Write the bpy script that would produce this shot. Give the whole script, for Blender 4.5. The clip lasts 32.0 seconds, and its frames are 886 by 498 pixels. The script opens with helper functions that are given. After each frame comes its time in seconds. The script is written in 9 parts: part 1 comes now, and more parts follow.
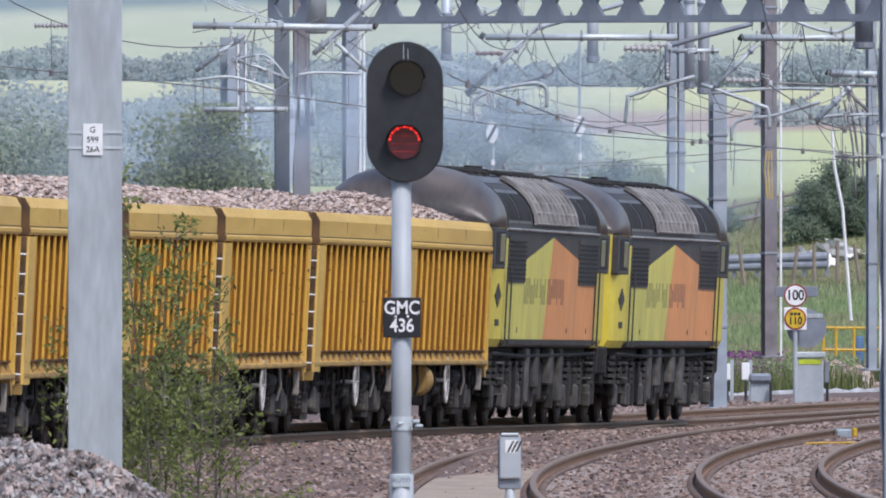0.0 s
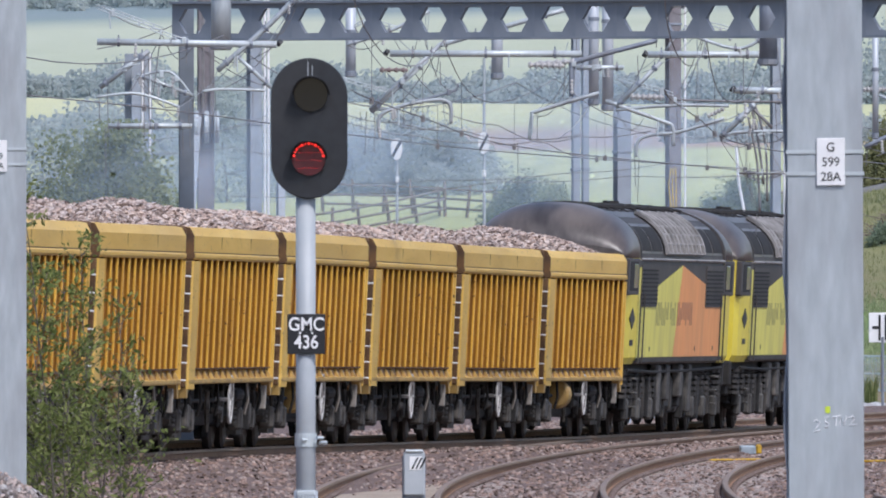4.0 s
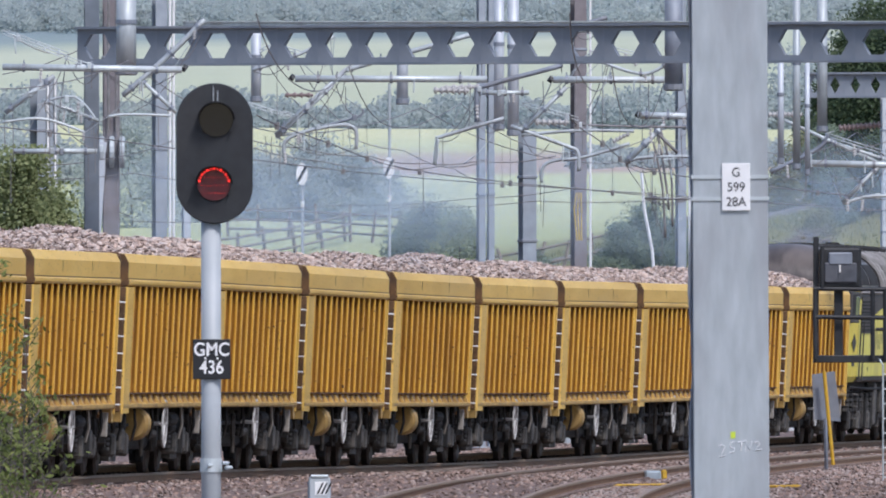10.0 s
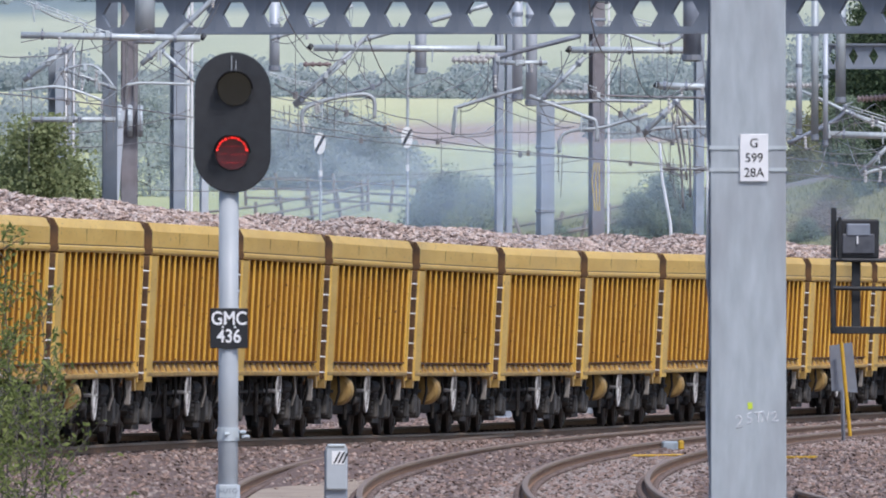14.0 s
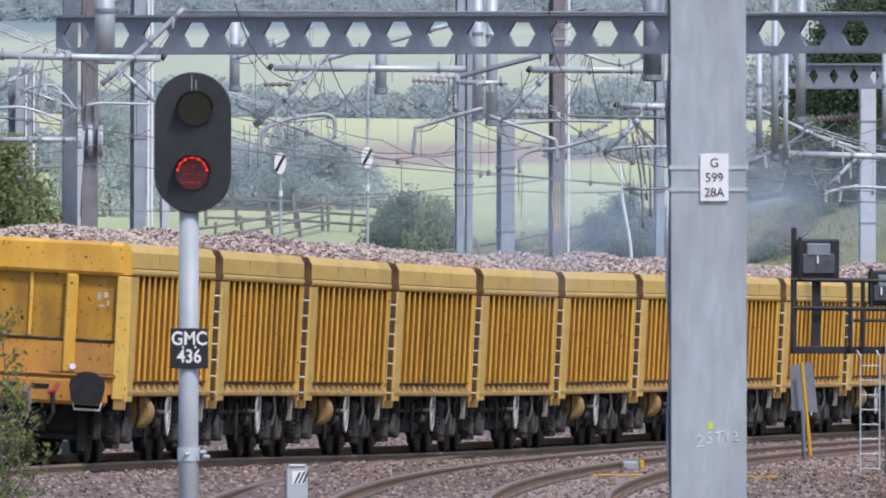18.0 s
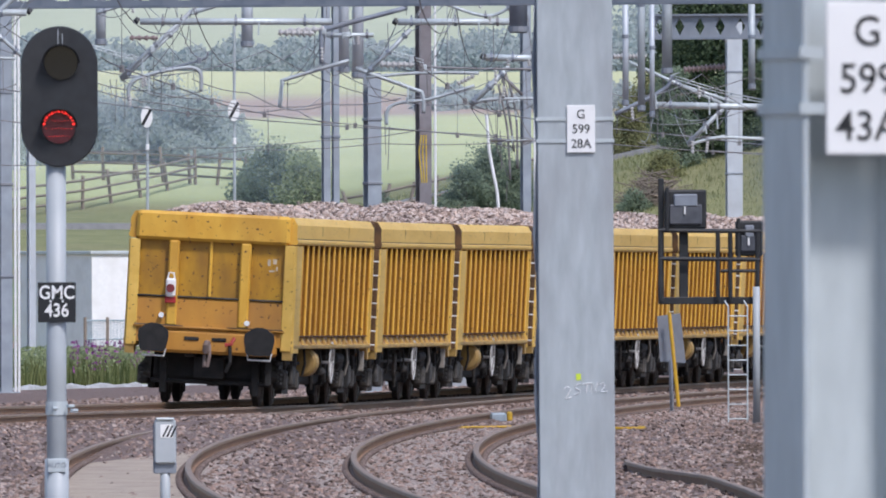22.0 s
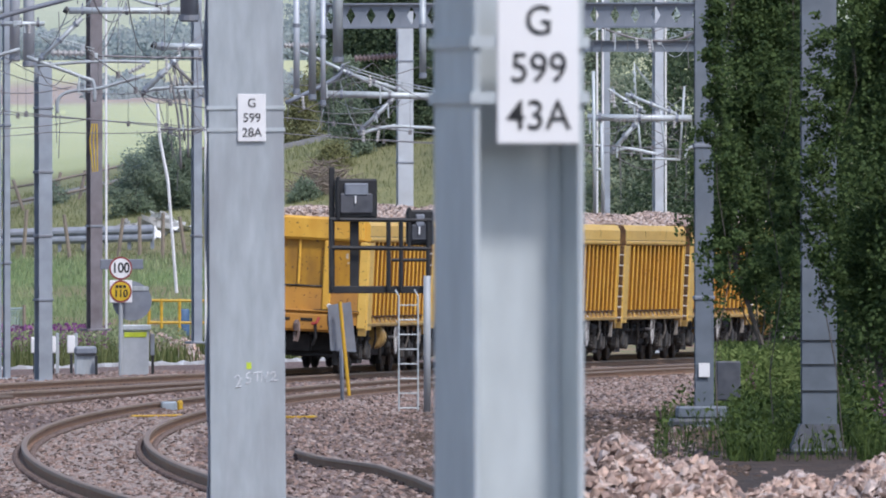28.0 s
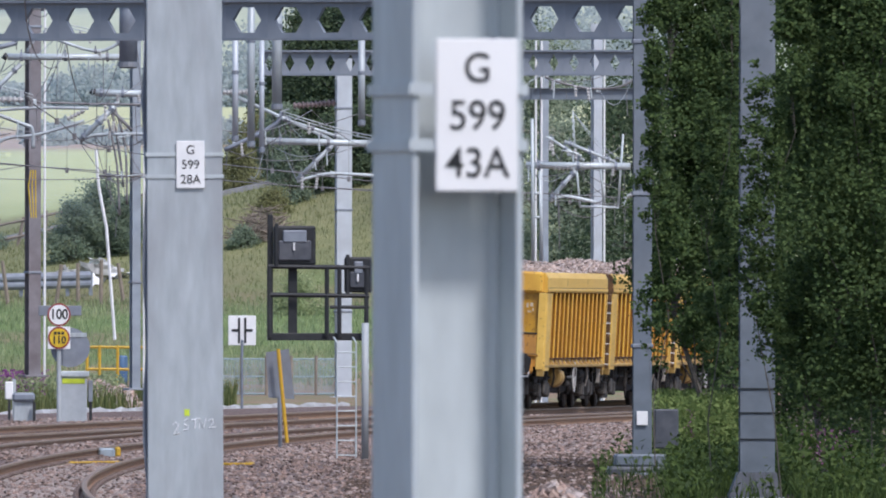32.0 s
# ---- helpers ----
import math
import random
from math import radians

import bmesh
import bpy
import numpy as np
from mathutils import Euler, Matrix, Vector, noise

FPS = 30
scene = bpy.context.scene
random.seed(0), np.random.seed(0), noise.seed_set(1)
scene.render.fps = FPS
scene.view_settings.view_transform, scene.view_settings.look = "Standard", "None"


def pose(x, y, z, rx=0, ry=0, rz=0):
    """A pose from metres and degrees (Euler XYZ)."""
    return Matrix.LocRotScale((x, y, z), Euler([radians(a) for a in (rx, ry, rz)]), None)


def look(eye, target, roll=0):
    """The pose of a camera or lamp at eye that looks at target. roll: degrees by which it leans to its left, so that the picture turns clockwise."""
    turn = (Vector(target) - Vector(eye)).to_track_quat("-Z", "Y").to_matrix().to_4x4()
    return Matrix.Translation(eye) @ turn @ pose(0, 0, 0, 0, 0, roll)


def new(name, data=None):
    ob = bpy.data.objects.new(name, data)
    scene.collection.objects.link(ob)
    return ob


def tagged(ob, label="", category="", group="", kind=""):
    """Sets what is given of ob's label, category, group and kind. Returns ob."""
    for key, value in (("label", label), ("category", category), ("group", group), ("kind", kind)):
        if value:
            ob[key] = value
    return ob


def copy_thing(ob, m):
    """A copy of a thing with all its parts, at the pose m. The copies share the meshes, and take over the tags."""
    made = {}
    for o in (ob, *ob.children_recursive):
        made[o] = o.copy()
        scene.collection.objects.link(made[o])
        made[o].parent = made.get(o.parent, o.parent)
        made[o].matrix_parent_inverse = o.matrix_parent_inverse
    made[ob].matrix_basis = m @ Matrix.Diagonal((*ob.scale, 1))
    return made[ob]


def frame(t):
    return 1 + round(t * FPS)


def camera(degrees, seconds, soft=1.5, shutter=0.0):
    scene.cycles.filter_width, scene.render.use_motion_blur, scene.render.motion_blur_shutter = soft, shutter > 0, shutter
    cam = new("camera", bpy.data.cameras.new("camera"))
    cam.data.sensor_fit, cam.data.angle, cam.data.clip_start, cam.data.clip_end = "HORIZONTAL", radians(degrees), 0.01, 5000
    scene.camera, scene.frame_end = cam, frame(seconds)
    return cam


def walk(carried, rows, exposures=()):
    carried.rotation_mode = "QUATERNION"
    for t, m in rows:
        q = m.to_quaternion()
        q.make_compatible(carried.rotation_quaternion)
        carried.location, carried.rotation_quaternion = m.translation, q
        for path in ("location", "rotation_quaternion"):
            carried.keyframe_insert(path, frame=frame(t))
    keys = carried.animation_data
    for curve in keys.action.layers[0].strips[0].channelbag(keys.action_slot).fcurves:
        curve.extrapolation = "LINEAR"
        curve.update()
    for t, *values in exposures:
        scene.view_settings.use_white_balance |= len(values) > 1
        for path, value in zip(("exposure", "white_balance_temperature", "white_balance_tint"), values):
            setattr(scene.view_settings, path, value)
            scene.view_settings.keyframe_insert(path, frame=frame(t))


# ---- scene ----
# ---------------------------------------------------------------- camera
EYE = (0.0, 0.0, 2.1)          # metres above the railheads
FOCUS = 36500.0                # the lens's focal length in units of 1/1568 of the picture's width
cam = camera(math.degrees(2 * math.atan(784 / FOCUS)), 32.0, soft=1.9)
cam.data.dof.use_dof = True
cam.data.dof.focus_distance = 330.0
cam.data.dof.aperture_fstop = 64.0


def spot(a, d, z=0.0):
    """The place at a bearing of a milliradians, d metres off, at the height z."""
    return Vector((d * math.sin(a / 1000), d * math.cos(a / 1000), z))


def aim(heading, lift, roll):
    far = spot(heading, 1000.0, EYE[2] + 1000.0 * math.tan(lift / 1000))
    return look(EYE, far, roll)


# seconds, heading and lift in milliradians, roll in degrees: a long lens panned by hand
PAN = [
    (0.0, 1.720, 2.376, -0.04),
    (0.5, 2.780, 2.456, -0.13),
    (1.0, 4.161, 1.515, -0.28),
    (1.5, 4.837, 1.760, -0.03),
    (2.0, 5.322, 2.167, -0.14),
    (2.5, 5.613, 2.107, -0.04),
    (3.0, 6.031, 2.557, -0.08),
    (3.5, 6.196, 3.401, -0.02),
    (5.5, 7.164, 1.971, -0.07),
    (6.0, 7.704, 2.322, 0.00),
    (6.5, 9.232, 2.632, -0.04),
    (7.0, 10.979, 2.970, -0.11),
    (7.5, 10.885, 2.692, -0.17),
    (8.0, 10.933, 2.488, -0.22),
    (8.5, 10.765, 2.850, -0.19),
    (9.0, 11.063, 3.631, -0.16),
    (9.5, 11.452, 4.145, -0.11),
    (10.0, 10.950, 4.396, -0.03),
    (10.5, 11.211, 3.987, -0.08),
    (11.0, 10.984, 3.556, -0.09),
    (11.5, 10.423, 3.413, 0.06),
    (12.0, 9.478, 3.116, 0.15),
    (12.5, 8.957, 2.660, 0.07),
    (13.0, 9.215, 3.132, 0.09),
    (13.5, 9.781, 3.639, 0.16),
    (14.0, 10.093, 2.927, 0.18),
    (14.5, 9.945, 2.445, 0.14),
    (16.5, 11.613, 2.920, 0.23),
    (17.0, 12.091, 3.639, 0.17),
    (17.5, 12.786, 3.721, 0.07),
    (18.0, 12.018, 3.902, 0.15),
    (18.5, 11.402, 3.742, 0.18),
    (19.0, 11.834, 3.462, 0.42),
    (19.5, 13.787, 2.847, 0.48),
    (20.0, 15.323, 2.861, 0.30),
    (20.5, 16.586, 2.964, 0.13),
    (21.0, 17.513, 2.576, 0.05),
    (21.5, 18.005, 1.831, -0.20),
    (22.0, 18.456, 1.590, -0.15),
    (22.5, 21.562, 1.117, -0.13),
    (23.0, 22.629, 1.361, -0.07),
    (23.5, 24.409, 1.599, 0.02),
    (24.0, 26.837, 1.072, 0.02),
    (24.5, 29.057, 0.934, 0.14),
    (25.0, 30.306, 1.524, -0.13),
    (25.5, 31.599, 1.934, -0.00),
    (27.5, 33.992, 0.885, -0.00),
    (28.0, 34.421, 1.023, -0.07),
    (28.5, 35.083, 1.608, -0.16),
    (29.0, 35.526, 1.775, -0.21),
    (29.5, 35.855, 0.926, -0.16),
    (30.0, 36.506, 0.568, -0.08),
    (30.5, 36.554, 1.086, 0.14),
    (31.0, 36.490, 2.123, 0.06),
    (31.5, 37.172, 2.875, -0.07),
    (32.0, 37.409, 3.319, 0.08),
]
walk(cam, [(t, aim(h, l, r)) for t, h, l, r in PAN], exposures=[(0.0, 0.14, 6080, 15), (32.0, 0.14, 6080, 15)])

# ---------------------------------------------------------------- light: a bright overcast sky
world = bpy.data.worlds.new("overcast_sky")
world.use_nodes = True
scene.world = world
wn = world.node_tree.nodes
sky = wn.new("ShaderNodeTexSky")
sky.sky_type = "NISHITA"
sky.sun_disc = False
SUN_UP, SUN_TURN = radians(52), radians(150)
sky.sun_elevation, sky.sun_rotation = SUN_UP, SUN_TURN
sky.dust_density = 1.5
wn["Background"].inputs["Strength"].default_value = 0.15
world.node_tree.links.new(sky.outputs[0], wn["Background"].inputs["Color"])
sun_data = bpy.data.lights.new("sun", "SUN")
sun_data.energy, sun_data.angle, sun_data.color = 2.6, radians(9), (1.0, 0.96, 0.91)
sun = new("sun", sun_data)
sun.matrix_world = look((0, 0, 100), Vector((0, 0, 100)) - Vector((math.sin(SUN_TURN) * math.cos(SUN_UP), math.cos(SUN_TURN) * math.cos(SUN_UP), math.sin(SUN_UP))))

# ---------------------------------------------------------------- materials


def mat(name, col, col2=None, rough=0.6, metal=0.0, scale=8.0, stain=None, stain_scale=0.7, stain_amount=0.4, bump=0.15, bump_scale=None, stretch=(1, 1, 1), cells=0.0, spread=0.0, glow=0.0, translucent=0.0, specks=0.0):
    """A surface with grain at one scale, stains at another, and fine relief."""
    m = bpy.data.materials.new(name)
    m.use_nodes = True
    n, lk = m.node_tree.nodes, m.node_tree.links
    bsdf = n["Principled BSDF"]
    bsdf.inputs["Roughness"].default_value, bsdf.inputs["Metallic"].default_value = rough, metal
    co = n.new("ShaderNodeTexCoord")
    mp = n.new("ShaderNodeMapping")
    mp.inputs["Scale"].default_value = stretch
    place = co.outputs["Object"]
    if spread or specks:
        # pieces that share a mesh each take their own patch of the grain
        own = n.new("ShaderNodeObjectInfo")
        far_off = n.new("ShaderNodeVectorMath")
        far_off.operation = "MULTIPLY_ADD"
        far_off.inputs[1].default_value = (37.0, 53.0, 71.0)
        lk.new(own.outputs["Random"], far_off.inputs[0])
        lk.new(place, far_off.inputs[2])
        place = far_off.outputs[0]
    lk.new(place, mp.inputs["Vector"])
    if cells:
        g = n.new("ShaderNodeTexVoronoi")
        g.inputs["Scale"].default_value = cells
        sep = n.new("ShaderNodeSeparateColor")
        lk.new(mp.outputs[0], g.inputs["Vector"])
        lk.new(g.outputs["Color"], sep.inputs[0])
        fac, relief = sep.outputs[0], g.outputs["Distance"]
    else:
        g = n.new("ShaderNodeTexNoise")
        g.inputs["Scale"].default_value, g.inputs["Detail"].default_value = scale, 6.0
        lk.new(mp.outputs[0], g.inputs["Vector"])
        fac = relief = g.outputs[0]
    ramp = n.new("ShaderNodeValToRGB")
    c2 = col2 or tuple(v * 0.72 for v in col)
    lo, hi = (0.12, 0.95) if cells else (0.32, 0.7)
    ramp.color_ramp.elements[0].position, ramp.color_ramp.elements[1].position = lo, hi
    ramp.color_ramp.elements[0].color, ramp.color_ramp.elements[1].color = (*c2, 1), (*col, 1)
    lk.new(fac, ramp.inputs[0])
    out = ramp.outputs[0]
    if stain:
        s = n.new("ShaderNodeTexNoise")
        s.inputs["Scale"].default_value, s.inputs["Detail"].default_value = stain_scale, 5.0
        lk.new(mp.outputs[0], s.inputs["Vector"])
        r2 = n.new("ShaderNodeValToRGB")
        r2.color_ramp.elements[0].position, r2.color_ramp.elements[1].position = 0.48, 0.68
        mixer = n.new("ShaderNodeMix")
        mixer.data_type = "RGBA"
        mul = n.new("ShaderNodeMath")
        mul.operation = "MULTIPLY"
        mul.inputs[1].default_value = stain_amount
        lk.new(s.outputs[0], r2.inputs[0])
        lk.new(r2.outputs[0], mul.inputs[0])
        lk.new(mul.outputs[0], mixer.inputs[0])
        lk.new(out, mixer.inputs[6])
        mixer.inputs[7].default_value = (*stain, 1)
        out = mixer.outputs[2]
    if spread:
        info = n.new("ShaderNodeObjectInfo")
        hsv = n.new("ShaderNodeHueSaturation")
        rng = n.new("ShaderNodeMapRange")
        rng.inputs[3].default_value, rng.inputs[4].default_value = 1 - spread, 1 + spread
        lk.new(info.outputs["Random"], rng.inputs[0])
        lk.new(rng.outputs[0], hsv.inputs["Value"])
        lk.new(out, hsv.inputs["Color"])
        out = hsv.outputs[0]
    if specks:
        # chips and rust spots
        sp = n.new("ShaderNodeTexNoise")
        sp.inputs["Scale"].default_value, sp.inputs["Detail"].default_value = 16.0, 3.0
        lk.new(place, sp.inputs["Vector"])
        r3 = n.new("ShaderNodeValToRGB")
        r3.color_ramp.elements[0].position, r3.color_ramp.elements[1].position = 0.67 - 0.12 * specks, 0.70 - 0.10 * specks
        chip = n.new("ShaderNodeMix")
        chip.data_type = "RGBA"
        lk.new(sp.outputs[0], r3.inputs[0])
        lk.new(r3.outputs[0], chip.inputs[0])
        lk.new(out, chip.inputs[6])
        chip.inputs[7].default_value = (0.09, 0.045, 0.02, 1)
        out = chip.outputs[2]
    lk.new(out, bsdf.inputs["Base Color"])
    if bump:
        b = n.new("ShaderNodeBump")
        b.inputs["Strength"].default_value, b.inputs["Distance"].default_value = min(1.0, bump), 0.03
        if bump_scale:
            h = n.new("ShaderNodeTexNoise")
            h.inputs["Scale"].default_value, h.inputs["Detail"].default_value = bump_scale, 4.0
            lk.new(mp.outputs[0], h.inputs["Vector"])
            relief = h.outputs[0]
        lk.new(relief, b.inputs["Height"])
        lk.new(b.outputs[0], bsdf.inputs["Normal"])
    if glow:
        bsdf.inputs["Emission Color"].default_value = (*col, 1)
        bsdf.inputs["Emission Strength"].default_value = glow
    if translucent:
        t = n.new("ShaderNodeBsdfTranslucent")
        ms = n.new("ShaderNodeMixShader")
        ms.inputs[0].default_value = translucent
        lk.new(out, t.inputs["Color"])
        lk.new(bsdf.outputs[0], ms.inputs[1])
        lk.new(t.outputs[0], ms.inputs[2])
        lk.new(ms.outputs[0], n["Material Output"].inputs["Surface"])
    return m


GALV = mat("galvanised_steel", (0.465, 0.508, 0.525), (0.37, 0.405, 0.42), 0.5, 0.2, 7.0, (0.30, 0.308, 0.322), 1.6, 0.75, 0.08, stretch=(2, 2, 0.5))
GALV_PALE = mat("bright_galvanised_steel", (0.565, 0.615, 0.625), (0.46, 0.503, 0.513), 0.45, 0.2, 9.0, (0.40, 0.425, 0.43), 1.5, 0.6, 0.05, stretch=(1.5, 1.5, 0.5))
GALV_DULL = mat("weathered_steel", (0.26, 0.29, 0.33), (0.19, 0.21, 0.25), 0.6, 0.2, 4.0, (0.2, 0.17, 0.14), 0.8, 0.5, 0.1)
GREY_PAINT = mat("grey_paint", (0.42, 0.45, 0.47), (0.36, 0.39, 0.41), 0.5, 0.0, 6.0, (0.3, 0.31, 0.3), 1.5, 0.4, 0.05)
RUSTY = mat("rusty_steel", (0.17, 0.12, 0.10), (0.10, 0.07, 0.06), 0.8, 0.1, 9.0, (0.25, 0.2, 0.18), 1.0, 0.5, 0.2)
BLACK = mat("black_paint", (0.022, 0.024, 0.027), (0.015, 0.016, 0.018), 0.55, 0.0, 12.0, (0.05, 0.05, 0.05), 2.0, 0.4, 0.05)
YELLOW_GRIMY = mat("grimy_sill_yellow", (0.58, 0.38, 0.11), (0.40, 0.25, 0.075), 0.6, 0.0, 4.0, (0.22, 0.14, 0.06), 1.2, 0.6, 0.08, spread=0.12)
CAR_GLASS = mat("tinted_car_glass", (0.035, 0.042, 0.05), (0.028, 0.034, 0.04), 0.08, 0.0, 3.0, bump=0.0)
DARK_GLASS = mat("dark_glass", (0.012, 0.013, 0.016), None, 0.12, 0.0, 3.0, bump=0.0)
YELLOW = mat("wagon_yellow", (0.73, 0.435, 0.060), (0.60, 0.315, 0.030), 0.5, 0.0, 3.0, (0.40, 0.20, 0.03), 0.8, 0.6, 0.08, spread=0.08, stretch=(1, 1, 0.5), specks=0.02)
YELLOW_PALE = mat("wagon_yellow_sunbleached", (0.75, 0.49, 0.11), (0.65, 0.395, 0.065), 0.5, 0.0, 4.0, (0.50, 0.32, 0.09), 0.9, 0.45, 0.05, spread=0.06, stretch=(1, 0.12, 1), specks=0.05)
# grimy yellow, darkened to hold the shade in the rib recesses
YELLOW_SIDE = mat("wagon_yellow_recess_shade", (0.35, 0.160, 0.012), (0.24, 0.105, 0.009), 0.6, 0.0, 4.0, (0.20, 0.09, 0.015), 0.9, 0.7, 0.05, spread=0.10, stretch=(1, 0.5, 0.6))
YELLOW_END = mat("wagon_end_yellow", (0.50, 0.27, 0.014), (0.38, 0.19, 0.012), 0.5, 0.0, 5.0, (0.17, 0.08, 0.018), 1.6, 0.7, 0.1, stretch=(1, 1, 0.45), specks=0.22)
ORANGE_END = mat("faded_orange_headstock", (0.53, 0.255, 0.035), (0.44, 0.20, 0.03), 0.6, 0.0, 4.0, (0.26, 0.14, 0.055), 1.2, 0.5, 0.1, stretch=(1, 1, 0.5), specks=0.12)
UNDER = mat("grimy_underframe", (0.045, 0.042, 0.039), (0.014, 0.014, 0.014), 0.8, 0.0, 5.0, (0.11, 0.095, 0.08), 1.6, 0.4, 0.2, spread=0.25)
# black grime, darkened further for the body's shade under the train
UNDER_DARK = mat("grime_and_shade_black", (0.019, 0.018, 0.018), (0.009, 0.009, 0.009), 0.85, 0.0, 6.0, (0.05, 0.045, 0.04), 1.5, 0.4, 0.15)
WHITE = mat("white_paint", (0.84, 0.84, 0.83), (0.77, 0.77, 0.76), 0.5, 0.0, 8.0, (0.55, 0.53, 0.5), 2.0, 0.3, 0.03)


def stone_mat(name, shades):
    """Broken stone: each stone takes one of several shades, finely speckled."""
    m = bpy.data.materials.new(name)
    m.use_nodes = True
    n, lk = m.node_tree.nodes, m.node_tree.links
    bsdf = n["Principled BSDF"]
    bsdf.inputs["Roughness"].default_value = 0.9
    bsdf.inputs["Specular IOR Level"].default_value = 0.25
    geo = n.new("ShaderNodeNewGeometry")
    ramp = n.new("ShaderNodeValToRGB")
    ramp.color_ramp.interpolation = "CONSTANT"
    el = ramp.color_ramp.elements
    el[0].position, el[0].color = 0.0, (*shades[0], 1)
    el[1].position, el[1].color = 1 / len(shades), (*shades[1], 1)
    for k, c in enumerate(shades[2:], 2):
        el.new(k / len(shades)).color = (*c, 1)
    lk.new(geo.outputs["Random Per Island"], ramp.inputs[0])
    co = n.new("ShaderNodeTexCoord")
    g = n.new("ShaderNodeTexNoise")
    g.inputs["Scale"].default_value, g.inputs["Detail"].default_value = 34.0, 4.0
    lk.new(co.outputs["Object"], g.inputs["Vector"])
    v = n.new("ShaderNodeMapRange")
    v.inputs[1].default_value, v.inputs[2].default_value, v.inputs[3].default_value, v.inputs[4].default_value = 0.3, 0.7, 0.62, 1.25
    lk.new(g.outputs[0], v.inputs[0])
    hsv = n.new("ShaderNodeHueSaturation")
    lk.new(v.outputs[0], hsv.inputs["Value"])
    lk.new(ramp.outputs[0], hsv.inputs["Color"])
    lk.new(hsv.outputs[0], bsdf.inputs["Base Color"])
    b = n.new("ShaderNodeBump")
    b.inputs["Strength"].default_value, b.inputs["Distance"].default_value = 0.4, 0.01
    lk.new(g.outputs[0], b.inputs["Height"])
    lk.new(b.outputs[0], bsdf.inputs["Normal"])
    return m


STONE = stone_mat("pink_granite_ballast", [(0.56, 0.45, 0.385), (0.46, 0.35, 0.29), (0.61, 0.51, 0.45), (0.40, 0.30, 0.25), (0.51, 0.435, 0.395), (0.24, 0.18, 0.15), (0.58, 0.44, 0.355), (0.34, 0.275, 0.245)])
# dark bed whose colour gives the shade in the stones' gaps
STONE_BED = mat("stone_gap_shade", (0.30, 0.22, 0.19), (0.13, 0.10, 0.088), 0.9, 0.0, 14.0, bump=0.4)
RED_LAMP = mat("red_lamp", (0.9, 0.03, 0.02), (0.8, 0.02, 0.015), 0.4, 0.0, 20.0, bump=0.0, glow=1.7)
RED_LENS = mat("red_lens", (0.22, 0.03, 0.035), (0.12, 0.02, 0.025), 0.3, 0.0, 14.0, bump=0.1, glow=0.015)
SIGN_BLACK = mat("sign_black", (0.015, 0.016, 0.018), None, 0.45, 0.0, 10.0, bump=0.0)

# ---------------------------------------------------------------- building tools


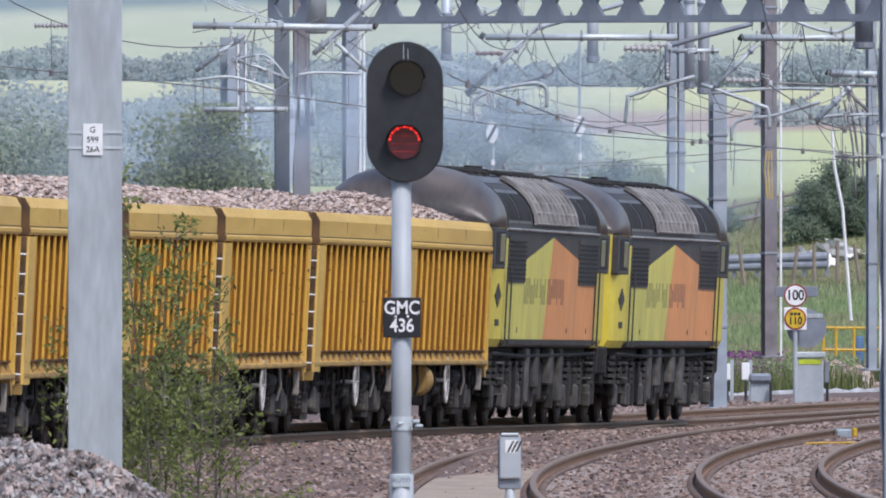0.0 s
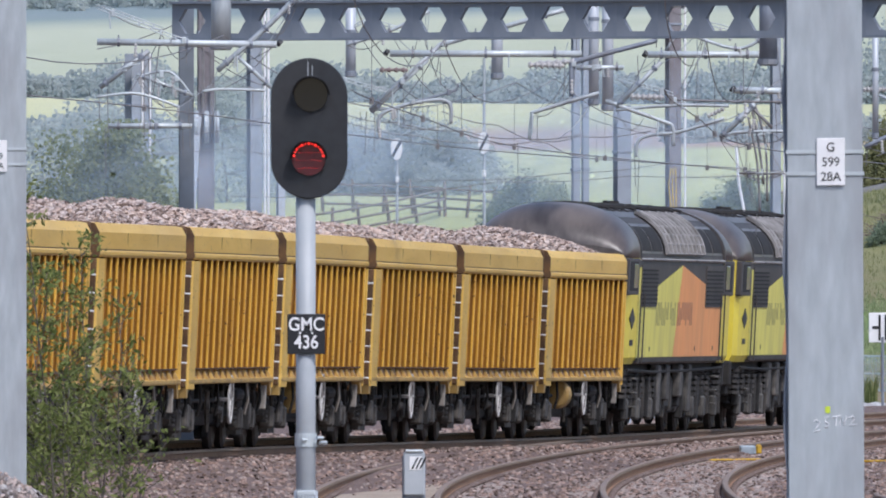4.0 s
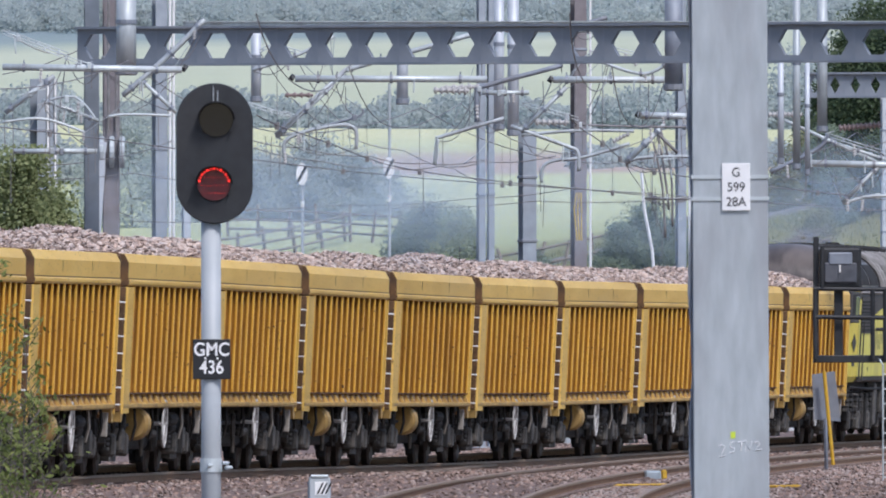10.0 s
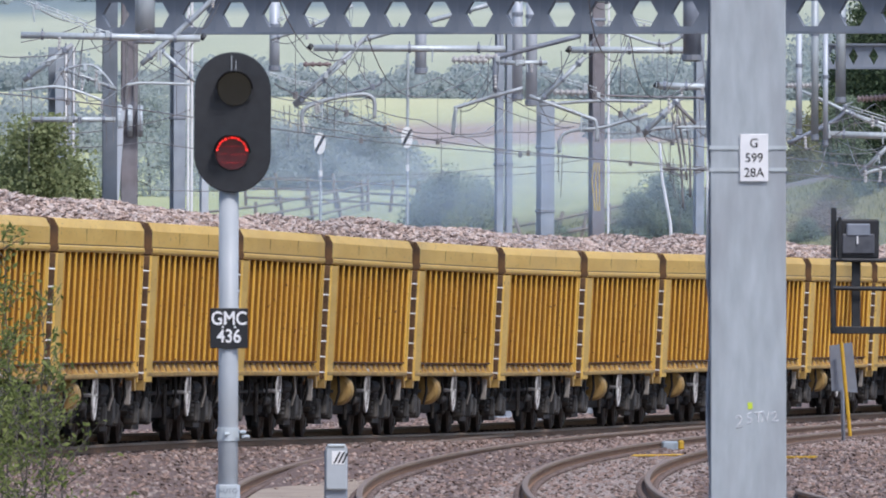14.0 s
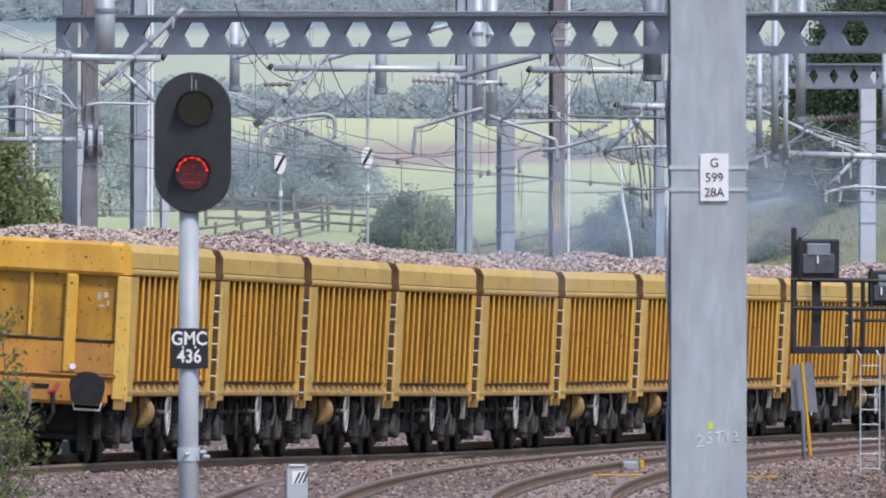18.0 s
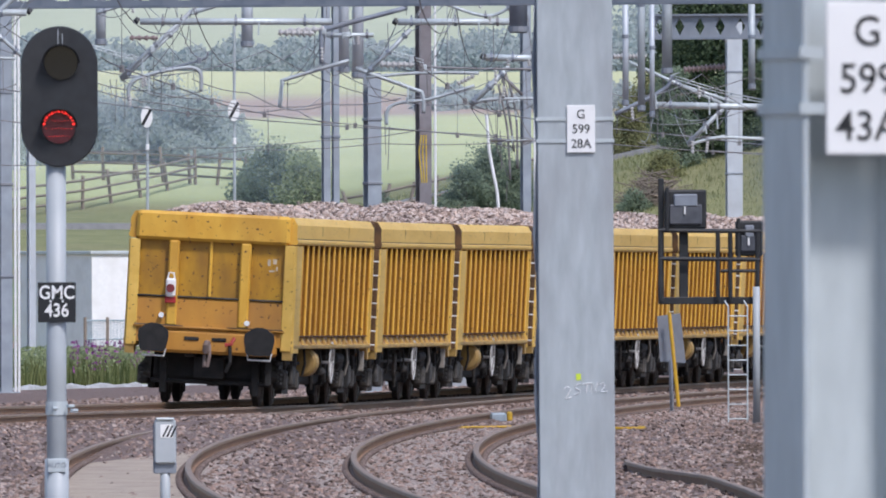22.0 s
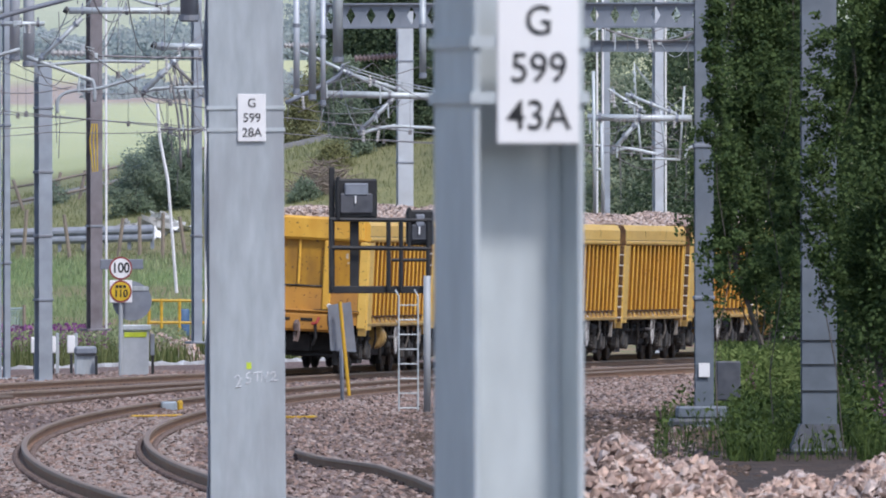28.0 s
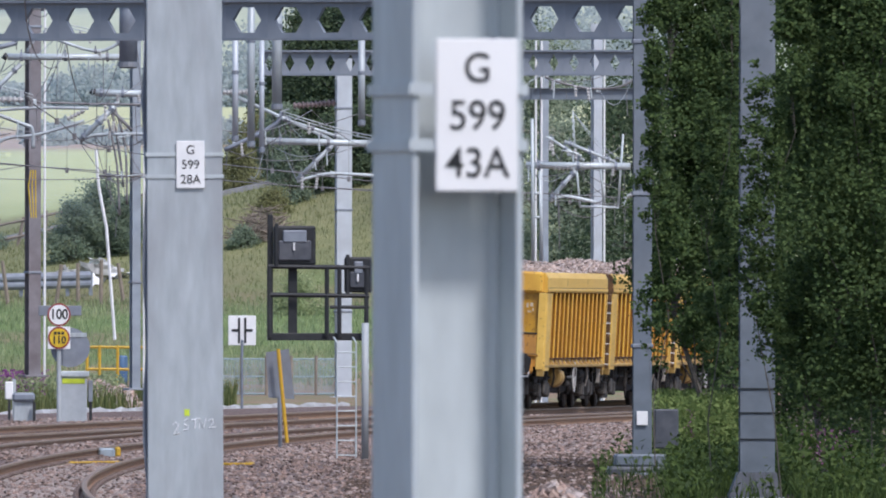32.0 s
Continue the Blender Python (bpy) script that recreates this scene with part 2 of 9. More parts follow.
class Shape:
    """Gathers simple solids into one mesh."""

    def __init__(self):
        self.v, self.f = [], []

    def add(self, verts, faces):
        k = len(self.v)
        self.v += [tuple(p) for p in verts]
        self.f += [tuple(i + k for i in f) for f in faces]
        return self

    def box(self, x0, x1, y0, y1, z0, z1, m=None):
        vs = [Vector(p) for p in ((x0, y0, z0), (x1, y0, z0), (x1, y1, z0), (x0, y1, z0), (x0, y0, z1), (x1, y0, z1), (x1, y1, z1), (x0, y1, z1))]
        if m:
            vs = [m @ p for p in vs]
        return self.add(vs, ((0, 3, 2, 1), (4, 5, 6, 7), (0, 1, 5, 4), (1, 2, 6, 5), (2, 3, 7, 6), (3, 0, 4, 7)))

    def block(self, x0, x1, y0, y1, z0, z1, c=0.01, m=None):
        """A box with its edges cut back."""
        c = min(c, (x1 - x0) * 0.45, (y1 - y0) * 0.45, (z1 - z0) * 0.45)
        ring = lambda d, z: [(x0 + d + c, y0 + d, z), (x1 - d - c, y0 + d, z), (x1 - d, y0 + d + c, z), (x1 - d, y1 - d - c, z), (x1 - d - c, y1 - d, z), (x0 + d + c, y1 - d, z), (x0 + d, y1 - d - c, z), (x0 + d, y0 + d + c, z)]
        return self.rings([ring(c * 0.7, z0), ring(0, z0 + c), ring(0, z1 - c), ring(c * 0.7, z1)], m=m)

    def rings(self, rs, m=None, cap=True, closed=False):
        n = len(rs[0])
        vs = [Vector(p) for r in rs for p in r]
        if m:
            vs = [m @ p for p in vs]
        fs = [(i * n + j, i * n + (j + 1) % n, (i + 1) * n + (j + 1) % n, (i + 1) * n + j) for i in range(len(rs) - 1) for j in range(n)]
        if closed:
            i = len(rs) - 1
            fs += [(i * n + j, i * n + (j + 1) % n, (j + 1) % n, j) for j in range(n)]
        elif cap:
            fs += [tuple(range(n - 1, -1, -1)), tuple(range((len(rs) - 1) * n, len(rs) * n))]
        return self.add(vs, fs)

    def prism(self, outline, y0, y1, m=None):
        """A closed outline in x and z, drawn out along y."""
        return self.rings([[(x, y0, z) for x, z in outline], [(x, y1, z) for x, z in outline]], m=m)

    def tube(self, points, r, n=6, m=None):
        """A round bar along points; r is one radius, or one for each point."""
        pts = [Vector(p) for p in points]
        rs, side = [], None
        for i, p in enumerate(pts):
            d = (pts[min(i + 1, len(pts) - 1)] - pts[max(i - 1, 0)]).normalized()
            if side is None:
                side = d.cross(Vector((0, 0, 1)) if abs(d.z) < 0.9 else Vector((1, 0, 0))).normalized()
            side = (side - d * side.dot(d)).normalized()
            up = d.cross(side)
            q = r[i] if isinstance(r, (list, tuple)) else r
            rs.append([p + (side * math.cos(a) + up * math.sin(a)) * q for a in (2 * math.pi * k / n for k in range(n))])
        return self.rings(rs, m=m)

    def disc(self, c, axis, r, depth, n=16, bevel=0.0):
        c, axis = Vector(c), Vector(axis).normalized()
        if bevel:
            return self.tube([c, c + axis * bevel, c + axis * (depth - bevel), c + axis * depth], [r - bevel, r, r, r - bevel], n)
        return self.tube([c, c + axis * depth], r, n)

    def mesh(self, name, material, smooth=False):
        me = bpy.data.meshes.new(name)
        me.from_pydata(self.v, [], self.f)
        me.materials.append(material)
        if smooth:
            me.polygons.foreach_set("use_smooth", [len(f) <= 4 for f in self.f])
        me.update()
        return me


def thing(name, m, label, category, group=""):
    """An empty at a thing's base."""
    ob = new(name)
    ob.matrix_basis = m
    return tagged(ob, label, category, group)


def part(name, shape, material, parent, label="", smooth=False):
    me = shape if isinstance(shape, bpy.types.Mesh) else shape.mesh(name, material, smooth)
    ob = new(name, me)
    ob.parent = parent
    if label:
        tagged(ob, label)
    return ob


def piece(name, shape, material, label, category, group="", kind="", smooth=False, m=None):
    """A thing that is one mesh."""
    ob = new(name, shape.mesh(name, material, smooth))
    if m:
        ob.matrix_basis = m
    return tagged(ob, label, category, group, kind)


def lettering(name, body, size, material, parent, m, thick=0.003, squash=1.0, bold=0.0):
    """Raised characters in the built-in font, as a mesh, centred on m (text in the x-z plane, read from -y)."""
    cu = bpy.data.curves.new(name, "FONT")
    cu.body, cu.size, cu.align_x, cu.align_y, cu.extrude, cu.offset = body, size, "CENTER", "CENTER", thick, bold
    tmp = bpy.data.objects.new(name, cu)
    scene.collection.objects.link(tmp)
    me = bpy.data.meshes.new_from_object(tmp.evaluated_get(bpy.context.evaluated_depsgraph_get()))
    bpy.data.objects.remove(tmp)
    me.transform(m @ pose(0, 0, 0, 90) @ Matrix.Diagonal((squash, 1, 1, 1)))
    me.materials.clear()
    me.materials.append(material)
    ob = new(name, me)
    ob.parent = parent
    return ob


def facing(a, d, z=0.0, turn=0.0):
    """A pose at a bearing whose -y side looks back to where the bearings are taken from."""
    return Matrix.Translation(spot(a, d, z)) @ pose(0, 0, 0, 0, 0, -math.degrees(a / 1000) + turn)


# ---------------------------------------------------------------- the lie of the tracks


LINE_D = [200, 240, 280, 320, 360, 400, 440, 480, 520, 580]
LINE_X = [-6.964, -4.716, -1.709, 2.067, 6.538, 11.354, 16.425, 22.282, 28.911, 39.566]


def line_table():
    """The near side of the main line's trains, metre by metre: a natural cubic through ten stations."""
    k, y = np.array(LINE_D, float), np.array(LINE_X)
    h, n = np.diff(k), len(k)
    m, b = np.eye(n), np.zeros(n)
    for i in range(1, n - 1):
        m[i, i - 1:i + 2] = h[i - 1], 2 * (h[i - 1] + h[i]), h[i]
        b[i] = 6 * ((y[i + 1] - y[i]) / h[i] - (y[i] - y[i - 1]) / h[i - 1])
    c = np.linalg.solve(m, b)
    first = (y[1] - y[0]) / h[0] - h[0] * c[1] / 6
    last = (y[-1] - y[-2]) / h[-1] + h[-1] * c[-2] / 6
    out = []
    for d in range(-400, 1001):
        if d <= k[0]:
            out.append(y[0] + (d - k[0]) * first)
        elif d >= k[-1]:
            out.append(y[-1] + (d - k[-1]) * last)
        else:
            i = int(np.searchsorted(k, d)) - 1
            p, q, g = k[i + 1] - d, d - k[i], h[i]
            out.append((c[i] * p ** 3 + c[i + 1] * q ** 3) / (6 * g) + (y[i] / g - c[i] * g / 6) * p + (y[i + 1] / g - c[i + 1] * g / 6) * q)
    return [float(v) for v in out]


LINE = line_table()


def near_side(d):
    i = min(max(int(math.floor(d)), -400), 999)
    return LINE[i + 400] + (LINE[i + 401] - LINE[i + 400]) * (d - i)


def ease(x):
    x = max(0.0, min(1.0, x))
    return x * x * (3 - 2 * x)


def main_z(d):
    return 0.08 + 0.18 * ease((358 - d) / 78)


def main_x(d):
    return near_side(d) - 1.33


def branch_x(d):
    """The centre of the inner curved track."""
    q = (d - 270) / 100
    return 4.70 + 2.729 * q + 3.139 * q * q + 0.134 * q ** 3


CANT = 3.0
ROAD = [(main_x(d), d, main_z(d)) for d in range(60, 901)]
ARC = [0.0]
for (xa, ya, _), (xb, yb, _) in zip(ROAD, ROAD[1:]):
    ARC.append(ARC[-1] + math.hypot(xb - xa, yb - ya))
ARC = np.array(ARC) - ARC[330 - 60]
ROAD = np.array(ROAD)


def on_main(s):
    return Vector([float(np.interp(s, ARC, ROAD[:, k])) for k in range(3)])


def vehicle_pose(s, bogie=4.6):
    """A vehicle's pose with its middle s metres along the main line."""
    a, b = on_main(s - bogie), on_main(s + bogie)
    y = (b - a).normalized()
    x = y.cross(Vector((0, 0, 1))).normalized()
    z = x.cross(y)
    m = Matrix((x, y, z)).transposed().to_4x4()
    return Matrix.Translation((a + b) / 2) @ m @ pose(0, 0, 0, 0, CANT, 0)


def tail_at(t):
    q = t / 10
    return 0.021 * q ** 4 - 0.134 * q ** 3 + 6.971 * q * q + 91.353 * q - 229.106


PITCH = 14.05
MOVING = []          # things that run on the main line: (thing, metres ahead of the train's tail, half the bogie spacing)
WHEELS = []          # wheelsets that turn: (wheelset, place on its thing, radius)

# ---------------------------------------------------------------- ground: one sheet from the tracks to the hills
HILL = [(-400, -0.17), (605, -0.17), (640, 2.2), (655, 2.7), (690, 4.2), (720, 5.0), (790, 7.0), (900, 9.6), (1000, 12.4), (1300, 20.0), (1700, 27.0), (2400, 44.0), (3500, 84.0), (5000, 190.0), (9000, 420.0)]


def land(x, d):
    z = float(np.interp(d, [h[0] for h in HILL], [h[1] for h in HILL]))
    if d < 605:
        # the main line's bed stands a little proud
        z += (main_z(d)) * ease((7.0 - abs(x - main_x(d) + 1.0)) / 4.5)
    elif d > 640:
        # the road climbs to the right along a bank
        u = 36500 * x / d
        rise = 0.0040 * (min(max(u, 412), 1300) - 412) * (1 - ease((u - 1300) / 500))
        z += rise * (ease((d - 645) / 31) if d < 676 else 1 - ease((d - 690) / 100))
        z += (noise.noise(Vector((x * 0.004, d * 0.004, 0))) * 0.012 + noise.noise(Vector((x * 0.02, d * 0.02, 5))) * 0.002) * (d - 640) * 0.55
    return z


def ground():
    rows = [-300, -120, -40, 0, 30, 60, 90, 120, 150, 170] + list(range(180, 520, 4)) + list(range(520, 640, 10)) + list(range(640, 700, 4)) + list(range(700, 1000, 20)) + list(range(1000, 2000, 60)) + list(range(2000, 4900, 200)) + [5000, 7000, 9000]
    vs, fs, n = [], [], 220
    for d in rows:
        w = 130 + 0.8 * abs(d)
        for k in range(n + 1):
            q = 2 * k / n - 1
            x = (main_x(d) if 100 < d < 620 else main_x(620) if d >= 620 else main_x(100)) + 4 + w * (0.10 * q + 0.90 * q ** 5)
            vs.append((x, d, land(x, d)))
    for i in range(len(rows) - 1):
        for k in range(n):
            a = i * (n + 1) + k
            fs.append((a, a + 1, a + n + 2, a + n + 1))
    sh = Shape().add(vs, fs)
    return piece("ground", sh, ground_material(), "pink granite ballast, grass and hillside fields", "ground", kind="structure", smooth=True)


def ground_material():
    """Ballast by the tracks, rough grass behind, then fields banded up the hill."""
    m = bpy.data.materials.new("land")
    m.use_nodes = True
    n, lk = m.node_tree.nodes, m.node_tree.links
    bsdf = n["Principled BSDF"]
    bsdf.inputs["Roughness"].default_value = 0.95
    co = n.new("ShaderNodeTexCoord")
    sep = n.new("ShaderNodeSeparateXYZ")
    lk.new(co.outputs["Object"], sep.inputs[0])

    def math_node(op, a, b=None):
        k = n.new("ShaderNodeMath")
        k.operation = op
        for i, v in enumerate((a, b)):
            if v is None:
                continue
            if isinstance(v, (int, float)):
                k.inputs[i].default_value = v
            else:
                lk.new(v, k.inputs[i])
        return k.outputs[0]

    def tex(scale, detail=5.0, stretch=None):
        k = n.new("ShaderNodeTexNoise")
        k.inputs["Scale"].default_value, k.inputs["Detail"].default_value = scale, detail
        if stretch:
            mp = n.new("ShaderNodeMapping")
            mp.inputs["Scale"].default_value = stretch
            lk.new(co.outputs["Object"], mp.inputs["Vector"])
            lk.new(mp.outputs[0], k.inputs["Vector"])
        else:
            lk.new(co.outputs["Object"], k.inputs["Vector"])
        return k.outputs[0]

    def mix(fac, a, b):
        k = n.new("ShaderNodeMix")
        k.data_type = "RGBA"
        for i, v in ((0, fac), (6, a), (7, b)):
            if isinstance(v, tuple):
                k.inputs[i].default_value = (*v, 1)
            elif isinstance(v, (int, float)):
                k.inputs[i].default_value = v
            else:
                lk.new(v, k.inputs[i])
        return k.outputs[2]

    def step(v, lo, hi):
        k = n.new("ShaderNodeMapRange")
        k.interpolation_type = "SMOOTHSTEP"
        k.inputs[1].default_value, k.inputs[2].default_value = lo, hi
        lk.new(v, k.inputs[0])
        return k.outputs[0]

    # ballast
    vor = n.new("ShaderNodeTexVoronoi")
    vor.inputs["Scale"].default_value = 14.0
    lk.new(co.outputs["Object"], vor.inputs["Vector"])
    vs = n.new("ShaderNodeSeparateColor")
    lk.new(vor.outputs["Color"], vs.inputs[0])
    ballast = mix(vs.outputs[0], (0.09, 0.062, 0.053), (0.245, 0.175, 0.15))
    ballast = mix(math_node("MULTIPLY", step(tex(0.35), 0.45, 0.7), 0.5), ballast, (0.15, 0.10, 0.08))
    # bare brown earth by the trees
    earth = mix(step(tex(3.0, 8.0), 0.35, 0.65), (0.022, 0.015, 0.010), (0.085, 0.053, 0.035))
    side = math_node("SUBTRACT", sep.outputs[0], math_node("MULTIPLY", sep.outputs[1], 0.035))
    wob = math_node("ADD", side, math_node("MULTIPLY", tex(0.12), 3.0))
    ballast = mix(math_node("MULTIPLY", step(wob, 0.3, 2.2), step(math_node("MULTIPLY", sep.outputs[1], -1.0), -345.0, -318.0)), ballast, earth)
    # grass and fields, by distance up the hill; haze is put into the farther colours
    grass = mix(tex(0.9), (0.09, 0.15, 0.04), (0.22, 0.29, 0.10))
    grass = mix(step(tex(0.09), 0.45, 0.65), grass, (0.22, 0.20, 0.10))
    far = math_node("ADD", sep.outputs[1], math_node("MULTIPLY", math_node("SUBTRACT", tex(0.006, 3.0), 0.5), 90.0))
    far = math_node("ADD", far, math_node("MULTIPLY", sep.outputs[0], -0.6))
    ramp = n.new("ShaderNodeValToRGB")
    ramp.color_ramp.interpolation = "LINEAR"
    # colours paled and turned blue with distance to stand in for haze
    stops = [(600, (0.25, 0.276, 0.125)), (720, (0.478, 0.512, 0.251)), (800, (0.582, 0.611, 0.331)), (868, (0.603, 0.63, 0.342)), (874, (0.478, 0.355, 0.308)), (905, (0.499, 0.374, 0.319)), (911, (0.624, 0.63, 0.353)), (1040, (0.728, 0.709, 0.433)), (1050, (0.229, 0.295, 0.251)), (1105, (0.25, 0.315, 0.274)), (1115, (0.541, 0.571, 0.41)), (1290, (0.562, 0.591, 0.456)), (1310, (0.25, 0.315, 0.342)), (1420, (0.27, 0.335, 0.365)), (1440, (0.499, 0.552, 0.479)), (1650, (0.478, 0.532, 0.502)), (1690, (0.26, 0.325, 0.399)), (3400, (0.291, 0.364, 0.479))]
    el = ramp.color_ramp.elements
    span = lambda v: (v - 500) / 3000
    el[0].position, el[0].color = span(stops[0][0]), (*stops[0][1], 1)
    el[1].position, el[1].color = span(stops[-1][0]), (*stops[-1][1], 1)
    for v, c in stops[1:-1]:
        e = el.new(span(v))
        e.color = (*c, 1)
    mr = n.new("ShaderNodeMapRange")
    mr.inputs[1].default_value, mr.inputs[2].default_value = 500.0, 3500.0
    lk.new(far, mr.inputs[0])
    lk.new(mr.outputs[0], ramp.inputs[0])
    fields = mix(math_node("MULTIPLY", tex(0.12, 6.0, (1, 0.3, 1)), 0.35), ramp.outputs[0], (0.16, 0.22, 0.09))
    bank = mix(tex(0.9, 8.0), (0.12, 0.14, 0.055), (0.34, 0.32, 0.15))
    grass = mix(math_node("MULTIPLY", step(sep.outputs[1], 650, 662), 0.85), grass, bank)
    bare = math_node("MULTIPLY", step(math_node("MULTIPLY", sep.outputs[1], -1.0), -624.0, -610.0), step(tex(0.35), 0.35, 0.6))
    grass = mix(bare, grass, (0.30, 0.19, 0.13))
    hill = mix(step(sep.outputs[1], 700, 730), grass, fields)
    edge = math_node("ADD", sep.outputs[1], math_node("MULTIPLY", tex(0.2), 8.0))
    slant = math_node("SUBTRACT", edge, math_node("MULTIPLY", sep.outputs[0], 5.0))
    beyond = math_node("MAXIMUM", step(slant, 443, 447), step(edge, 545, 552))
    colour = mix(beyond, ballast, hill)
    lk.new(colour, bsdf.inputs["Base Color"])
    b = n.new("ShaderNodeBump")
    b.inputs["Strength"].default_value, b.inputs["Distance"].default_value = 0.8, 0.05
    lk.new(vor.outputs["Distance"], b.inputs["Height"])
    lk.new(b.outputs[0], bsdf.inputs["Normal"])
    return m


LAND = ground()

# ---------------------------------------------------------------- track
RAIL_SIDE = mat("rusty_rail", (0.31, 0.18, 0.105), (0.19, 0.11, 0.067), 0.8, 0.1, 12.0, (0.30, 0.2, 0.12), 0.6, 0.5, 0.1)
RAIL_HEAD = mat("worn_railhead", (0.30, 0.21, 0.145), (0.17, 0.115, 0.075), 0.55, 0.0, 6.0, (0.25, 0.17, 0.12), 0.7, 0.4, 0.03)
SLEEPER = mat("concrete_sleeper", (0.36, 0.31, 0.28), (0.24, 0.2, 0.18), 0.9, 0.0, 12.0, (0.2, 0.15, 0.13), 1.0, 0.5, 0.2)
CLIP = mat("pale_rail_pad", (0.72, 0.63, 0.48), (0.34, 0.27, 0.19), 0.8, 0.0, 6.0, bump=0.1)


def rail_line(parent, x_of, z_of, d0, d1, offset, cant_drop=0.0):
    """One rail: foot, web and head swept along the track."""
    foot, head, pad = [], [], []
    d = d0
    while d <= d1 + 0.01:
        h = math.atan(x_of(d + 0.5) - x_of(d - 0.5))
        c = Vector((x_of(d) + offset * math.cos(h), d - offset * math.sin(h), z_of(d) + cant_drop))
        r = Vector((math.cos(h), -math.sin(h), 0))
        foot.append([c + r * x + Vector((0, 0, z)) for x, z in ((-0.07, -0.159), (0.07, -0.159), (0.07, -0.148), (0.012, -0.128), (0.012, -0.05), (0.034, -0.038), (-0.034, -0.038), (-0.012, -0.05), (-0.012, -0.128), (-0.07, -0.148))])
        head.append([c + r * x + Vector((0, 0, z)) for x, z in ((-0.036, -0.040), (0.036, -0.040), (0.036, -0.008), (0.026, 0.0), (-0.026, 0.0), (-0.036, -0.008))])
        pad.append([c + r * x + Vector((0, 0, z)) for x, z in ((-0.125, -0.166), (0.125, -0.166), (0.125, -0.150), (-0.125, -0.150))])
        d += 2.0 if abs(d) > 170 else 5.0
    ob = part("rail", Shape().rings(foot), RAIL_SIDE, parent)
    part("railhead", Shape().rings(head), RAIL_HEAD, ob, "worn bright top of the rail")
    part("rail_foot", Shape().rings(pad), CLIP, ob, "pale dusty rail foot")


def track(label, x_of, z_of, d0, d1, cant=0.0):
    root = thing("railway_track", Matrix(), label, "track", "railway tracks")
    drop = 0.75 * math.sin(radians(cant))
    rail_line(root, x_of, z_of, d0, d1, -0.7525, drop)
    rail_line(root, x_of, z_of, d0, d1, 0.7525, -drop)
    base = Shape().block(-1.25, 1.25, -0.13, 0.13, -0.33, -0.165, 0.02).mesh("sleeper", SLEEPER)
    d, k = max(d0, 190.0), 0
    while d < min(d1, 430.0) and k < 290:
        h = math.atan(x_of(d + 0.5) - x_of(d - 0.5))
        ob = part("sleeper", base, SLEEPER, root)
        ob.matrix_basis = Matrix.Translation((x_of(d), d, z_of(d))) @ pose(0, 0, 0, 0, cant, -math.degrees(h))
        d += 0.75
        k += 1
    # rail fastenings, a pair on each sleeper and rail
    clips = Shape()
    d = max(d0, 190.0)
    while d < min(d1, 430.0):
        h = math.atan(x_of(d + 0.5) - x_of(d - 0.5))
        m = Matrix.Translation((x_of(d), d, z_of(d))) @ pose(0, 0, 0, 0, cant, -math.degrees(h))
        for x in (-0.85, -0.655, 0.655, 0.85):
            clips.block(x - 0.045, x + 0.045, -0.07, 0.07, -0.166, -0.105, 0.02, m)
        d += 0.75
    tagged(part("rail_fastening", clips, RUSTY, root, "rusty rail fastenings"), kind="stuff")
    return root


flat = lambda d: 0.0
track("curved main line on concrete sleepers, rusty rails", main_x, main_z, 60.0, 900.0, CANT)
track("curved inner track with rust-brown rails in pink ballast", branch_x, flat, 60.0, 470.0)
track("curved track joining the main line in pink ballast", lambda d: branch_x(d) - 3.45, flat, 60.0, 396.0)


def loose_rail():
    pts = [(7.0, 256, -0.06), (6.75, 246, 0.0), (6.8, 238, 0.0), (7.15, 228, 0.0), (7.1, 214, 0.0), (6.9, 190, -0.02), (6.7, 150, -0.05)]
    foot, head = [], []
    for x, y, z in pts:
        foot.append([(x + a, y, z - 0.05 + b) for a, b in ((-0.07, -0.159), (0.07, -0.159), (0.07, -0.148), (0.012, -0.128), (0.012, -0.05), (0.034, -0.038), (-0.034, -0.038), (-0.012, -0.05), (-0.012, -0.128), (-0.07, -0.148))])
        head.append([(x + a, y, z - 0.05 + b) for a, b in ((-0.036, -0.040), (0.036, -0.040), (0.036, -0.008), (0.026, 0.0), (-0.026, 0.0), (-0.036, -0.008))])
    root = thing("loose_rail", Matrix(), "old rusty rail lying loose on the ballast", "rail")
    part("rail", Shape().rings(foot), RAIL_SIDE, root)
    part("railhead", Shape().rings(head), RAIL_HEAD, root)


loose_rail()

# ---------------------------------------------------------------- the stone train
TYRE = mat("wheel_steel", (0.026, 0.023, 0.021), (0.014, 0.012, 0.011), 0.6, 0.2, 8.0, (0.12, 0.09, 0.07), 1.5, 0.4, 0.1)
GREYISH = mat("dusty_grey_casting", (0.125, 0.112, 0.095), (0.014, 0.013, 0.012), 0.8, 0.0, 6.0, (0.025, 0.023, 0.022), 2.4, 0.75, 0.2, spread=0.3)
DRUM = mat("dull_yellow_drum", (0.42, 0.27, 0.07), (0.28, 0.17, 0.05), 0.6, 0.0, 7.0, (0.15, 0.1, 0.05), 3.0, 0.5, 0.1)
# rust brown, darkened for the shade in the gaps between wagons
RUST_AND_SHADE = mat("rust_and_gap_shade", (0.16, 0.080, 0.028), (0.07, 0.036, 0.016), 0.8, 0.0, 5.0, (0.06, 0.04, 0.025), 1.5, 0.6, 0.15)

L_CAST_PALE = mat("dusty_tan_iron", (0.34, 0.31, 0.27), (0.22, 0.20, 0.175), 0.7, 0.0, 7.0, (0.12, 0.11, 0.1), 3.0, 0.5, 0.1)
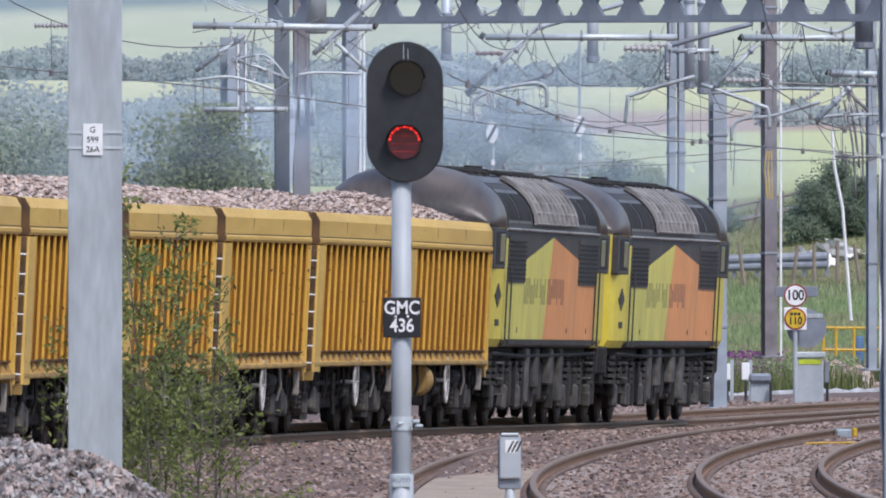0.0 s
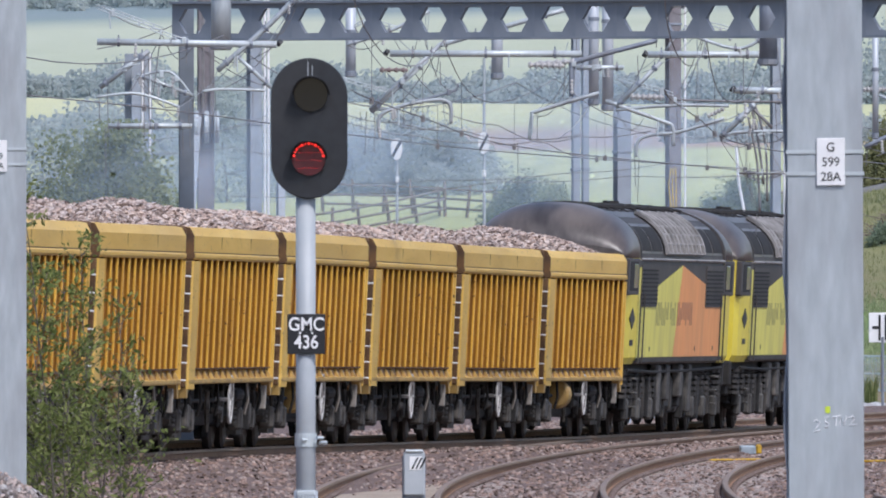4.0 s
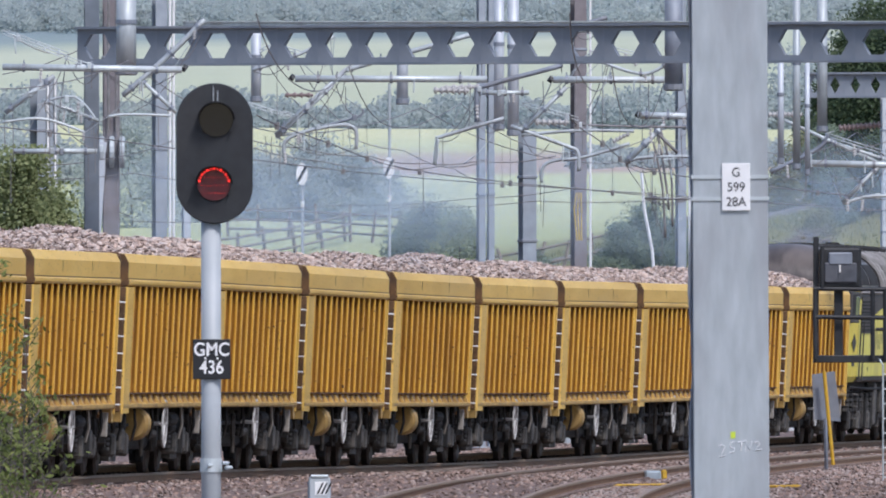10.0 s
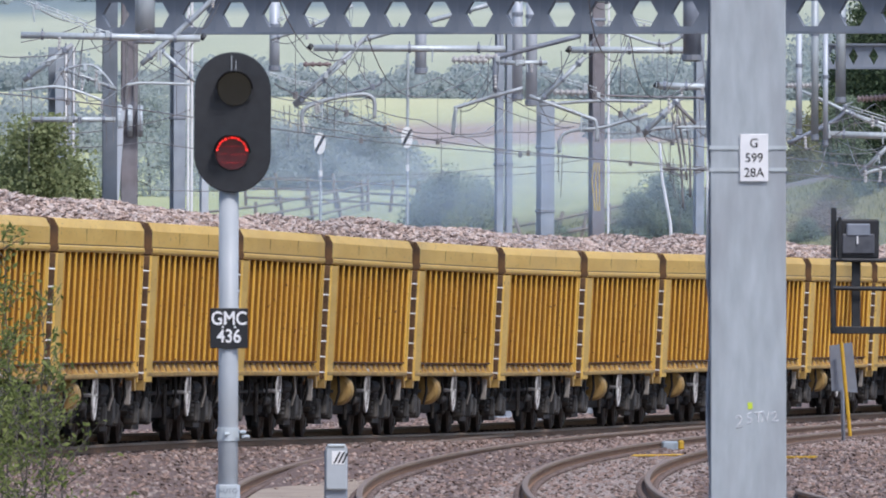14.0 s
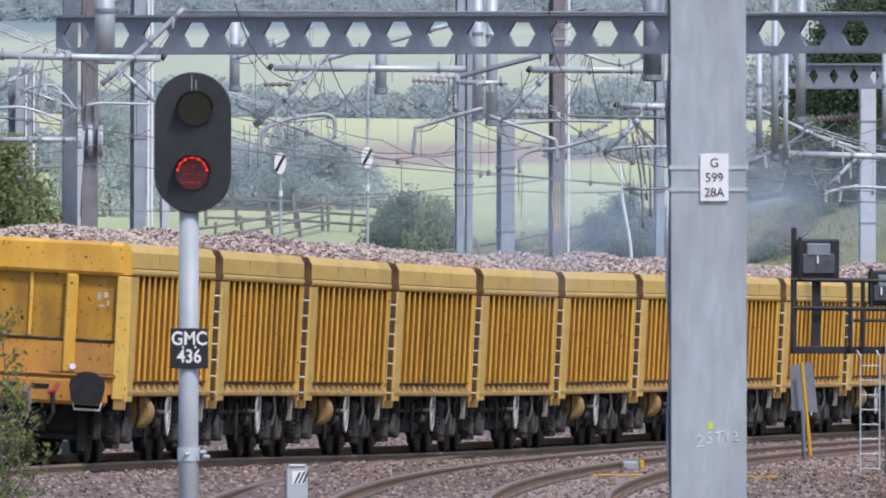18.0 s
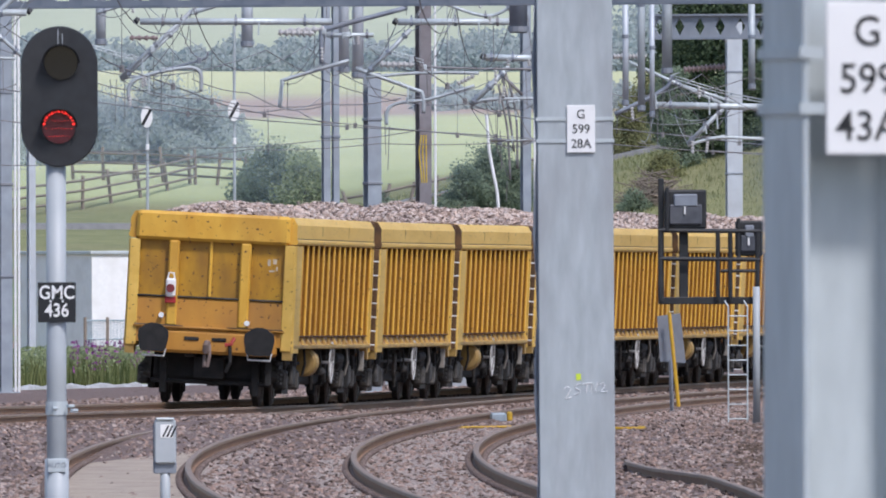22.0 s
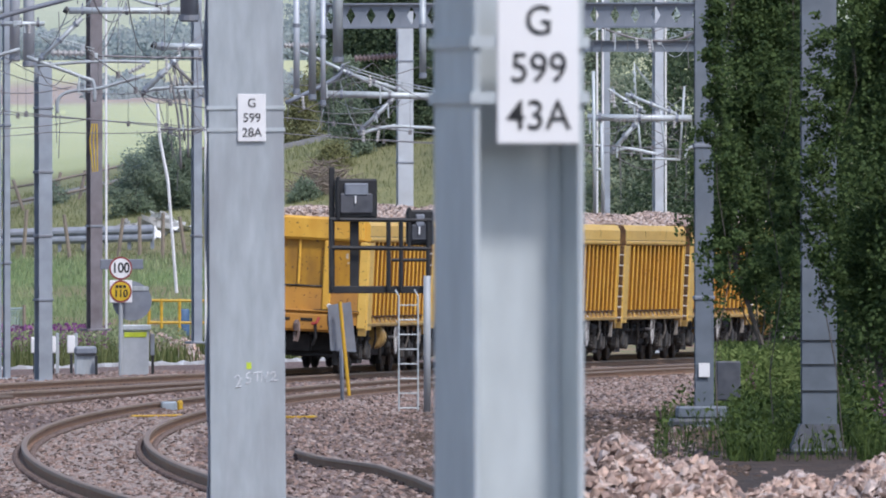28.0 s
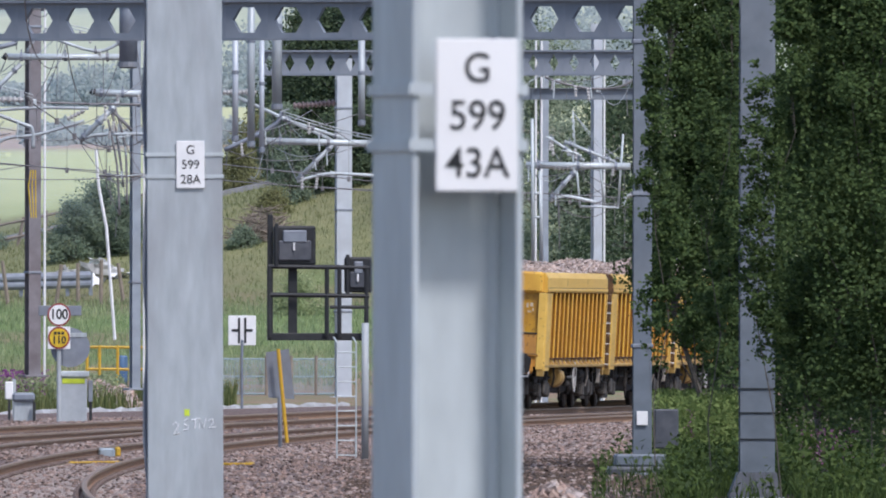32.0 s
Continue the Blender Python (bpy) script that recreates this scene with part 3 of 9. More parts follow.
PALE_IRON = mat("dusty_white_iron", (0.55, 0.54, 0.52), (0.30, 0.29, 0.28), 0.6, 0.0, 9.0, (0.2, 0.19, 0.18), 4.0, 0.5, 0.1)
HALF, BODY = 1.33, 13.0         # half the width, and the body's length


def wheelset_mesh(r):
    sh = Shape()
    for x in (-0.75, 0.75):
        w = 0.065
        sh.tube([(x - w, 0, 0), (x - w * 0.9, 0, 0), (x + w * 0.5, 0, 0), (x + w, 0, 0)], [r - 0.02, r, r, r - 0.06], 20)
        sh.tube([(x - 0.1, 0, 0), (x + 0.1, 0, 0)], 0.13, 10)
        for k in range(3):
            a = 2.1 * k
            sh.box(x - 0.075, x + 0.075, -0.04, 0.04, r * 0.45, r * 0.75, Matrix.Rotation(a, 4, "X"))
    sh.tube([(-1.02, 0, 0), (1.02, 0, 0)], 0.08, 10)
    return sh.mesh("wheelset", TYRE)


WHEEL_SMALL, WHEEL_BIG = wheelset_mesh(0.46), wheelset_mesh(0.57)


def add_wheels(root, ys, mesh, r):
    for y in ys:
        ob = part("wheelset", mesh, TYRE, root, "dark steel wheelset")
        ob.location = (0, y, r)
        WHEELS.append((ob, (0, y, r), r))


def bogie(root, y, wheelbase=1.8, axles=2, big=False, m_frame=GREYISH):
    """A bogie: side frames with axleboxes, springs, brake gear and a bolster."""
    sh = Shape()
    w, r = wheelbase / 2, 0.57 if big else 0.46
    for sx in (-1, 1):
        x0, x1 = sorted((sx * 0.98, sx * 1.10))
        out = [(-w - 0.42, r + 0.02), (-w - 0.2, r + 0.30), (-w + 0.3, r + 0.24), (-0.45, r - 0.02), (0.45, r - 0.02), (w - 0.3, r + 0.24), (w + 0.2, r + 0.30), (w + 0.42, r + 0.02), (w + 0.3, r - 0.08), (w - 0.4, r - 0.04), (0.5, r - 0.24), (-0.5, r - 0.24), (-w + 0.4, r - 0.04), (-w - 0.3, r - 0.08)]
        sh.prism([(a, b) for a, b in out], x0, x1, Matrix.Translation((0, y, 0)) @ Matrix(((0, 1, 0, 0), (1, 0, 0, 0), (0, 0, 1, 0), (0, 0, 0, 1))))
        for k in range(axles):
            ya = y - w + wheelbase * k / (axles - 1)
            a, b = sorted((sx * 1.0, sx * 1.22))
            sh.block(a, b, ya - 0.17, ya + 0.17, r - 0.17, r + 0.15, 0.04)
            for dy in (-0.27, 0.27):
                for z in (0, 1, 2, 3):
                    sh.tube([(sx * 1.08, ya + dy, r - 0.08 + z * 0.07), (sx * 1.08, ya + dy, r - 0.04 + z * 0.07)], 0.085, 8)
        a, b = sorted((sx * 1.02, sx * 1.24))
        sh.block(a, b, y - 0.24, y + 0.24, r - 0.1, r + 0.22, 0.03)
    sh.block(-1.0, 1.0, y - 0.2, y + 0.2, r + 0.02, r + 0.3, 0.03)
    part("bogie", sh, m_frame, root, "grimy bogie side frames")
    for ya in (y - w - 0.55, y + w + 0.5):
        g = Shape().tube([(-0.95, ya, r - 0.1), (0.95, ya, r - 0.1)], 0.04, 6)
        for x in (-0.75, 0.75):
            g.block(x - 0.06, x + 0.06, ya - 0.05, ya + 0.12, r - 0.3, r + 0.25, 0.02)
        part("brake_beam", g, UNDER_DARK, root)


def pebble(rnd, r):
    """One angular stone."""
    base = ((1, 0, -0.1), (0.3, 0.95, 0.1), (-0.8, 0.6, -0.1), (-0.8, -0.6, 0.1), (0.3, -0.95, -0.1), (0.15, 0.2, 0.8), (-0.2, -0.25, 0.7), (0, 0, -0.7))
    q = Euler((rnd.uniform(-0.6, 0.6), rnd.uniform(-0.6, 0.6), rnd.uniform(0, 6.3))).to_matrix()
    k = (rnd.uniform(0.8, 1.35), rnd.uniform(0.7, 1.1), rnd.uniform(0.6, 0.95))
    vs = [q @ Vector([c * s * r * rnd.uniform(0.8, 1.2) for c, s in zip(p, k)]) for p in base]
    return vs, ((0, 1, 5), (1, 2, 5), (2, 6, 5), (2, 3, 6), (3, 4, 6), (4, 0, 6), (0, 5, 6), (1, 0, 7), (2, 1, 7), (3, 2, 7), (4, 3, 7), (0, 4, 7))


def rock_heap(seed, half, length, rise):
    """A heaped load of broken stone: a mounded bed covered by separate angular stones."""
    rnd = random.Random(seed)

    def level(x, y):
        u, v = x / half, 2 * y / length
        crown = (1 - abs(u) ** 2.2) * max(0.0, 1 - abs(v) ** 3.2)
        lump = 0.74 + 0.50 * noise.noise(Vector((x * 0.5, y * 0.24, seed * 7.3))) + 0.14 * noise.noise(Vector((x * 1.6, y * 1.3, seed)))
        return rise * crown * lump + 0.05 * (1 - abs(u) ** 4)

    nx, ny = 16, 70
    sh = Shape().add([(half * (2 * i / nx - 1), length / 2 * (2 * j / ny - 1), level(half * (2 * i / nx - 1), length / 2 * (2 * j / ny - 1)) - 0.02) for j in range(ny + 1) for i in range(nx + 1)], [(j * (nx + 1) + i, j * (nx + 1) + i + 1, (j + 1) * (nx + 1) + i + 1, (j + 1) * (nx + 1) + i) for j in range(ny) for i in range(nx)])
    bed = len(sh.f)
    kinds = [pebble(rnd, 1.0) for _ in range(16)]
    for _ in range(4600):
        x, y = half * rnd.uniform(-1, 1), length / 2 * rnd.uniform(-1, 1)
        vs, fs = kinds[rnd.randrange(16)]
        r, p = rnd.uniform(0.026, 0.062), Vector((x, y, level(x, y) + rnd.uniform(-0.01, 0.03)))
        sh.add([p + v * r for v in vs], fs)
    me = sh.mesh("stone_load", STONE)
    me.materials.append(STONE_BED)
    me.polygons.foreach_set("material_index", [1] * bed + [0] * (len(sh.f) - bed))
    return me


HEAPS = [rock_heap(k, HALF - 0.1, BODY - 0.3, r) for k, r in ((1, 0.40), (2, 0.36), (3, 0.45), (4, 0.38))]


def box_wagon(clean=False):
    """A bogie box wagon: ribbed sides, heavy top rail, chamfered corner posts, stiffened ends. y points ahead."""
    root = thing("box_wagon", Matrix(), "weathered yellow ribbed steel box wagon heaped with pink stone", "wagon", "wagons of the stone train")
    L = BODY / 2
    floor_sh = Shape().block(-HALF + 0.05, HALF - 0.05, -L + 0.05, L - 0.05, 1.0, 1.12, 0.02)
    for x in (-0.3, 0.3):
        floor_sh.block(x - 0.08, x + 0.08, -L + 0.1, L - 0.1, 0.76, 1.0, 0.02)
    part("underframe", floor_sh, UNDER_DARK, root)
    for sx in (-1, 1):
        name = "side_panel"
        a, b = sorted((sx * (HALF - 0.11), sx * (HALF - 0.056)))
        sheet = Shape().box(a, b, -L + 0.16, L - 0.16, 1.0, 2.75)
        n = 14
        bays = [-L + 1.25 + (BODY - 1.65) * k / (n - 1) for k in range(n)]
        panel = part(name, sheet, YELLOW_SIDE, root, "grimy deep yellow side sheet with recess shade in its colour")
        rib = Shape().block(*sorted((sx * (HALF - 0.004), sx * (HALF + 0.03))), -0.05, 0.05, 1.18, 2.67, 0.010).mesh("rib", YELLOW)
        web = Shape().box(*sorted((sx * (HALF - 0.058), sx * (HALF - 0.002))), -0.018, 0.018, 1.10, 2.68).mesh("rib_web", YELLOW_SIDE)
        gus = Shape().add([(sx * (HALF - 0.03), -0.045, 1.18), (sx * (HALF - 0.03), 0.045, 1.18), (sx * (HALF + 0.055), 0.045, 1.032), (sx * (HALF + 0.055), -0.045, 1.032), (sx * (HALF - 0.05), -0.045, 1.0), (sx * (HALF - 0.05), 0.045, 1.0)], ((0, 1, 2, 3), (0, 3, 4), (1, 5, 2), (2, 5, 4, 3))).mesh("gusset", YELLOW_GRIMY)
        for y in bays:
            part("rib", rib, YELLOW, panel).location.y = y
            part("rib_web", web, YELLOW_SIDE, panel).location.y = y
            part("gusset", gus, YELLOW_GRIMY, panel).location.y = y
        # the side slopes out below the ribs, under a dark brown line
        slope = Shape().add([(sx * (HALF - 0.05), y, 1.17) for y in (-L + 0.9, L - 0.2)] + [(sx * (HALF - 0.005), y, 1.035) for y in (-L + 0.9, L - 0.2)] + [(sx * (HALF - 0.08), y, 1.0) for y in (-L + 0.9, L - 0.2)], ((0, 1, 3, 2), (2, 3, 5, 4), (0, 2, 4), (1, 5, 3)))
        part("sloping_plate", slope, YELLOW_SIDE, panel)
        part("weld_line", Shape().box(*sorted((sx * (HALF - 0.055), sx * (HALF + 0.012))), -L + 0.9, L - 0.2, 1.165, 1.185), RUST_AND_SHADE, panel, "dark brown line under the ribs")
        # top rail: sloped back above, an overhanging lip below
        o = [(HALF - 0.14, 2.66), (HALF + 0.03, 2.66), (HALF + 0.05, 2.69), (HALF + 0.05, 2.73), (HALF + 0.035, 2.75), (HALF + 0.03, 2.98), (HALF - 0.035, 3.09), (HALF - 0.12, 3.10), (HALF - 0.14, 3.06)]
        part("top_rail", Shape().prism([(sx * x, z) for x, z in (o if sx > 0 else o[::-1])], -L + 0.10, L - 0.10), YELLOW_PALE, root, "sun-bleached yellow top rail")
        # a thin dark strip stands in for the shadow at the lip
        part("rail_seam", Shape().box(*sorted((sx * (HALF + 0.02), sx * (HALF + 0.040))), -L + 0.12, L - 0.12, 2.752, 2.764), RUST_AND_SHADE, root, "dark strip painted as the shadow line of the top rail's lip")
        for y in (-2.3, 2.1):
            part("rail_joint", Shape().box(*sorted((sx * (HALF + 0.02), sx * (HALF + 0.0335))), y - 0.02, y + 0.02, 2.77, 2.975), RUST_AND_SHADE, root, "rust-marked joint in the top rail")
        part("rail_end", Shape().prism([(sx * x, z) for x, z in (o if sx > 0 else o[::-1])], -L + 0.08, -L + 0.096), YELLOW if clean else RUST_AND_SHADE, root)
        o = [(HALF - 0.12, 0.97), (HALF + 0.05, 0.97), (HALF + 0.06, 0.99), (HALF + 0.06, 1.03), (HALF - 0.12, 1.06)]
        part("sill", Shape().prism([(sx * x, z) for x, z in (o if sx > 0 else o[::-1])], -L + 0.10, L - 0.10), YELLOW_GRIMY, root)
        for e in (-1, 1):
            # corner post: a plain flat plate along the side, and a narrow end face
            y0, y1, y2 = e * L, e * (L - 0.05), e * (L - (0.95 if e < 0 else 0.16))
            ring = lambda z, g: [(sx * (HALF - 0.10), y1, z), (sx * (HALF + 0.02 + g), y1, z), (sx * (HALF + 0.045 + g), y1 - e * 0.04, z), (sx * (HALF + 0.045 + g), y2, z), (sx * (HALF - 0.10), y2, z)]
            post = part("corner_post", Shape().rings([ring(0.90, 0.01), ring(1.3, 0.005), ring(2.64, 0.0)]), YELLOW_PALE, root)
            a, b = sorted((sx * (HALF - 0.15), sx * (HALF + 0.02)))
            part("end_post", Shape().block(a, b, *sorted((y0, y1)), 0.92, 2.64, 0.012), YELLOW_PALE if clean and e < 0 else RUST_AND_SHADE, post)
            f = [(-0.50, 1.0), (0.0, 1.0), (-0.06, 0.78), (-0.22, 0.78)]
            m = Matrix.Translation((0, e * L, 0)) @ Matrix(((0, 1, 0, 0), (e, 0, 0, 0), (0, 0, 1, 0), (0, 0, 0, 1)))
            a, b = sorted((sx * (HALF - 0.12), sx * (HALF + 0.03)))
            part("corner_foot", Shape().prism(f, a, b, m), YELLOW_GRIMY, root)
    for e in (-1, 1):
        y0 = e * L
        shown = clean and e < 0
        # ends that face a gap take the brown that holds its shade
        m_end, m_rail, m_low = (YELLOW_END, YELLOW, ORANGE_END) if shown else (RUST_AND_SHADE, RUST_AND_SHADE, RUST_AND_SHADE)
        q = lambda u0, u1: sorted((y0 - e * u0, y0 - e * u1))
        end = part("end_panel", Shape().box(-HALF + 0.14, HALF - 0.14, *q(0.10, 0.15), 1.0, 2.72), m_end, root, "scuffed and rust-flecked end plate")
        part("end_rail", Shape().block(-HALF + 0.08, HALF - 0.08, *q(-0.04, 0.16), 2.64, 3.11, 0.05), m_rail, end)
        for x in (-0.62, 0.55):
            part("stiffener", Shape().block(x - 0.085, x + 0.085, *q(-0.03, 0.10), 1.26, 2.64, 0.025), m_rail, end)
        part("stiffener", Shape().block(-0.05, 0.0, *q(0.05, 0.10), 1.75, 2.64, 0.015), m_rail, end)
        part("cross_rail", Shape().block(-HALF + 0.14, HALF - 0.14, *q(-0.005, 0.10), 1.715, 1.745, 0.01), GREYISH if shown else m_rail, end, "thin rail with grime on its upper edge")
        part("lower_panel", Shape().block(-HALF + 0.12, HALF - 0.12, *q(0.02, 0.12), 1.22, 1.71, 0.02), m_low, end)
        part("cross_rail", Shape().block(-HALF + 0.10, HALF - 0.10, *q(-0.04, 0.10), 1.22, 1.255, 0.01), m_low, end)
        if shown:
            for x0, x1 in ((-HALF + 0.12, -0.42), (0.30, HALF - 0.12)):
                part("dirt_ledge", Shape().block(x0, x1, *q(-0.045, 0.05), 1.253, 1.268, 0.004), GREYISH, end, "grime lying on the ledge")
            for x, z, w, h in ((0.90, 2.30, 0.05, 0.10), (0.99, 2.33, 0.06, 0.08), (0.93, 2.20, 0.09, 0.03), (1.04, 2.22, 0.03, 0.07)):
                part("worn_mark", Shape().box(x, x + w, *q(0.092, 0.099), z, z + h), CLIP, end, "worn pale mark on the end plate")
        part("headstock", Shape().rings([[(-HALF + 0.1, y0 - e * 0.02, z), (HALF - 0.1, y0 - e * 0.02, z), (HALF - 0.1, y0 - e * 0.25, z), (-HALF + 0.1, y0 - e * 0.25, z)] for z in (0.98, 1.22)]), m_low, end)
        part("headstock", Shape().block(-1.12, 1.12, *q(-0.015, 0.2), 0.82, 1.20, 0.05), m_low, end, "faded orange headstock with coupling pocket")
        for x in (-0.27, 0.18):
            part("slot", Shape().block(x - 0.12, x + 0.12, *q(-0.035, -0.012), 1.03, 1.09, 0.01), UNDER_DARK, end)
        for x in (-0.865, 0.865):
            hub = part("buffer", Shape().tube([(x, y0, 1.05), (x, y0 + e * 0.28, 1.05)], 0.12, 12), UNDER, root, "black buffer with rounded head")
            pad = [(x + dx * 0.25, z) for dx, z in ((-0.85, 0.88), (-0.7, 0.83), (0.7, 0.83), (0.85, 0.88), (1, 1.08), (0.95, 1.18), (0.45, 1.27), (0.2, 1.29), (-0.2, 1.29), (-0.45, 1.27), (-0.95, 1.18), (-1, 1.08))]
            part("buffer_head", Shape().prism(pad, *sorted((y0 + e * 0.27, y0 + e * 0.34))), UNDER_DARK, hub)
        hook = Shape().tube([(0, y0, 1.0), (0, y0 + e * 0.2, 1.0), (0, y0 + e * 0.3, 0.95), (0, y0 + e * 0.27, 0.86), (0, y0 + e * 0.2, 0.88)], 0.05, 6)
        hook.tube([(0.04, y0 + e * 0.12, 0.98), (0.06, y0 + e * 0.2, 0.8), (0.03, y0 + e * 0.22, 0.62), (-0.02, y0 + e * 0.2, 0.62), (-0.03, y0 + e * 0.14, 0.8)], 0.03, 6)
        part("coupling", hook, RUSTY, root, "rusty screw coupling")
        pipe = Shape().tube([(0.36, y0, 1.0), (0.38, y0 + e * 0.18, 0.95), (0.40, y0 + e * 0.2, 0.7), (0.33, y0 + e * 0.15, 0.55)], 0.03, 6)
        part("brake_pipe", pipe, UNDER_DARK, root)
        if shown:
            part("pipe_cock", Shape().tube([(0.44, y0 + e * 0.14, 1.10), (0.40, y0 + e * 0.2, 1.0), (0.30, y0 + e * 0.2, 0.98)], 0.032, 6), mat("red_cock_paint", (0.42, 0.05, 0.04), (0.3, 0.04, 0.03), 0.5), root, "red brake pipe cock")
    for sx in (-1, 1):
        if clean:
            continue
        for z in [1.02 + 0.235 * k for k in range(7)]:
            part("ladder_rung", Shape().tube([(sx * 1.05, -L - 0.07, z), (sx * 1.36, -L - 0.07, z)], 0.013, 6), WHITE, root, "white step rung")
        part("ladder_rail", Shape().box(*sorted((sx * 1.05, sx * 1.09)), -L - 0.09, -L + 0.0, 1.0, 2.65), RUST_AND_SHADE, root)
    for y in (-4.6, 4.6):
        # black backing block added so no light shows between the wheels
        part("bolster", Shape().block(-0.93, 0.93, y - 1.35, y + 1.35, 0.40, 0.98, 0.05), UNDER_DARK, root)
        bogie(root, y)
        add_wheels(root, (y - 0.9, y + 0.9), WHEEL_SMALL, 0.46)
    for y, x in ((-1.9, 1.05), (1.2, 0.95)):
        part("air_tank", Shape().disc((x - 0.25, y, 0.78), (0, 1, 0), 0.19, 0.9, 14, 0.05), UNDER, root, "grimy brake air reservoir")
    rnd = random.Random(4)
    for k in range(34):
        y, x = -6.1 + 12.2 * k / 33 + rnd.uniform(-0.2, 0.2), rnd.uniform(0.95, 1.22)
        w, z0, z1 = rnd.uniform(0.03, 0.08), rnd.uniform(0.28, 0.72), rnd.uniform(0.80, 0.98)
        m = (UNDER_DARK, GREYISH, UNDER, UNDER_DARK)[k % 4]
        if k % 3 == 0:
            part("brake_lever", Shape().block(x - w, x + w, y - 0.05, y + 0.05, z0, z1, 0.012), m, root, "grimy brake rigging")
        elif k % 3 == 1:
            lean = rnd.uniform(-0.25, 0.25)
            part("brake_lever", Shape().tube([(x, y, z1), (x, y + lean * 0.4, (z0 + z1) / 2 + 0.05), (x, y + lean, z0)], [0.03, 0.045, 0.025], 6), m, root, "grimy brake rigging")
        else:
            part("brake_cylinder", Shape().disc((x - 0.05, y - 0.14, (z0 + z1) / 2), (0.3, 1, 0), rnd.uniform(0.06, 0.11), rnd.uniform(0.18, 0.34), 10, 0.02), m, root, "grimy brake cylinder")
    for y in (-5.6, -3.5, -0.9, 1.4, 3.6, 5.5):
        part("pipe_drop", Shape().tube([(1.27, y, 0.96), (1.29, y + 0.05, 0.72), (1.24, y + 0.12, 0.52)], 0.022, 5), L_CAST_PALE if y == 3.6 else UNDER_DARK, root, "dusty pipe hanging from the sill")
    for z, x in ((0.72, 1.1), (0.55, 0.9), (0.86, 0.5)):
        part("brake_rod", Shape().tube([(x, -6.2, z), (x, 6.2, z)], 0.03, 6), UNDER_DARK, root)
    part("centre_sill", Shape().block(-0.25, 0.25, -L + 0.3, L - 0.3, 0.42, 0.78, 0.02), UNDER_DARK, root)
    # added dark filler that blocks the view and light below the floor
    part("equipment_skirt", Shape().block(-0.95, 0.85, -3.3, 3.3, 0.35, 0.98, 0.05), UNDER_DARK, root, "dark block added to close the view under the floor")
    part("side_plate", Shape().block(1.22, 1.34, L - 0.62, L - 0.55, 0.58, 0.92, 0.015), L_CAST_PALE, root, "dusty grey plate")
    wheel = []
    for k in range(18):
        a = 2 * math.pi * k / 18
        wheel.append((1.36, 0.2 + 0.33 * math.cos(a), 0.74 + 0.33 * math.sin(a)))
    wsh = Shape().tube(wheel + wheel[:1], 0.017, 6)
    for k in (0, 6, 12):
        wsh.tube([(1.36, 0.2, 0.74), wheel[k]], 0.02, 5)
    wsh.tube([(1.15, 0.2, 0.74), (1.38, 0.2, 0.74)], 0.03, 6)
    part("handbrake_wheel", wsh, PALE_IRON, root, "white handbrake wheel")
    return root


def drum_for(wagon):
    sh = Shape().disc((1.16, -2.6, 0.74), (0, 1, 0), 0.235, 0.5, 20, 0.04)
    sh.disc((1.16, -2.65, 0.74), (0, 1, 0), 0.08, 0.1, 12)
    part("brake_drum", sh, DRUM, wagon, "dull yellow drum")


def train_wagons():
    base, second = box_wagon(True), box_wagon()
    wagons = [base, second] + [copy_thing(second, Matrix()) for _ in range(13)]
    for k, w in enumerate(wagons):
        if k > 1:
            for c in w.children:
                if c.name.startswith("wheelset"):
                    WHEELS.append((c, tuple(c.location), 0.46))
        MOVING.append((w, k * PITCH + BODY / 2, 4.6))
        load = new("stone_load", HEAPS[(k * 3 + 1) % 4])
        tagged(load, "heaped load of broken pink granite in a wagon", "stone load", "loads of stone")
        MOVING.append((load, k * PITCH + BODY / 2, 4.6))
        load["lift"] = 2.98
        if k in (0, 2, 5, 6, 8, 9, 11, 14):
            drum_for(w)
    # the last wagon's tail lamp and marks
    lamp = part("tail_lamp", Shape().block(-0.72, -0.56, -BODY / 2 - 0.13, -BODY / 2 - 0.03, 1.72, 2.02, 0.03), WHITE, base, "white tail lamp with a red lens")
    part("lamp_lens", Shape().disc((-0.64, -BODY / 2 - 0.125, 1.86), (0, -1, 0), 0.07, 0.03, 14), RED_LENS, lamp, "dark red lamp lens")
    part("lamp_plate", Shape().block(-0.73, -0.55, -BODY / 2 - 0.08, -BODY / 2 - 0.04, 1.62, 1.72, 0.01), mat("red_plate", (0.45, 0.03, 0.03), None, 0.5), lamp)
    part("lamp_handle", Shape().tube([(-0.70, -BODY / 2 - 0.08, 2.0), (-0.68, -BODY / 2 - 0.08, 2.11), (-0.60, -BODY / 2 - 0.08, 2.11), (-0.58, -BODY / 2 - 0.08, 2.0)], 0.015, 5), WHITE, lamp)
    for x, z in ((-0.78, 1.42), (0.62, 1.35)):
        part("marker_stud", Shape().disc((x, -BODY / 2 - 0.02, z), (0, -1, 0), 0.045, 0.03, 12), WHITE, base, "white round stud")
    for x in (-0.865, 0.865):
        part("hand_rail", Shape().tube([(x - 0.2, -BODY / 2 - 0.2, 0.88), (x - 0.18, -BODY / 2 - 0.2, 0.76), (x + 0.18, -BODY / 2 - 0.2, 0.76), (x + 0.2, -BODY / 2 - 0.2, 0.88)], 0.016, 5), WHITE, base, "white shunter's handrail")


train_wagons()

# ---------------------------------------------------------------- the two locomotives
L_GREY = mat("loco_dark_grey", (0.060, 0.053, 0.050), (0.040, 0.036, 0.034), 0.6, 0.0, 4.0, (0.10, 0.09, 0.084), 0.9, 0.4, 0.06)
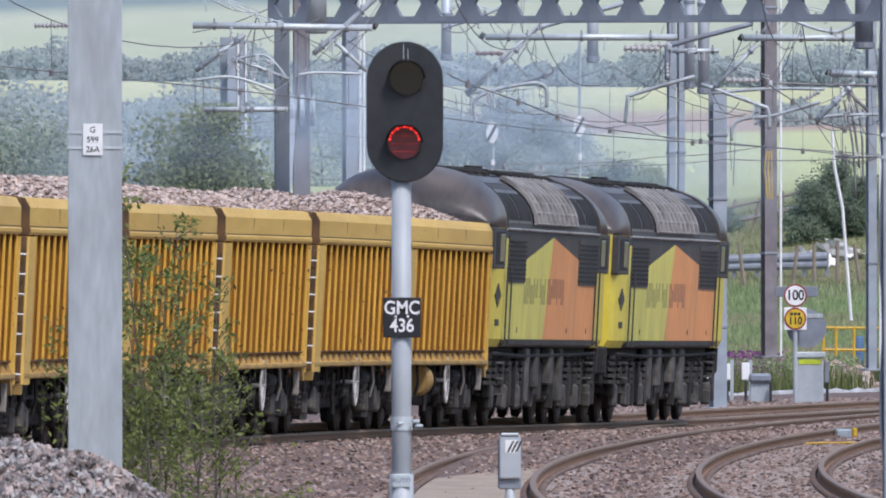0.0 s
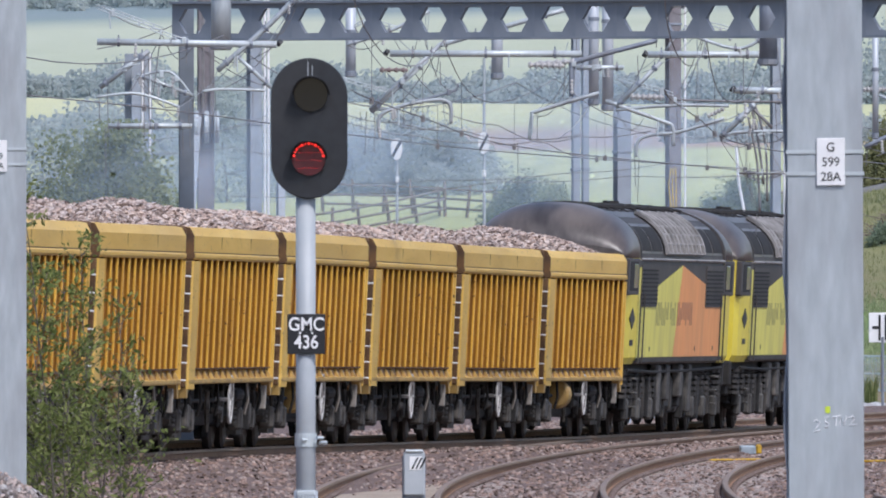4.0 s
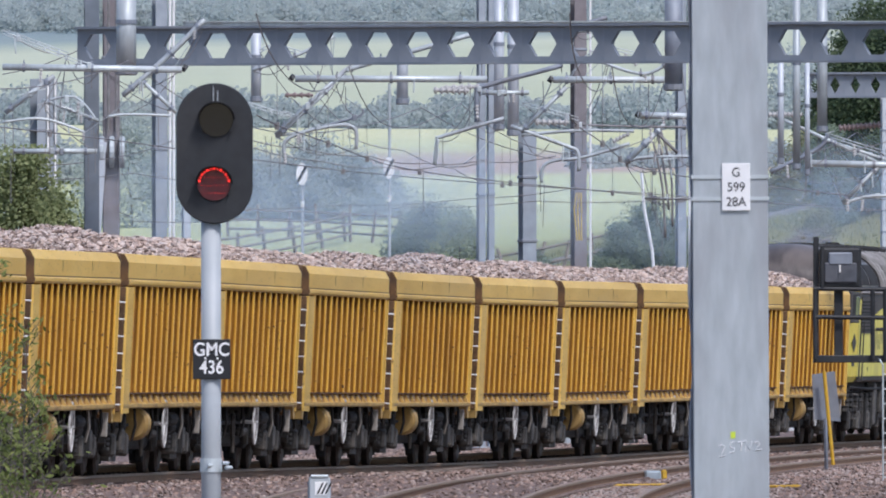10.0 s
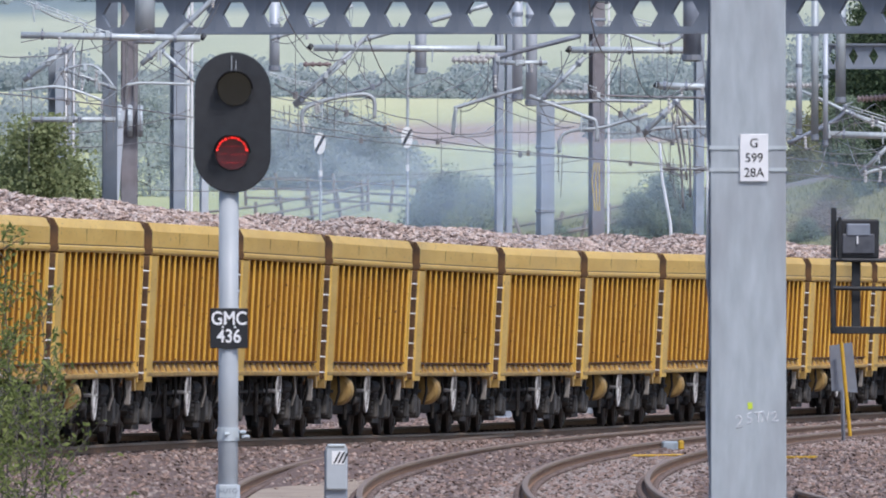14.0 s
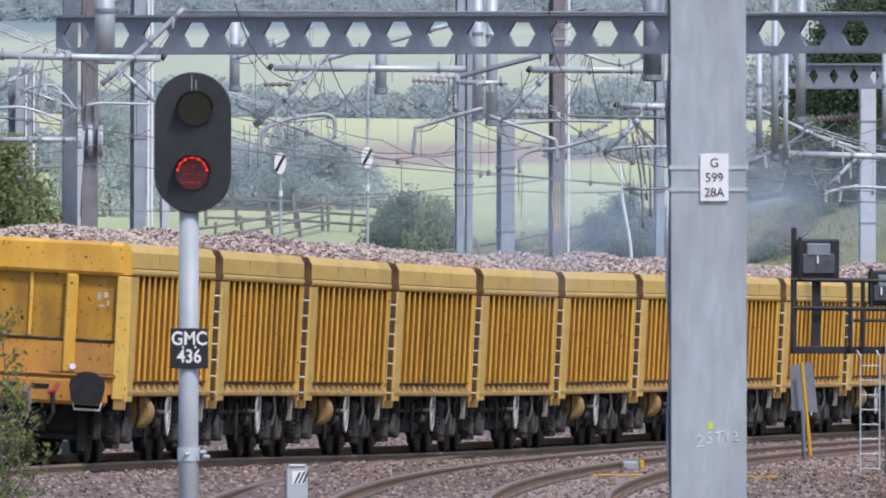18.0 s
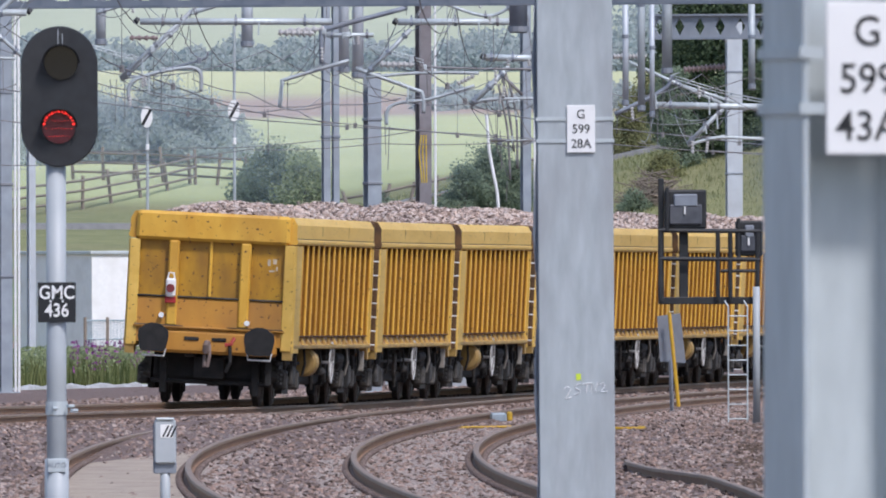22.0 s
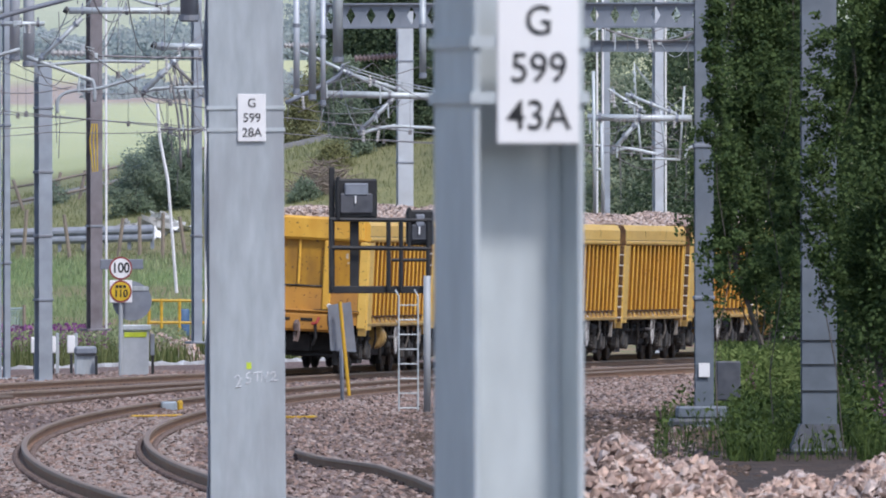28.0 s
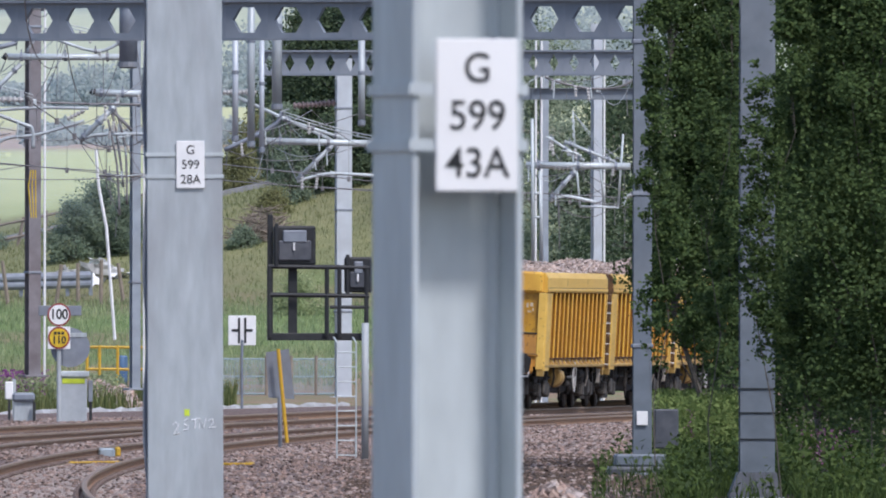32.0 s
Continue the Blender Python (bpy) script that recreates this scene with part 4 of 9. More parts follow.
L_ROOF = mat("loco_roof_grime", (0.115, 0.097, 0.088), (0.060, 0.050, 0.045), 0.38, 0.0, 3.0, (0.20, 0.165, 0.14), 0.8, 0.6, 0.08, stretch=(2, 0.5, 1))
L_YELLOW = mat("loco_yellow", (0.80, 0.66, 0.07), (0.70, 0.56, 0.06), 0.45, 0.0, 3.0, (0.36, 0.26, 0.07), 0.8, 0.35, 0.04)
L_LIME = mat("loco_lime_yellow", (0.78, 0.72, 0.14), (0.68, 0.61, 0.12), 0.5, 0.0, 3.0, (0.34, 0.29, 0.1), 0.8, 0.4, 0.04, stretch=(1, 1, 0.4))
L_ORANGE = mat("loco_orange", (0.86, 0.37, 0.12), (0.76, 0.30, 0.09), 0.5, 0.0, 3.0, (0.4, 0.18, 0.08), 0.8, 0.35, 0.04, stretch=(1, 1, 0.4))


L_CAST = mat("dusty_brown_grey_casting", (0.13, 0.12, 0.105), (0.03, 0.028, 0.026), 0.8, 0.0, 6.0, (0.03, 0.028, 0.026), 2.0, 0.6, 0.2, spread=0.3)
L_BARS = mat("dusty_guard_bars", (0.34, 0.325, 0.315), (0.20, 0.19, 0.18), 0.7, 0.0, 5.0, (0.06, 0.055, 0.05), 1.2, 0.6, 0.1)
MARK_A = mat("faded_olive_mark", (0.22, 0.21, 0.09), (0.40, 0.37, 0.1), 0.6, 0.0, 6.0)
MARK_B = mat("faded_rust_mark", (0.27, 0.12, 0.07), (0.42, 0.19, 0.09), 0.6, 0.0, 6.0)


FLOOR, EAVE, CROWN = 1.26, 3.08, 3.90       # heights of a locomotive's body


def roof_arc(w, rise):
    """Roof points from one eave to the other, in x and z."""
    arc = [(w * math.cos(math.pi * k / 18) ** 0.9 if k < 9 else 0.0, EAVE + rise * math.sin(math.pi * k / 18) ** 0.95) for k in range(1, 10)]
    return arc + [(-x, z) for x, z in arc[-2::-1]]


def loco_section(inset):
    """Round-roofed body outline in x and z."""
    w = 1.35 - inset
    up = [(w - 0.06, FLOOR - 0.02), (w, FLOOR + 0.10), (w, EAVE - 0.13), (w - 0.015, EAVE)]
    return up + roof_arc(w - 0.025, CROWN - EAVE) + [(-x, z) for x, z in up[::-1]]


def locomotive():
    root = thing("diesel_locomotive", Matrix(), "dark grey, lime and orange diesel locomotive with a yellow cab", "locomotive", "locomotives of the stone train")
    L = 9.3
    C = L - 1.9                 # where the cabs begin
    body = Shape().rings([[(x, y, z) for x, z in loco_section(0.0)] for y in (-C, C)])
    part("body", body, L_GREY, root, "dark grey body side")
    for e in (-1, 1):
        def low(q, inset):
            w = 1.353 - inset
            up = [(w - 0.06, FLOOR - 0.02), (w, FLOOR + 0.10), (w, EAVE - 0.02)]
            return [(x, e * (L - q), z) for x, z in up + [(-x, z) for x, z in up[::-1]]]
        c = part("cab", Shape().rings([low(1.9, 0.0), low(0.7, 0.0), low(0.25, 0.03), low(0.0, 0.10)][:: -e or 1]), L_YELLOW, root, "yellow cab end")
        # the domed roof over the cab, rounded down to the windscreens
        rs = []
        for q in (1.95, 1.6, 1.2, 0.85, 0.55, 0.3, 0.12, 0.02):
            rise = (CROWN + 0.012 - EAVE) * math.sqrt(max(0.0, 1 - max(0.0, 1 - q / 1.35) ** 2.2)) + 0.02
            w = 1.365 - 0.10 * max(0.0, 1 - q / 0.5) ** 2
            rs.append([(w, e * (L - q), EAVE - 0.03)] + [(x, e * (L - q), z) for x, z in roof_arc(w, rise)] + [(-w, e * (L - q), EAVE - 0.03)])
        part("cab_roof", Shape().rings(rs[:: -e or 1]), L_ROOF, c, "smooth grey domed cab roof", smooth=True)
        part("roof_gutter", Shape().rings([[(x, e * (L - q), z) for x, z in [(1.385, EAVE - 0.03)] + [(px * 1.012, pz + 0.012) for px, pz in roof_arc(1.365, CROWN + 0.012 - EAVE)] + [(-1.385, EAVE - 0.03)]] for q in (1.99, 1.93)][:: -e or 1]), L_GREY, c, "dark rim of the cab roof")
        part("front_band", Shape().block(-1.22, 1.22, *sorted((e * (L - 0.3), e * (L + 0.006))), 2.38, EAVE - 0.03, 0.05), L_GREY, c, "dark band round the windscreens")
        for x in (-0.60, 0.60):
            part("windscreen", Shape().block(x - 0.46, x + 0.46, *sorted((e * (L - 0.25), e * (L + 0.014))), 2.45, 2.98, 0.06), DARK_GLASS, c, "dark windscreen")
        for sx in (-1, 1):
            q = lambda o: sorted((sx * (1.34 + o), sx * 1.2))
            part("cab_surround", Shape().block(*q(0.022), *sorted((e * (C + 0.02), e * (L - 0.03))), 2.42, EAVE - 0.035, 0.02), L_GREY, c, "dark paint round the cab window")
            part("window_frame", Shape().block(*q(0.028), *sorted((e * (C + 0.25), e * (L - 0.30))), 2.46, 3.02, 0.04), UNDER_DARK, c)
            part("cab_window", Shape().block(*q(0.034), *sorted((e * (C + 0.32), e * (L - 0.85))), 2.50, 2.98, 0.04), CAR_GLASS, c, "dark cab side window")
            part("cab_door", Shape().block(*q(0.016), *sorted((e * (C - 0.62), e * (C - 0.05))), FLOOR + 0.04, 2.9, 0.02), L_GREY if e > 0 else L_LIME, c, "cab door")
            for dy in (0.0, -0.66):
                part("handrail", Shape().tube([(sx * 1.40, e * (C + dy), FLOOR), (sx * 1.40, e * (C + dy), 2.45)], 0.014, 5), UNDER, c, "cab door handrail")
            for k in range(3):
                part("cab_step", Shape().block(*sorted((sx * 1.22, sx * 1.36)), *sorted((e * (C - 0.55), e * (C - 0.1))), 0.50 + 0.24 * k, 0.53 + 0.24 * k, 0.008), L_CAST, c, "dusty cab step")
        for x in (-0.86, 0.86):
            part("buffer", Shape().disc((x, e * L, 1.05), (0, e, 0), 0.22, 0.30, 14, 0.04), UNDER_DARK, root, "black buffer")
        part("buffer_beam", Shape().block(-1.25, 1.25, *sorted((e * (L - 0.2), e * (L + 0.03))), 0.8, FLOOR, 0.04), UNDER_DARK, root)
    for sx in (-1, 1):
        X = sx * 1.353
        def patch(name, pts, m, thick=0.006, lab=""):
            n = len(pts)
            vs = [(X, y, z) for y, z in pts] + [(X + sx * thick, y, z) for y, z in pts]
            fs = [tuple(range(n, 2 * n))] + [(i, (i + 1) % n, n + (i + 1) % n, n + i) for i in range(n)]
            return part(name, Shape().add(vs, fs), m, root, lab)
        # lime then orange, peaked where they meet
        patch("lime_panel", [(-C + 0.02, FLOOR + 0.10), (-1.1, FLOOR + 0.10), (0.0, 2.94), (-4.3, 2.56), (-C + 0.02, 2.25)], L_LIME, lab="faded lime-yellow painted panel")
        patch("orange_panel", [(-1.08, FLOOR + 0.10), (C - 0.1, FLOOR + 0.10), (C - 0.1, 2.38), (0.02, 2.94)], L_ORANGE, lab="faded orange painted panel")
        for y0, y1 in ((-C + 0.35, -4.35), (4.2, C - 0.15)):
            grille = patch("side_grille", [(y0, 2.22), (y1, 2.22), (y1, EAVE - 0.14), (y0, EAVE - 0.14)], L_GREY, 0.02, "dark louvred panel")
            for k in range(9):
                z = 2.27 + 0.07 * k
                part("louvre", Shape().box(*sorted((X + sx * 0.02, X + sx * 0.034)), y0 + 0.08, y1 - 0.08, z, z + 0.03), UNDER_DARK, grille)
        patch("sole_bar", [(-C, FLOOR + 0.02), (C, FLOOR + 0.02), (C, FLOOR + 0.09), (-C, FLOOR + 0.09)], UNDER, 0.03)
        for y in (-6.4, -5.2, 2.7, 5.9):
            part("jacking_mark", Shape().box(*sorted((X + sx * 0.007, X + sx * 0.011)), y - 0.05, y + 0.05, FLOOR + 0.20, FLOOR + 0.28), UNDER, root, "small dark lifting mark")
        # marks of the operator: plain bars where letters stand
        rb = random.Random(9)
        for k in range(26):
            if k in (9, 14):
                continue
            y = -4.3 + k * 0.245
            z0, z1 = 1.90 + rb.choice((0, 0, 0.10)), 2.30 - rb.choice((0, 0, 0.10))
            part("lettering_bar", Shape().box(*sorted((X + sx * 0.007, X + sx * 0.010)), y, y + 0.13, z0, z1), MARK_A if y < -0.9 else MARK_B, root)
        patch("diamond_mark", [(-L + 0.55, 2.02), (-L + 1.0, 2.20), (-L + 1.45, 2.02), (-L + 1.0, 1.84)], SIGN_BLACK, 0.012, "small black diamond mark")
        part("number_bar", Shape().box(*sorted((X, X + sx * 0.006)), -L + 0.75, -L + 1.3, 1.56, 1.66), SIGN_BLACK, root)
        part("cantrail", Shape().tube([(sx * 1.362, -C, EAVE - 0.05), (sx * 1.362, C, EAVE - 0.05)], 0.028, 5), L_BARS, root, "dusty rail under the roof")

        def on_roof(y, a, lift=0.0):
            return (sx * (1.325 * math.cos(a) ** 0.9 + lift * math.cos(a)), y, EAVE + (CROWN - EAVE) * math.sin(a) ** 0.95 + lift * math.sin(a))

        def plate(y0, y1, a0, a1, lift):
            arc = [a0 + (a1 - a0) * j / 6 for j in range(7)]
            return Shape().rings([[on_roof(y, a, lift) for a in arc] + [on_roof(y, a, -0.05) for a in arc[::-1]] for y in (y0, y1)])

        # guard bars over the dark fan openings, and hatches either side
        screen = part("roof_screen", plate(-3.1, 3.4, 0.06, 1.0, 0.012), UNDER_DARK, root, "black fan opening")
        for k in range(6):
            a = 0.06 + 0.94 * k / 5
            part("guard_bar", Shape().tube([on_roof(-3.1, a, 0.045), on_roof(3.4, a, 0.045)], 0.024, 5), L_BARS, screen, "dusty guard bar")
        for k in range(10):
            y = -3.05 + 6.4 * k / 9
            part("guard_bar", Shape().tube([on_roof(y, 0.06 + 0.94 * j / 6, 0.055) for j in range(7)], 0.045, 5), L_BARS, screen, "dusty guard bar")
        for y0, y1 in ((-7.1, -5.4), (-5.15, -3.5), (3.8, 5.3), (5.55, 7.1)):
            part("roof_hatch", plate(y0, y1, 0.10, 0.62, 0.02), UNDER_DARK, root, "black roof hatch")
            part("hatch_frame", plate(y0 - 0.1, y1 + 0.1, 0.05, 0.70, 0.010), L_ROOF, root)
    crown = Shape().rings([[(x, y, z + 0.008) for x, z in roof_arc(1.325, CROWN - EAVE) if z > 3.66] for y in (-C, C)], cap=False)
    part("roof", crown, L_ROOF, root, "grimy brown-grey roof")
    det = Shape()
    for y0, y1, w, h in ((-6.8, -4.8, 0.40, 0.03), (-4.2, -0.6, 0.35, 0.05), (0.0, 2.8, 0.40, 0.04), (3.4, 6.6, 0.36, 0.05)):
        det.block(-w, w, y0, y1, CROWN - 0.06, CROWN + h, 0.02)
    for y in (-7.0, -5.6, -4.4, -3.2, -1.2, 0.8, 2.2, 3.8, 5.4, 7.0):
        det.tube([(-0.95, y, 3.60), (-0.55, y, CROWN - 0.02), (0.0, y, CROWN + 0.035), (0.55, y, CROWN - 0.02), (0.95, y, 3.60)], 0.028, 5)
    for x in (-0.62, 0.62):
        det.tube([(x, -7.0, CROWN - 0.07), (x, 7.0, CROWN - 0.07)], 0.02, 5)
    part("roof_fitting", det, UNDER_DARK, root, "exhaust ports and roof ribs")
    part("exhaust_port", Shape().tube([(0, 0.4, CROWN), (0, 0.4, CROWN + 0.10)], [0.16, 0.14], 12), UNDER_DARK, root, "sooty exhaust port")
    tank = Shape().block(-1.2, 1.2, -2.4, 2.4, 0.38, 1.08, 0.12)
    part("fuel_tank", tank, UNDER_DARK, root, "grimy fuel tank")
    rnd = random.Random(6)
    for k in range(26):
        y, x = -8.0 + 16 * k / 25, rnd.uniform(1.05, 1.26)
        part("bogie_fitting", Shape().block(x - 0.07, x + 0.07, y - 0.07, y + 0.07, rnd.uniform(0.25, 0.5), rnd.uniform(0.75, 1.05), 0.02), (UNDER_DARK, UNDER, UNDER_DARK, L_CAST)[k % 4], root, "grimy bogie fitting")
    for sx in (-1, 1):
        for y in (-5.7, 5.7):
            for dy in (-2.05, 0, 2.05):
                part("axle_box", Shape().block(*sorted((sx * 1.16, sx * 1.30)), y + dy - 0.20, y + dy + 0.20, 0.28, 0.66, 0.04), L_CAST, root, "dusty grey axle box")
                for q in (-0.42, 0.42):
                    sp = Shape()
                    for j in range(5):
                        sp.tube([(sx * 1.2, y + dy + q, 0.66 + 0.10 * j), (sx * 1.2, y + dy + q, 0.72 + 0.10 * j)], 0.10, 8)
                    part("spring", sp, UNDER, root, "coil spring")
                part("damper", Shape().tube([(sx * 1.27, y + dy + 0.62, 0.35), (sx * 1.27, y + dy + 0.5, 1.0)], 0.045, 6), UNDER, root)
        for y, h in ((-2.75, 0.72), (-1.2, 0.5), (1.1, 0.45), (2.6, 0.72)):
            part("sand_box", Shape().block(*sorted((sx * 1.15, sx * 1.32)), y - 0.3, y + 0.3, 1.10 - h, 1.22, 0.03), L_CAST, root, "dusty grey equipment box")
        part("air_pipe", Shape().tube([(sx * 1.30, -8.2, 1.14), (sx * 1.30, -4.0, 1.10), (sx * 1.30, 4.0, 1.12), (sx * 1.30, 8.2, 1.15)], 0.03, 5), UNDER_DARK, root)
    part("under_frame", Shape().block(-1.12, 1.12, -8.4, 8.4, 0.62, FLOOR, 0.04), UNDER_DARK, root)
    for y in (-5.7, 5.7):
        bogie(root, y, 4.1, 3, True, UNDER_DARK)
        add_wheels(root, (y - 2.05, y, y + 2.05), WHEEL_BIG, 0.57)
    return root


FIRST = 15 * PITCH + 8.55
loco = locomotive()
MOVING.append((loco, FIRST, 5.7))
lead = copy_thing(loco, Matrix())
for c in lead.children:
    if c.name.startswith("wheelset"):
        WHEELS.append((c, tuple(c.location), 0.57))
MOVING.append((lead, FIRST + 19.9, 5.7))


def motions():
    """The train runs up the main line, gathering speed; its wheels turn with it."""
    times = [0.5 * k for k in range(65)]
    for ob, ahead, half in MOVING:
        lift = pose(0, 0, ob["lift"]) if "lift" in ob else Matrix()
        walk(ob, [(t, vehicle_pose(tail_at(t) + ahead, half) @ lift) for t in times])
    drive = []
    for t in times:
        x = 11.25 - 11.8 * (t - 30.0)
        tilt = math.degrees(math.atan((road_z(x + 1.4) - road_z(x - 1.4)) / 2.8))
        drive.append((t, Matrix.Translation((x, ROAD_Y, road_z(x) + 0.04)) @ pose(0, 0, 0, 0, -tilt, 0)))
    walk(CAR, drive)
    for w, place in CAR_WHEELS:
        walk(w, [(k / 30, Matrix.Translation(place) @ pose(0, 0, 0, 0, -math.degrees(11.8 * k / 30 / 0.33), 0)) for k in range(961)])
    drift()
    s0 = tail_at(0.0)
    for ob, place, r in WHEELS:
        rows = []
        for k in range(0, 961, 2):
            t = k / 30
            turn = -(tail_at(t) - s0) / r
            rows.append((t, Matrix.Translation(place) @ Matrix.Rotation(turn, 4, "X")))
        walk(ob, rows)

# ---------------------------------------------------------------- survey: bearings and dips in steps of 1/36500 radian
def hgt(v, d):
    """The height of what stands at the dip v and the distance d (290 is level with the eye)."""
    return EYE[2] - (v - 290.0) * d / 36500.0


def at(u, v, d):
    return spot(u / 36.5, d, hgt(v, d))


def wide(px, d):
    return px * d / 36500.0


def number_plate(root, m, w, h, lines, size):
    """A white structure plate with its black characters, held by two straps."""
    plate = part("number_plate", Shape().block(-w / 2, w / 2, -0.006, 0.0, -h / 2, h / 2, 0.003, m), WHITE, root, "white structure number plate")
    for k, text in enumerate(lines):
        z = h * (0.30 - 0.31 * k)
        lettering("lettering", text, size, SIGN_BLACK, plate, m @ Matrix.Translation((0, -0.0075, z)), 0.001, 0.95, size * 0.002)
    return plate


def strap(root, z, x0, x1, y0, y1, m=None):
    sh = Shape()
    t = 0.008
    for a, b, c, d in ((x0 - t, x1 + t, y0 - t, y0), (x0 - t, x1 + t, y1, y1 + t), (x0 - t, x0, y0, y1), (x1, x1 + t, y0, y1)):
        sh.box(a, b, c, d, z - 0.011, z + 0.011, m)
    part("strap", sh, GALV_PALE, root, "stainless plate strap")


def broad_mast(u0, u1, d, top, lines, plate_u, plate_v, plate_h, label, cable=0.0, lean=0.0):
    """A broad rolled-steel mast seen on its flange."""
    u, w = (u0 + u1) / 2, wide(u1 - u0, d)
    root = thing("electrification_mast", facing(u / 36.5, d, -0.17) @ pose(0, 0, 0, 0, lean, 0), label, "mast", "overhead line masts")
    t, dep, x = 0.025, 0.42, w / 2
    part("flange", Shape().block(-x, x, 0.0, t, 0.0, top, 0.006), GALV, root)
    part("flange", Shape().block(-x, x, dep - t, dep, 0.0, top, 0.006), GALV, root)
    part("web", Shape().box(-0.01, 0.01, t, dep - t, 0.0, top), GALV, root)
    part("base_plate", Shape().block(-x - 0.15, x + 0.15, -0.15, dep + 0.15, 0.0, 0.04, 0.01), GALV, root)
    part("side_plate", Shape().box(-x + 0.012, -x + 0.03, t, dep - t, 0.02, top), GALV_PALE, root)
    part("side_plate", Shape().box(x - 0.03, x - 0.012, t, dep - t, 0.02, top), GALV_DULL, root)
    z = hgt(plate_v, d) + 0.17
    pu = (plate_u - u) * d / 36500.0
    number_plate(root, Matrix.Translation((pu, -0.012, z)), wide(50, 122), plate_h, lines, plate_h * 0.27)
    for dz in (0.06, -0.07):
        strap(root, z + dz, -x, x, 0.0, dep)
    if cable:
        pts = [(-x - 0.012 + 0.012 * math.sin(k * 1.7), 0.05 + 0.02 * math.sin(k), 0.05 + k * 0.25) for k in range(int(top / 0.25))]
        part("cable", Shape().tube(pts, 0.009, 6), GALV_DULL, root, "loosely clipped dark cable")
        part("cable", Shape().tube([(p[0] + 0.01, 0.12, p[2]) for p in pts], 0.02, 6), GALV_DULL, root)
    return root


mast_26 = broad_mast(-601, -505, 174, 7.2, ("G", "599", "26A"), -557, 9, 0.267, "pale galvanised steel mast with a white number plate")
mast_28 = broad_mast(845, 979, 122, 7.0, ("G", "599", "28A"), 922.5, 20, 0.281, "broad grey galvanised steel mast with a number plate and chalk mark", cable=1.0, lean=-0.25)
CHALK = mat("chalk", (0.82, 0.83, 0.84), (0.7, 0.71, 0.72), 0.9, 0.0, 90.0, bump=0.0)
part("paint_dot", Shape().block(-0.010 + 0.005, 0.020 + 0.005, -0.003, 0.0, hgt(465, 122) + 0.17, hgt(453, 122) + 0.17, 0.001), mat("lime_paint", (0.62, 0.75, 0.05), None, 0.6), mast_28, "dab of lime-yellow paint")


def chalk_marks():
    strokes = [[(0, 0.6), (0.25, 0.75), (0.5, 0.55), (0.3, 0.2), (0.05, -0.1), (0.6, 0.0)], [(1.3, 0.95), (1.0, 0.85), (0.95, 0.6), (1.3, 0.5), (1.25, 0.25), (0.9, 0.2)], [(1.55, 0.9), (2.3, 1.0)], [(1.9, 0.95), (1.85, 0.3)], [(2.2, 0.3), (2.3, 0.95), (2.6, 0.35), (2.75, 1.0)], [(2.95, 0.85), (3.3, 1.0), (3.4, 0.75), (3.0, 0.35), (3.6, 0.4)]]
    for s in strokes:
        pts = [(-0.075 + x * 0.071, -0.002, hgt(495, 122) + 0.17 + z * 0.085) for x, z in s]
        part("chalk_stroke", Shape().tube(pts, 0.0038, 4), CHALK, mast_28, "white chalk scrawl")


chalk_marks()


def channel_mast():
    """The nearest mast: a rolled H-section whose hollow is turned to the eye."""
    d, turn = 40.0, 17.0
    root = thing("electrification_mast", facing(1373 / 36.5, d, -0.17, turn), "smooth galvanised steel H-section mast with a white number plate", "mast", "overhead line masts")
    b, h, t, top = 0.135, 0.112, 0.014, 6.0
    for sx in (-1, 1):
        x0, x1 = sorted((sx * h, sx * (h - t)))
        part("flange", Shape().block(x0, x1, -b, b, 0, top, 0.004), GALV_PALE, root)
        fil = [(sx * (h - t), -0.006), (sx * (h - t), -0.024), (sx * (h - t - 0.006), -0.013), (sx * (h - t - 0.018), -0.006)]
        part("fillet", Shape().add([(x, y, z) for z in (0, top) for x, y in fil], ((0, 1, 5, 4), (1, 2, 6, 5), (2, 3, 7, 6))), GALV_PALE, root, smooth=True)
    part("web", Shape().box(-h + t, h - t, -0.005, 0.005, 0, top), GALV_PALE, root)
    part("base_plate", Shape().block(-0.25, 0.25, -0.25, 0.25, 0, 0.03, 0.008), GALV_PALE, root)
    z = hgt(-67, d) + 0.17
    m = Matrix.Translation((0.014, -b - 0.010, z))
    number_plate(root, m, 0.166, 0.296, ("G", "599", "43A"), 0.082)
    for dz in (0.05, -0.058):
        strap(root, z + dz, -h, h, -b, b)


channel_mast()


